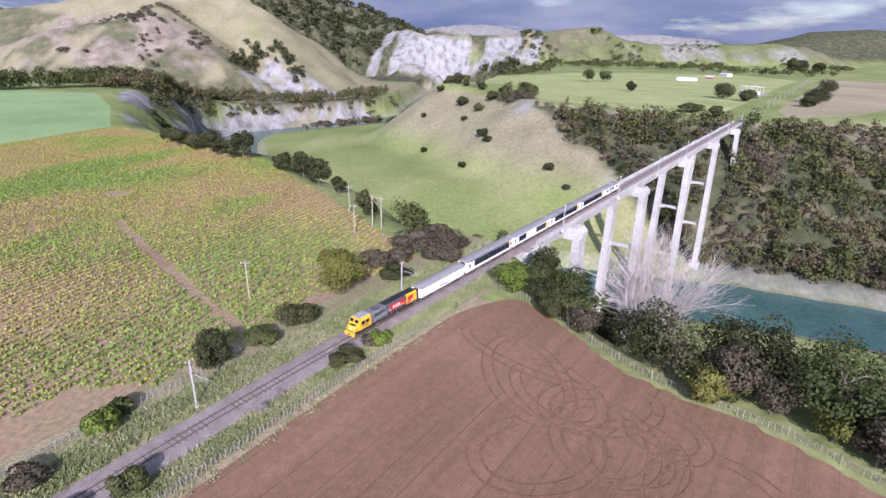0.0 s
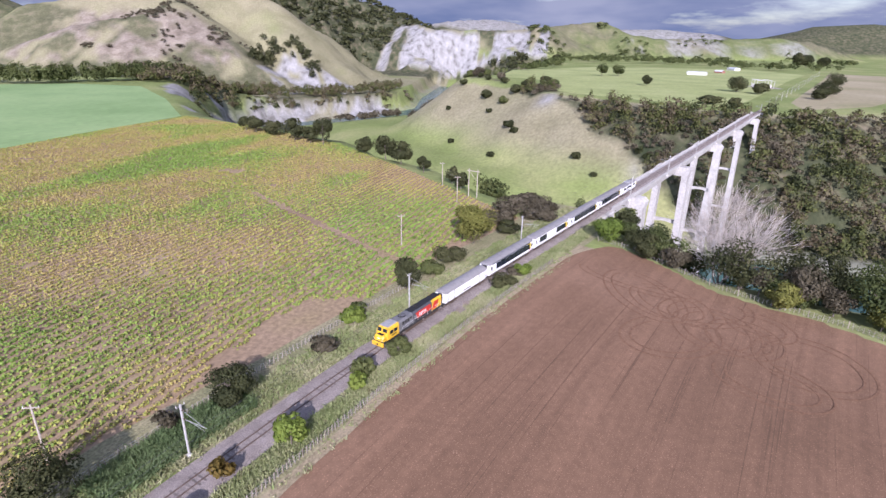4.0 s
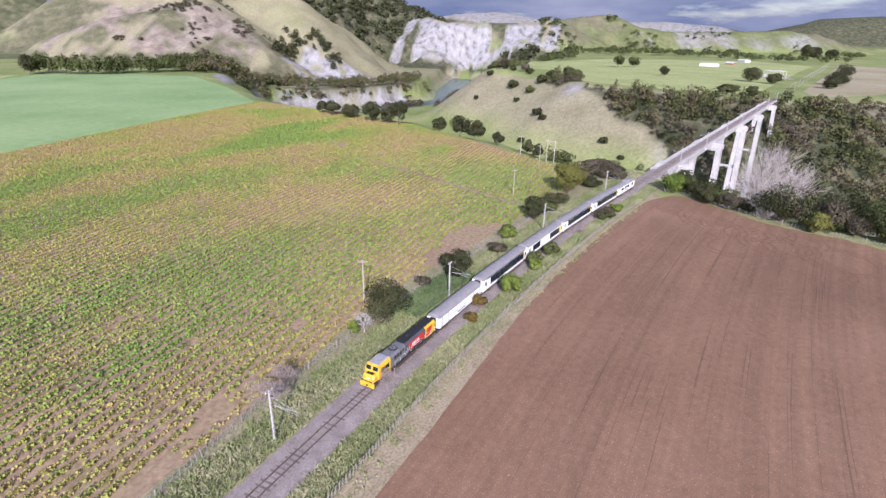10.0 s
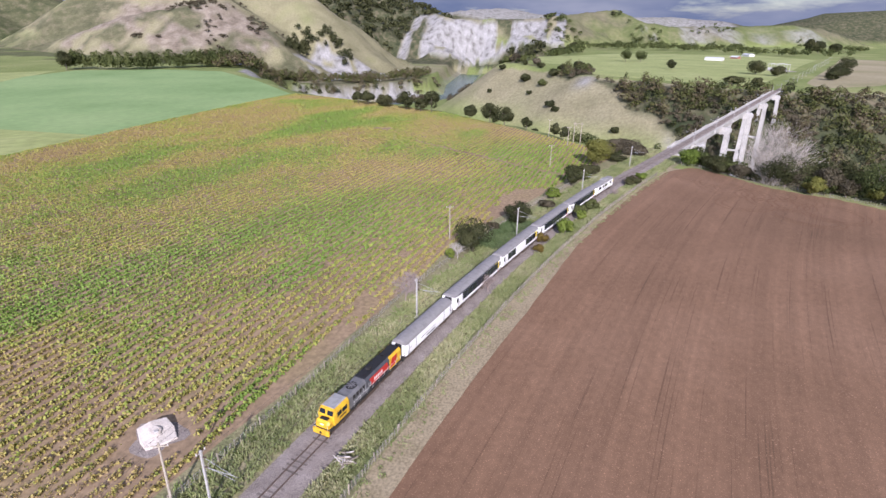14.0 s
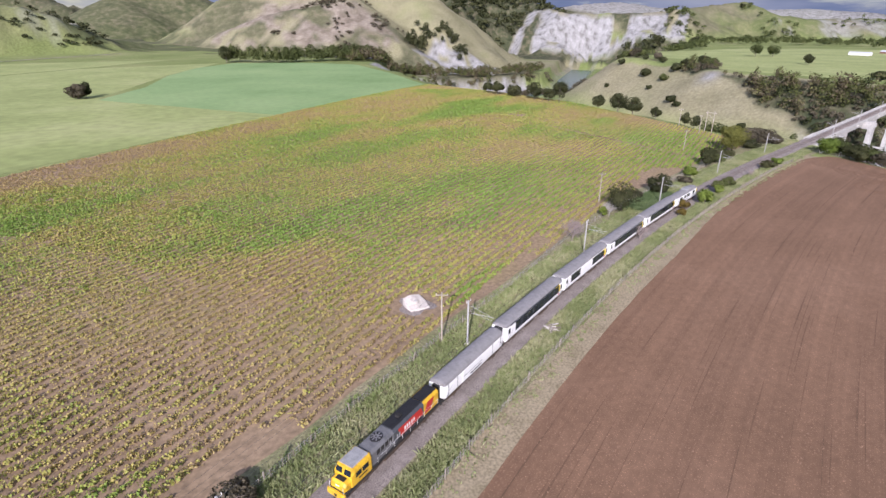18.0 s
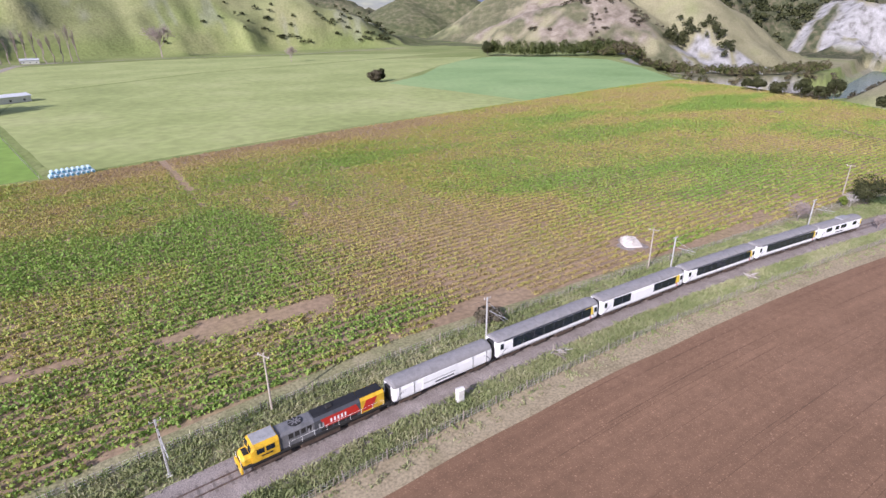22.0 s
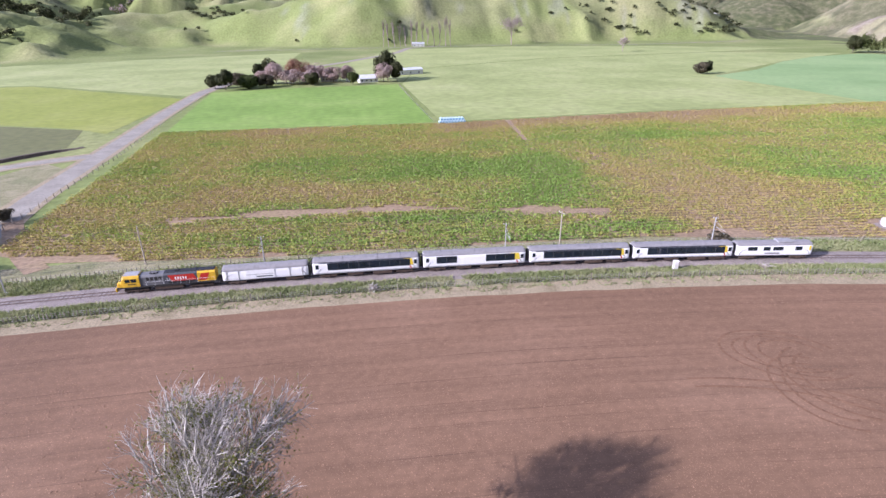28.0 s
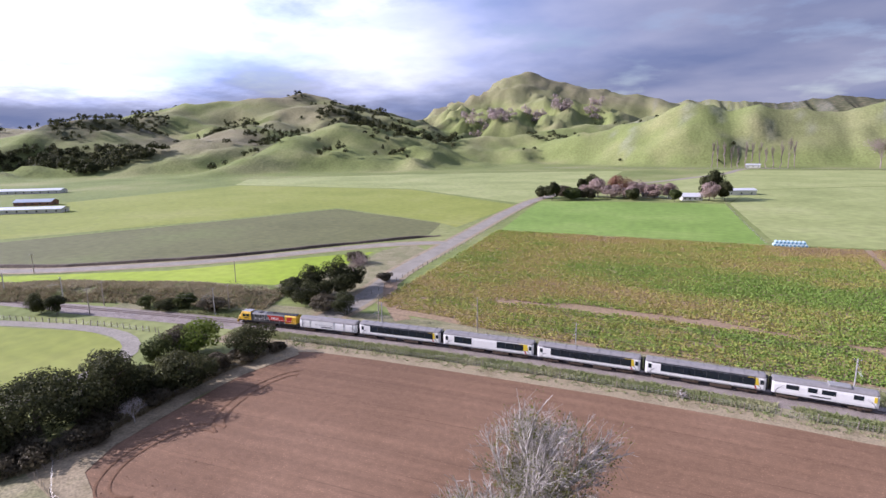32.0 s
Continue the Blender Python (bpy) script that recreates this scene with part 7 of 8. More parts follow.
M["fresh_pad"] = mat("fresh_paddock", [(0.3, (0.22, 0.32, 0.02)), (0.5, (0.27, 0.37, 0.028)), (0.72, (0.32, 0.40, 0.05))], scale=0.015, fine=0.25, fine_amt=0.12)
M["lime_pad"] = mat("lime_paddock", [(0.3, (0.19, 0.23, 0.038)), (0.5, (0.235, 0.27, 0.05)), (0.72, (0.28, 0.295, 0.08))], scale=0.015, fine=0.25, fine_amt=0.12)
M["teal_pad"] = mat("young_grass", [(0.3, (0.165, 0.265, 0.095)), (0.5, (0.215, 0.32, 0.128)), (0.72, (0.265, 0.36, 0.155))], scale=0.012, fine=0.25, fine_amt=0.08)
M["pale_pad"] = mat("pale_pasture", [(0.3, (0.225, 0.265, 0.092)), (0.5, (0.285, 0.325, 0.12)), (0.72, (0.36, 0.378, 0.168))], scale=0.016, fine=0.2, fine_amt=0.14)
M["straw_pad"] = mat("straw_stubble", [(0.3, (0.21, 0.205, 0.09)), (0.48, (0.29, 0.255, 0.15)), (0.7, (0.36, 0.31, 0.20))], scale=0.009, fine=0.2, fine_amt=0.12)
M["olive_pad"] = mat("olive_stubble", [(0.3, (0.108, 0.116, 0.042)), (0.5, (0.136, 0.142, 0.055)), (0.72, (0.15, 0.176, 0.058))], scale=0.02, fine=0.3, fine_amt=0.15)
sheet("paddock_1", [(-76, 229), (-82, 300), (-85, 356), (-40, 366), (33, 372), (35, 300), (37, 227)], 0.05, M["green_pad"], "lush green paddock below the homestead", "paddock", 0.5)
sheet("paddock_2", [(40, 227), (38, 300), (36, 374), (60, 480), (200, 560), (420, 600), (548, 545), (410, 470), (272, 372), (273, 234), (150, 235)], 0.05, M["pale_pad"], "pale green grazed pasture", "paddock", 0.8)
sheet("paddock_3", [(269, 235.5), (268.5, 310), (268, 367), (330, 402), (403, 463), (480, 510), (556, 532), (600, 470), (604, 398), (520, 306), (440, 233), (375, 236)], 0.07, M["teal_pad"], "smooth blue-green young grass paddock", "paddock", 0.5)
sheet("paddock_4", [(-285, 124), (-230, 220), (-202, 276), (-113, 240), (-104, 205), (-128, 172), (-156, 138), (-204, 104), (-240, 90)], 0.05, M["olive_pad"], "dull olive stubble field", "paddock", 0.6)
sheet("paddock_5", [(-222, 68), (-189, 77), (-172, 90), (-146, 100), (-113, 107), (-109, 122), (-107, 146), (-109, 162), (-137, 135), (-161, 110), (-210, 84)], 0.05, M["fresh_pad"], "bright lime-green strip of grass", "paddock", 0.6)
sheet("paddock_6", [(-260, 24), (-160, 50), (-126, 58), (-110, 55), (-104, 42), (-112, 20), (-160, -20), (-260, -60)], 0.05, M["lime_pad"], "olive-green grazed paddock", "paddock", 0.5)
sheet("paddock_7", [(-440, 190), (-300, 120), (-240, 215), (-205, 282), (-118, 244), (-100, 230), (-96, 330), (-220, 420), (-420, 420)], 0.045, M["lime_pad"], "fresh green paddock beyond the road", "paddock", 0.8)
sheet("rough_grass", [(-113, 106), (-98, 101), (-84, 92), (-80, 110), (-88, 140), (-90, 172), (-101, 182), (-107, 166), (-105, 146), (-107, 122)], 0.055, M["verge"], "rough weedy grass between road and bright paddock", "verge", 1.4)
sheet("paddock_8", [(-430, 425), (-220, 425), (-96, 340), (-92, 400), (-60, 560), (-60, 740), (-300, 640), (-480, 500)], 0.045, M["pale_pad"], "wide pale green pasture", "paddock", 0.8)
sheet("paddock_9", [(-60, 400), (36, 380), (60, 484), (200, 566), (420, 606), (560, 640), (420, 740), (240, 790), (60, 770), (0, 560)], 0.04, M["pale_pad"], "pale green pasture at the foot of the hills", "paddock", 0.8)
sheet("paddock_10", [(664, -66), (634, -122), (700, -155), (860, -225), (1060, -310), (1300, -420), (1500, -380), (1400, -60), (1150, 100), (960, 100), (810, 56), (716, 2)], 0.06, M["pale_pad"], "bright green pasture on the far terrace", "paddock", 0.8)
sheet("paddock_11", [(640, -180), (700, -190), (860, -262), (1100, -370), (1400, -500), (1300, -620), (900, -480), (760, -300), (690, -250)], 0.06, M["straw_pad"], "pale straw-brown pasture on the far terrace", "paddock", 0.8)
M["earth"] = mat("dark_earth_bank", [(0.3, (0.075, 0.058, 0.045)), (0.7, (0.15, 0.115, 0.085))], scale=0.2, fine=2, fine_amt=0.3, bump=0.1)


def crest(h, n):
    """Heights of a bank's top, one for each of its n sections."""
    return [h * (0.8 + 0.4 * float(vnoise(i * 0.4, 3, 7))) * min(1.0, i / 3, (n - 1 - i) / 3) for i in range(n)]


def bank_tufts(name, label, material, pts, w, h, count, tall, seed):
    """Tufts of grass all over a bank (or a flat strip, where h is 0)."""
    r = np.random.default_rng(seed)
    spots = np.array(line_of(pts, 4))
    n = len(spots)
    u, o = (n - 1) * r.random(count), w * (r.random(count) - 0.5)
    x, y, a, hh = [np.interp(u, np.arange(n), c) for c in (spots[:, 0], spots[:, 1], spots[:, 2], crest(h, n))]
    z = hh * np.clip((w / 2 - np.abs(o)) / (0.3 * w), 0, 1)
    x, y = x - np.sin(a) * o, y + np.cos(a) * o
    keep = fbm(x, y, 6, 3, seed) > -0.35
    blades(name, label, material, x[keep], y[keep], z[keep] + 0.02, tall, r)


def bank(pts, w, h, label, material):
    g = Geo()
    spots = line_of(pts, 4)
    for i, (x, y, a) in enumerate(spots):
        c, s = math.cos(a), math.sin(a)
        hh = crest(h, len(spots))[i]
        for o, z in ((-w / 2, 0), (-w / 5, hh), (w / 5, hh), (w / 2, 0)):
            g.v.append((x - s * o, y + c * o, z))
        if i:
            k = len(g.v) - 8
            g.f += [(k + j, k + j + 4, k + j + 5, k + j + 1) for j in range(3)]
    return solid("bank", g, material, label, "bank", kind="structure")


bank([(-98, 205), (-112, 190), (-132, 168), (-160, 134), (-205, 101), (-246, 86), (-330, 60)], 3.2, 0.9, "low dark earth bank beside the road", M["earth"])
CUTTING = [(-222, 55), (-180, 73), (-160, 81), (-135, 88), (-110, 93), (-98, 96)]
bank(CUTTING, 19.0, 2.2, "rough dry-grass cutting bank above the railway", M["verge"])
M["straw"] = leafy("straw_blades", [(0.20, 0.17, 0.09), (0.33, 0.28, 0.17), (0.46, 0.40, 0.27)], spread=0.5, patch=0.12)
bank_tufts("bank_grass", "dry rough grass on the railway cutting", M["straw"], CUTTING, 19.0, 2.2, 9000, 0.75, 37)
bank_tufts("bank_weeds", "green weeds among the dry grass of the cutting", M["tussock"], CUTTING, 19.0, 2.2, 2500, 0.6, 38)
HEDGE_FOOT = [(-77.5, 66), (-80.5, 52), (-81, 40), (-80.5, 30), (-80, 20), (-82, 14)]
bank_tufts("hedge_grass", "long bleached grass along a hedge and fence", M["straw"], HEDGE_FOOT, 4.0, 0, 2600, 0.8, 39)

M["roof_w"] = paint("pale_iron_roof", (0.62, 0.64, 0.66), 0.4, wear=0.08)
M["roof_b"] = paint("blue_grey_roof", (0.34, 0.40, 0.47), 0.45, wear=0.1)
M["wall_w"] = paint("white_weatherboard", (0.70, 0.69, 0.66), 0.7, wear=0.08)
M["wall_r"] = paint("brick_red_wall", (0.30, 0.15, 0.11), 0.8, wear=0.12)
M["dark_open"] = paint("dark_opening", (0.03, 0.03, 0.032), 0.6)


def building(name, x, y, rot, L, W, H, rise, roof, wall, label, category, windows=4):
    z = float(height(x, y))
    t = thing(name, label, category, "farm buildings", pose(x, y, z, 0, 0, rot))
    part("wall", Geo().loft([[(-L / 2, -W / 2, -0.3), (-L / 2, W / 2, -0.3), (-L / 2, W / 2, H), (-L / 2, 0, H + rise * 0.96), (-L / 2, -W / 2, H)], [(L / 2, -W / 2, -0.3), (L / 2, W / 2, -0.3), (L / 2, W / 2, H), (L / 2, 0, H + rise * 0.96), (L / 2, -W / 2, H)]]), wall, t)
    e = 0.5
    for sd in (-1, 1):
        part("roof", Geo().loft([[(xx, sd * (W / 2 + e), H - 0.15), (xx, 0, H + rise), (xx, 0, H + rise + 0.12), (xx, sd * (W / 2 + e), H)] for xx in (-L / 2 - e, L / 2 + e)]), roof, t)
    for k in range(windows):
        xx = -L / 2 + (k + 0.5) * L / windows
        w = part("window", Geo().box(xx - 0.55, xx + 0.55, -W / 2 - 0.06, -W / 2 + 0.02, 0.9, 2.0), M["dark_open"], t)
        part("frame", Geo().box(xx - 0.65, xx + 0.65, -W / 2 - 0.045, -W / 2 + 0.02, 0.8, 0.9), M["wall_w"], w)
    part("door", Geo().box(L / 2 - 0.02, L / 2 + 0.05, -0.5, 0.5, 0, 2.0), M["dark_open"], t)
    return t


building("house", 13, 391, 12, 13, 8, 2.8, 2.2, M["roof_w"], M["wall_w"], "white farmhouse with a pale iron roof among trees", "house")
building("house", -14, 404, -8, 11, 7, 2.7, 2.0, M["roof_b"], M["wall_w"], "small weatherboard house half hidden by trees", "house")
building("shed", 47, 440, 20, 22, 10, 3.6, 1.2, M["roof_w"], M["wall_w"], "long farm shed with a pale iron roof", "shed", 3)
building("shed", 1, 399, 80, 7, 5, 2.6, 1.0, M["roof_b"], M["wall_w"], "small blue-grey garden shed", "shed", 2)
building("hut", 104, 842, 0, 18, 9, 4, 1.6, M["roof_w"], M["wall_w"], "white hay barn at the foot of the hills", "barn", 3)
building("shed", -560, 292, 30, 70, 12, 3.0, 1.4, M["roof_w"], M["wall_w"], "long low poultry shed with white roof", "shed", 10)
building("shed", -400, 196, 30, 60, 10, 2.8, 1.2, M["roof_w"], M["wall_w"], "long low poultry shed with white roof", "shed", 10)
building("house", -440, 232, 30, 26, 10, 2.8, 1.8, M["roof_b"], M["wall_r"], "brick farmhouse with a grey roof", "house", 5)
building("house", 1180, -210, 60, 30, 12, 3.4, 2.0, M["roof_w"], M["wall_w"], "long white farm building on the far terrace", "house", 6)
building("house", 1280, -270, 40, 16, 10, 3, 2.2, M["roof_w"], M["wall_r"], "distant farmhouse on the far terrace", "house", 3)
building("shed", 1420, -330, 20, 26, 12, 4, 2, M["roof_w"], M["wall_w"], "distant pale shed on the far terrace", "shed", 3)
building("house", 1100, 400, 30, 18, 9, 3, 2.2, M["roof_w"], M["wall_w"], "white house by the river flat", "house", 3)
building("house", 1292, 414, 30, 20, 9, 3, 2.2, M["roof_w"], M["wall_w"], "distant white house at the valley bend", "house", 3)

# substation on the far terrace
t = thing("substation", "cluster of pale steel substation gantries", "substation", at=pose(905, -232, float(height(905, -232))))
for k in range(6):
    xx, yy = (k % 3) * 11 - 11, (k // 3) * 12 - 6
    part("gantry", Geo().tube([(xx, yy, 0), (xx, yy, 9)], [0.25, 0.2], 6).tube([(xx, yy + 7, 0), (xx, yy + 7, 9)], [0.25, 0.2], 6).tube([(xx, yy, 8.6), (xx, yy + 7, 8.6)], [0.25, 0.25], 6), M["steel"], t)
    part("transformer", Geo().box(xx + 2, xx + 5, yy + 2, yy + 5, 0, 3.2, 0.2), M["white_conc"], t)
part("yard", Geo().box(-20, 20, -14, 16, -0.3, 0.15), M["road"], t)

# homestead trees
for x, y, rad, h, k in [(-66, 372, 7.0, 8.5, "leaf_mid"), (2.3, 378, 4.2, 8.1, "leaf_mid"), (-79, 366, 5.3, 13, "leaf_dark"), (-88, 377, 5.0, 8.8, "leaf_dark"), (-25, 380, 4.8, 8.3, "leaf_dark"), (22.8, 406, 4.6, 16, "leaf_dark"), (28, 399, 6.0, 20, "leaf_dark"), (34, 391, 4.6, 13, "leaf_dark"), (-60, 440, 5.6, 14, "leaf_dark"), (-67, 428, 4.0, 11, "leaf_dark"), (-72, 380, 6, 9, "leaf_brown"), (-55, 376, 6, 8, "leaf_brown")]:
    shrub(x, y, rad, h, M[k], "dark garden tree round the homestead", "tree", "tree", leaf=0.7)
for x, y, rad, h, k in [(-50, 392, 7.2, 13.5, "leaf_pink"), (-40, 388, 7.6, 10.5, "leaf_pink"), (-23, 400, 7.5, 13, "leaf_pink"), (-11, 394, 7.0, 11, "leaf_pink"), (-1.5, 396, 5.2, 10.5, "leaf_pink"), (24, 388, 6.9, 13, "leaf_pink"), (-35.6, 404, 9.2, 16, "leaf_red"), (-28, 388, 6.5, 9, "leaf_pink"), (-58, 396, 6, 9, "leaf_pink")]:
    shrub(x, y, rad, h, M[k], "leafless pinkish winter tree round the homestead", "tree", "winter_tree", leaf=0.55, density=0.75)
shrub(2400, -98, 9, 17, M["leaf_dark"], "lone dark tree on a hill crest", "tree", "tree", leaf=1.6)
for x, y, h in ((1730, -560, 34), (1760, -590, 30), (1840, -660, 24)):
    shrub(x, y, 15, h, M["leaf_dark"], "tall dark conifer clump on the far terrace", "tree", "tree", leaf=1.8)
# lone trees in the paddocks
for x, y, rad, h, k in [(266, 381, 5.4, 8.3, "leaf_brown"), (273, 383, 3.4, 9, "leaf_dark"), (553, 540, 7.3, 18, "leaf_dark"), (813, -175, 9.5, 16, "leaf_dark"), (790, -192, 8.5, 11, "leaf_dark"), (862, -88, 5.8, 12, "leaf_dark"), (1060, -71, 9, 17, "leaf_mid"), (1045, -46, 8, 18, "leaf_mid"), (930, -318, 11, 18, "leaf_dark"), (800, -258, 11, 15, "leaf_dark"), (748, -232, 8, 10, "leaf_dark"),
                        (626, -124, 5.1, 8.4, "leaf_dark"), (655, -112, 9, 7, "leaf_dark"), (702, 119, 3.4, 5, "leaf_dark"), (644, 70, 3.5, 5, "leaf_dark"), (666, 52, 4.2, 6, "leaf_dark"), (603, -6, 4, 6, "leaf_dark"), (678, 58, 5, 8, "leaf_dark"), (580, -20, 2.9, 4, "leaf_dark"), (745, 59, 6.0, 9, "leaf_dark"), (733, 70, 5, 8, "leaf_mid"),
                        (801, 125, 4, 8, "leaf_dark"), (760, 92, 6, 9, "leaf_dark"), (870, 128, 8, 12, "leaf_mid"), (840, 112, 7, 11, "leaf_brown"), (890, 135, 7, 12, "leaf_dark"), (806, 30, 7, 10, "leaf_dark"), (780, 20, 6, 9, "leaf_mid"), (836, 117, 4, 7, "leaf_brown"), (822, 108, 3.4, 6, "leaf_dark"), (848, 104, 5, 9, "leaf_mid"), (812, 98, 4, 6, "leaf_dark"), (795, 76, 4.5, 7, "leaf_dark"), (828, 84, 5, 8, "leaf_brown"), (770, 50, 5, 8, "leaf_dark"), (728, 84, 3.2, 5, "leaf_dark"), (767, 136, 2.8, 5, "leaf_dark"), (860, 118, 5, 10, "leaf_olive")]:
    shrub(x, y, rad, h, M[k], "lone rounded tree standing in pasture", "tree", "tree", leaf=0.75)
for x, y, rad, h in [(251, 851, 22, 44), (327, 633, 9, 20)]:
    twiggy(x, y, rad, h, M["pink_bark"], "bare winter tree at the foot of the hills", "tree", "bare_tree", forks=6)
for k in range(13):
    x = 52 + k * 8.5
    twiggy(x, 842 + 5 * math.sin(k * 2.1), 3.2, 36 + 6 * math.sin(k * 1.3), M["pink_bark"], "tall slender bare poplar in a row", "tree", "poplar", forks=4, depth=3, thick=0.6, group="row of poplars")
M["tan_bark"] = mat("pale_tan_bark", [(0.3, (0.33, 0.295, 0.255)), (0.7, (0.50, 0.455, 0.41))], scale=0.8, fine=5, fine_amt=0.25)
# the big bare tree below the field
twiggy(277, -30, 16, 46, M["tan_bark"], "large spreading leafless tree with pale grey branches", "tree", "bare_tree", forks=5, depth=5, thick=0.48, stem=0.19, reach=0.68)

# ---- bush and woods ----
def woods(name, label, xs, ys, hs, rads, per, leaf, material, seed, floor=-0.2):
    """Many crowns joined in one mesh."""
    r = np.random.default_rng(seed)
    vs = []
    zs = height(xs, ys)
    n = len(xs)
    k = np.repeat(np.arange(n), per)
    e = unit(r.normal(size=(len(k), 3)))
    e[:, 2] = np.where(e[:, 2] < floor, -e[:, 2], e[:, 2])
    lump = unit(r.normal(size=(n * 5, 3)))
    lk = k * 5 + r.integers(0, 5, len(k))
    p = e * (0.62 + 0.22 * r.random(len(k)))[:, None] + lump[lk] * 0.38
    c = np.stack([xs, ys, zs + hs * 0.55], -1)
    rad = np.stack([rads, rads, hs * 0.5], -1)
    pos = c[k] + p * rad[k]
    nrm = unit(e + 0.3 * p + 0.35 * r.normal(size=e.shape))
    v = leaf_quads(pos, nrm, leaf * (0.5 + rads / rads.mean() * 0.5)[k], r)
    return mesh_stuff(name, v, material, label, "woodland")


def scatter(x0, x1, y0, y1, n, keep, seed):
    r = np.random.default_rng(seed)
    x, y = x0 + (x1 - x0) * r.random(n), y0 + (y1 - y0) * r.random(n)
    z = height(x, y)
    e = 4.0
    sl = np.hypot(height(x + e, y) - z, height(x, y + e) - z) / e
    m = keep(x, y, z, sl, r)
    return x[m], y[m], r


x, y, r = scatter(430, 760, -420, 60, 9000, lambda x, y, z, s, r: (bushiness(x, y, z, s) > 0.5) & (line_dist(x, y, RIVER) > 36) & (poly_dist(x, y, TERRACE_E) < 225) & (np.abs((x - 325.3) * 0.4033 + (y + 11.3) * 0.91507) > 5), 1)
x, y = x[:3900], y[:3900]
brown = (fbm(x, y, 26, 3, 33) > 0.16) & (r.random(len(x)) < 0.8)
bx, by = x[brown], y[brown]
woods("brown_scrub", "brown winter scrub among the native bush", bx, by, 2.5 + 4 * r.random(len(bx)), 1.8 + 2.2 * r.random(len(bx)), 60, 0.8, M["leaf_brown"], 3)
x, y = x[~brown], y[~brown]
woods("native_bush", "dense mixed native bush on the steep gorge side", x, y, 4 + 11 * r.random(len(x)) ** 1.5, 1.9 + 4.2 * r.random(len(x)) ** 1.6, 60, 1.0, M["leaf_bush"], 2)
x, y, r = scatter(230, 430, -420, 40, 4500, lambda x, y, z, s, r: (z < -3) & (z > -76) & (poly_dist(x, y, TERRACE_W) < 95) & (np.abs((x - 325.3) * 0.4033 + (y + 11.3) * 0.91507) > 6) & (np.hypot(x - 277, y + 30) > 6), 3)
x, y = x[:800], y[:800]
woods("gorge_trees", "leafy trees and scrub on the near gorge slope", x, y, 5 + 5 * r.random(len(x)), 2.4 + 2.0 * r.random(len(x)), 170, 0.55, M["leaf_mid"], 4)
x, y, r = scatter(310, 620, 20, 400, 5000, lambda x, y, z, s, r: (poly_dist(x, y, TERRACE_W) > 24) & (poly_dist(x, y, TERRACE_W) < 80) & (z > -72) & (fbm(x, y, 40, 3, 9) > -0.05), 5)
x, y = x[:150], y[:150]
woods("gorge_scrub", "dark scrub below the brink of the gorge", x, y, 3 + 4 * r.random(len(x)), 2.0 + 2.0 * r.random(len(x)), 80, 0.9, M["leaf_dark"], 6)
# shelter belt and woods round the head of the valley
x, y, r = scatter(530, 760, 395, 600, 3000, lambda x, y, z, s, r: (line_dist(x, y, [(568, 545), (580, 500), (640, 460), (690, 436)]) < 13) & (z > -6), 7)
x, y = x[:85], y[:85]
woods("shelter_belt", "dense shelter belt of dark conifers at the paddock edge", x, y, 10 + 9 * r.random(len(x)), 4.5 + 3 * r.random(len(x)), 230, 1.1, M["leaf_mid"], 8, -0.6)
ROWS = [[(612, 396), (655, 412), (700, 440), (770, 490), (850, 520), (930, 500)], [(940, 480), (1030, 440), (1110, 390), (1190, 350), (1260, 345)]]
x, y, r = scatter(640, 1300, 330, 720, 16000, lambda x, y, z, s, r: (z > -66) & ((line_dist(x, y, ROWS[0]) < 40) | ((line_dist(x, y, ROWS[1]) < 52) & (fbm(x, y, 40, 3, 47) > 0.02)) | ((line_dist(x, y, [(900, 640), (985, 600), (1060, 540)]) < 34) & (r.random(len(x)) < 0.6))), 9)
x, y = x[:1150], y[:1150]
woods("valley_woods", "dark trees along the cliff tops of the river valley", x, y, 7 + 11 * r.random(len(x)) ** 1.4, 3.2 + 4.2 * r.random(len(x)) ** 1.4, 70, 1.3, M["leaf_bush"], 10)
x, y, r = scatter(1120, 1290, 440, 660, 1600, lambda x, y, z, s, r: (line_dist(x, y, [(1165, 600), (1235, 618), (1262, 575), (1240, 520), (1225, 505)]) < 17) & (fbm(x, y, 26, 3, 72) > -0.12), 10)
x, y = x[:70], y[:70]
woods("knoll_trees", "dark trees on top of a white cliff", x, y, 12 + 9 * r.random(len(x)), 5 + 4 * r.random(len(x)), 110, 1.7, M["leaf_dark"], 10)
x, y, r = scatter(940, 1230, 600, 900, 5000, lambda x, y, z, s, r: bushiness(x, y, z, s) > 0.5, 12)
x, y = x[:150], y[:150]
woods("gully_scrub", "dark scrub dotted over an eroded hillside gully", x, y, 4 + 5 * r.random(len(x)), 3 + 3 * r.random(len(x)), 50, 1.5, M["leaf_brown"], 12)
x, y, r = scatter(860, 1250, 100, 330, 4000, lambda x, y, z, s, r: (z < -40) & (line_dist(x, y, RIVER) > 40) & (fbm(x, y, 60, 3, 90) > 0.05), 11)
x, y = x[:130], y[:130]
woods("flat_woods", "trees on the river flats", x, y, 6 + 7 * r.random(len(x)), 4 + 4 * r.random(len(x)), 60, 1.6, M["leaf_brown"], 12)
x, y, r = scatter(1750, 2700, -250, 1200, 7000, lambda x, y, z, s, r: (bushiness(x, y, z, s) > 0.45) & (z > -30) & ~((x < 2080) & (y > 70) & (y < 600) & (z < 90) & (z > -72 + 78 * sstep((430 - y) / 300))), 13)
x, y = x[:1500], y[:1500]
woods("hill_forest", "dark forest on distant hills", x, y, 14 + 8 * r.random(len(x)), 11 + 6 * r.random(len(x)), 30, 5.0, M["leaf_dark"], 14)
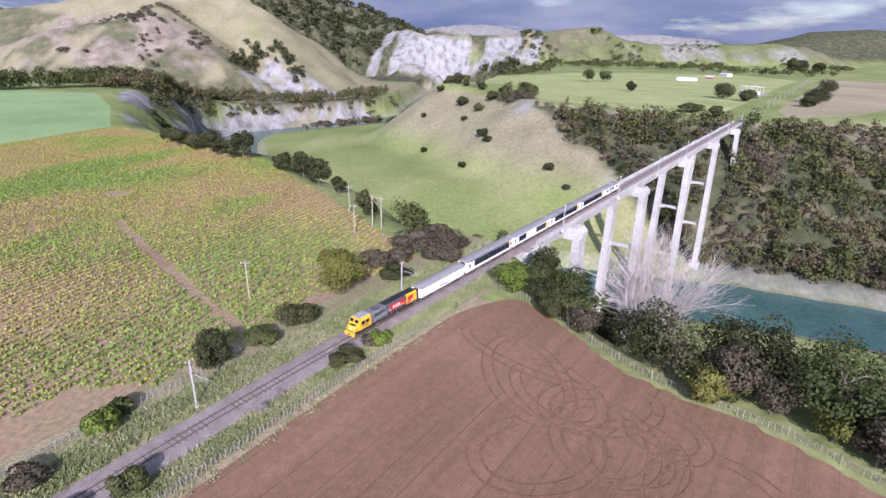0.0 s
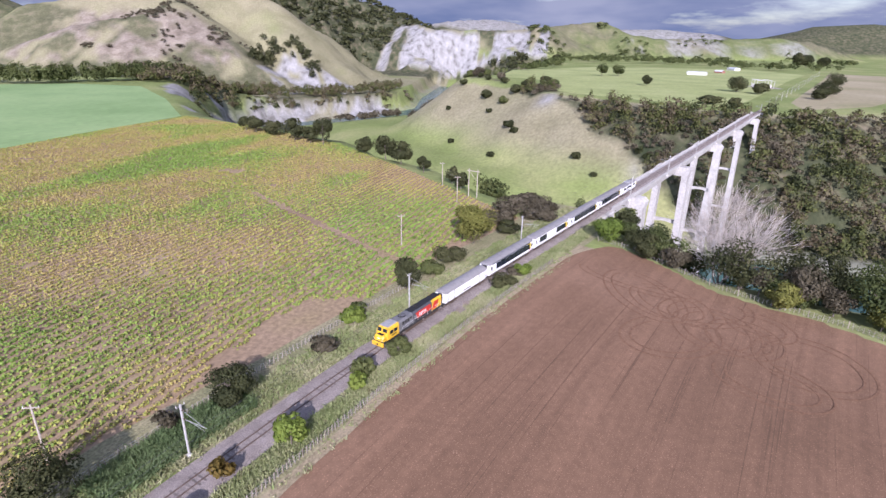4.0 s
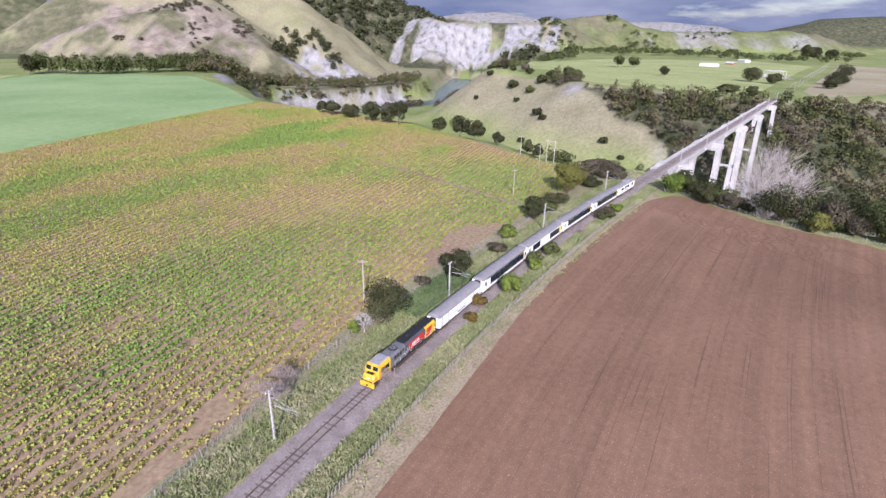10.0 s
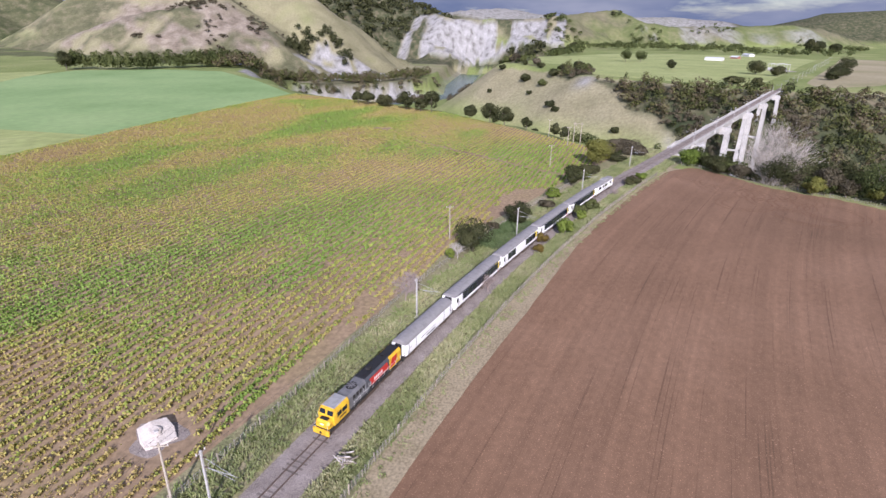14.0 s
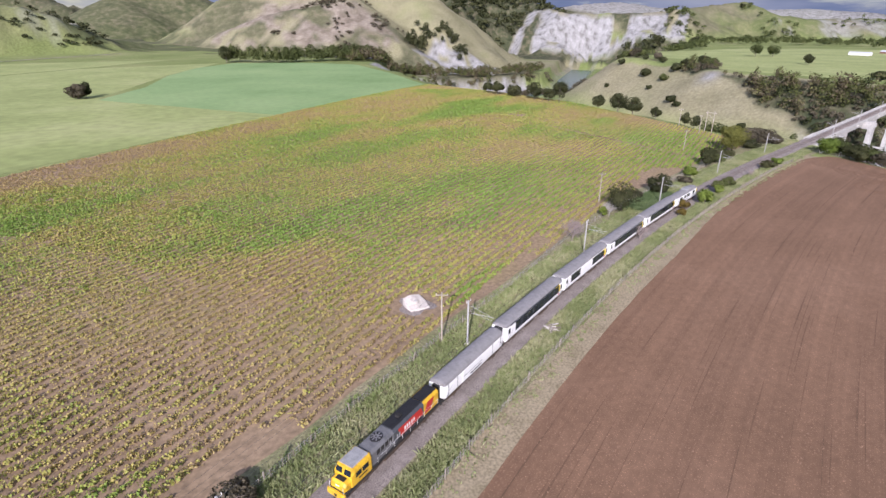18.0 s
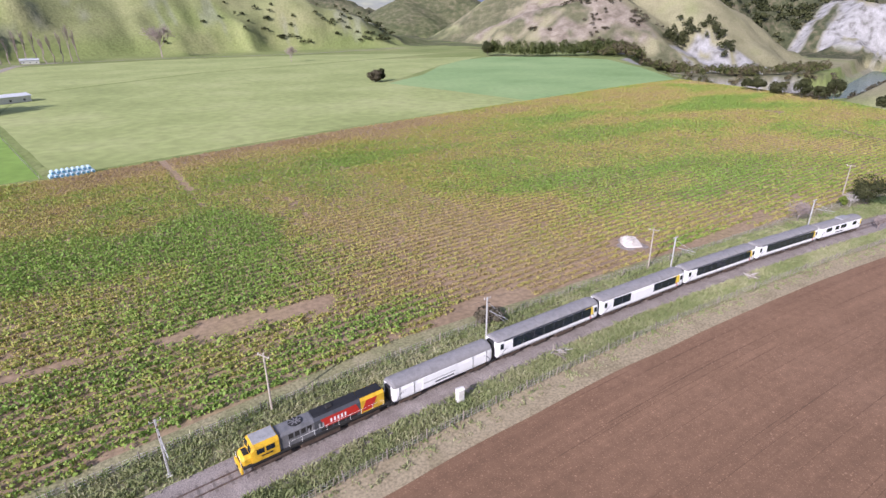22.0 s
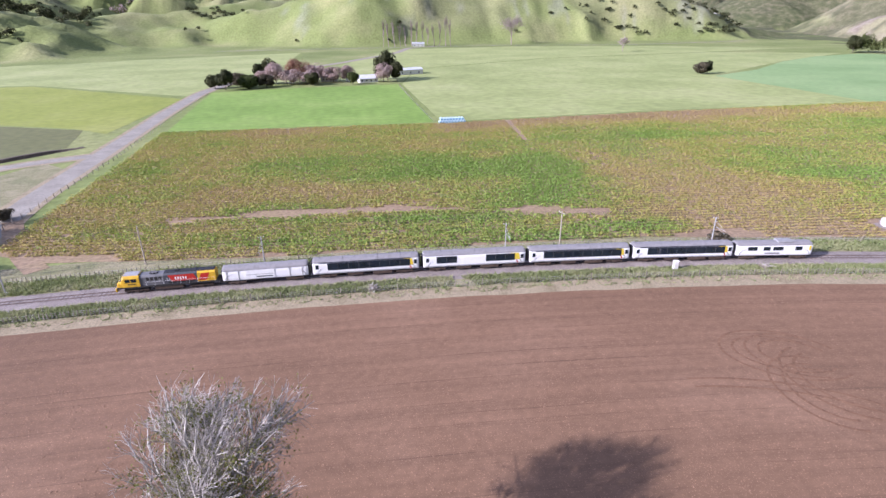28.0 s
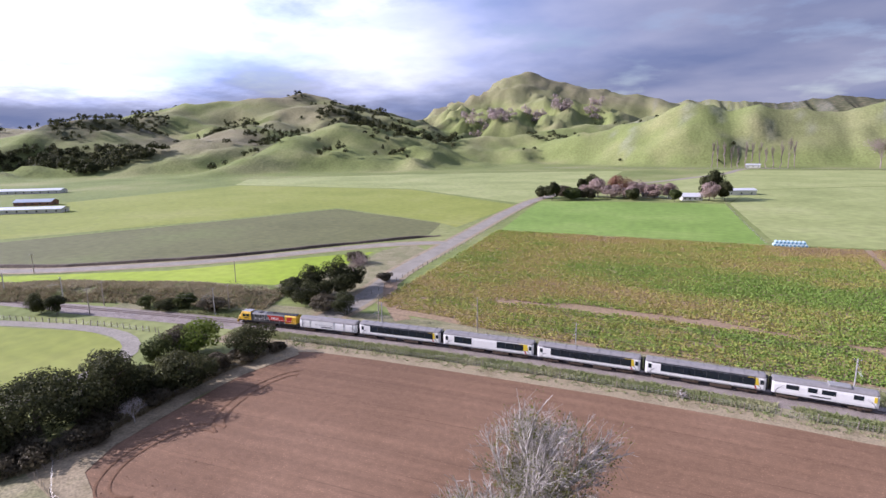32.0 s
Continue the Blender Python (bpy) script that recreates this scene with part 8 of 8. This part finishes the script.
x, y, r = scatter(1000, 2500, -800, 130, 4000, lambda x, y, z, s, r: (fbm(x, y, 220, 3, 95) > 0.12) & (x > 1450) & (z > -10) | ((line_dist(x, y, [(1000, 130), (1300, 60), (1600, 40), (2000, 60)]) < 40) & (z > -30)), 15)
x, y = x[:420], y[:420]
woods("plain_trees", "scattered trees and hedges on the far terrace", x, y, 10 + 9 * r.random(len(x)), 6 + 6 * r.random(len(x)), 40, 2.6, M["leaf_mid"], 16)
x, y, r = scatter(-1300, -380, 480, 1300, 9000, lambda x, y, z, s, r: ((bushiness(x, y, z, s) > 0.4) & (z > 5) & (r.random(len(x)) < 0.5)) | ((z > 4) & (x > -650) & (fbm(x, y, 70, 3, 96) > 0.36)), 17)
x, y = x[:1000], y[:1000]
woods("hill_scrub", "dark clumps of trees in the folds of the hills", x, y, 6 + 6 * r.random(len(x)), 3.2 + 3.6 * r.random(len(x)) ** 1.5, 45, 1.7, M["leaf_dark"], 18)
x, y, r = scatter(-760, -360, 680, 1200, 4000, lambda x, y, z, s, r: (line_dist(x, y, [(-680, 1010), (-620, 1000), (-540, 950), (-470, 925), (-430, 960)]) < 46) & (fbm(x, y, 60, 3, 44) > -0.1), 23)
x, y = x[:150], y[:150]
woods("hill_scrub", "dark belt of trees along a fold of the hills", x, y, 8 + 8 * r.random(len(x)), 5 + 5 * r.random(len(x)), 70, 2.0, M["leaf_dark"], 24)
x, y, r = scatter(-380, 900, 840, 1200, 3000, lambda x, y, z, s, r: (z > 8) & ((fbm(x, y, 90, 3, 97) > 0.40) | ((x > 430) & (x < 640) & (fbm(x, y, 50, 3, 98) > 0.0))), 19)
x, y = x[:170], y[:170]
woods("hill_scrub", "dark clumps of scrub on the green hills", x, y, 4 + 5 * r.random(len(x)), 4 + 3 * r.random(len(x)), 45, 1.6, M["leaf_dark"], 20)
M["leaf_winter"] = leafy("pale_winter_twigs", [(0.33, 0.265, 0.245), (0.43, 0.35, 0.33), (0.52, 0.44, 0.42)])
WINTER = [(-566, 1561), (-500, 1580), (-470, 1570), (-403, 1671), (-330, 1720), (-232, 1775)]
x, y, r = scatter(-640, -180, 1500, 1840, 2500, lambda x, y, z, s, r: np.min([np.hypot(x - a, y - b) for a, b in WINTER], axis=0) < 34, 21)
x, y = x[:120], y[:120]
woods("winter_wood", "pinkish leafless winter woods below a hill", x, y, 18 + 12 * r.random(len(x)), 9 + 5 * r.random(len(x)), 60, 2.6, M["leaf_winter"], 22)
x, y, r = scatter(-620, 700, 760, 1250, 1500, lambda x, y, z, s, r: (z > 6) & (z < 75) & (fbm(x, y, 180, 3, 46) > -0.02), 25)
x, y = x[:110], y[:110]
woods("hill_trees", "small dark trees dotted over green hill slopes", x, y, 4 + 5 * r.random(len(x)), 2.4 + 2.2 * r.random(len(x)), 60, 1.2, M["leaf_dark"], 26)
x, y, r = scatter(-1080, -740, 470, 660, 3000, lambda x, y, z, s, r: (z > 2) & (z < 34) & (fbm(x, y, 70, 3, 48) > -0.40), 27)
x, y = x[:380], y[:380]
woods("foot_forest", "dark belt of trees along the foot of the hills", x, y, 7 + 8 * r.random(len(x)), 4 + 4 * r.random(len(x)), 60, 1.8, M["leaf_dark"], 28)
x, y, r = scatter(-760, -380, 660, 900, 900, lambda x, y, z, s, r: (z > 6) & ((line_dist(x, y, [(-720, 770), (-690, 800), (-650, 800)]) < 26) | (line_dist(x, y, [(-540, 860), (-500, 850), (-470, 800)]) < 22) | (r.random(len(x)) < 0.06)), 29)
x, y = x[:110], y[:110]
woods("slope_trees", "single dark conifers and clumps on a green hillside", x, y, 7 + 8 * r.random(len(x)), 2.6 + 2.6 * r.random(len(x)), 70, 1.4, M["leaf_dark"], 30)

motions()
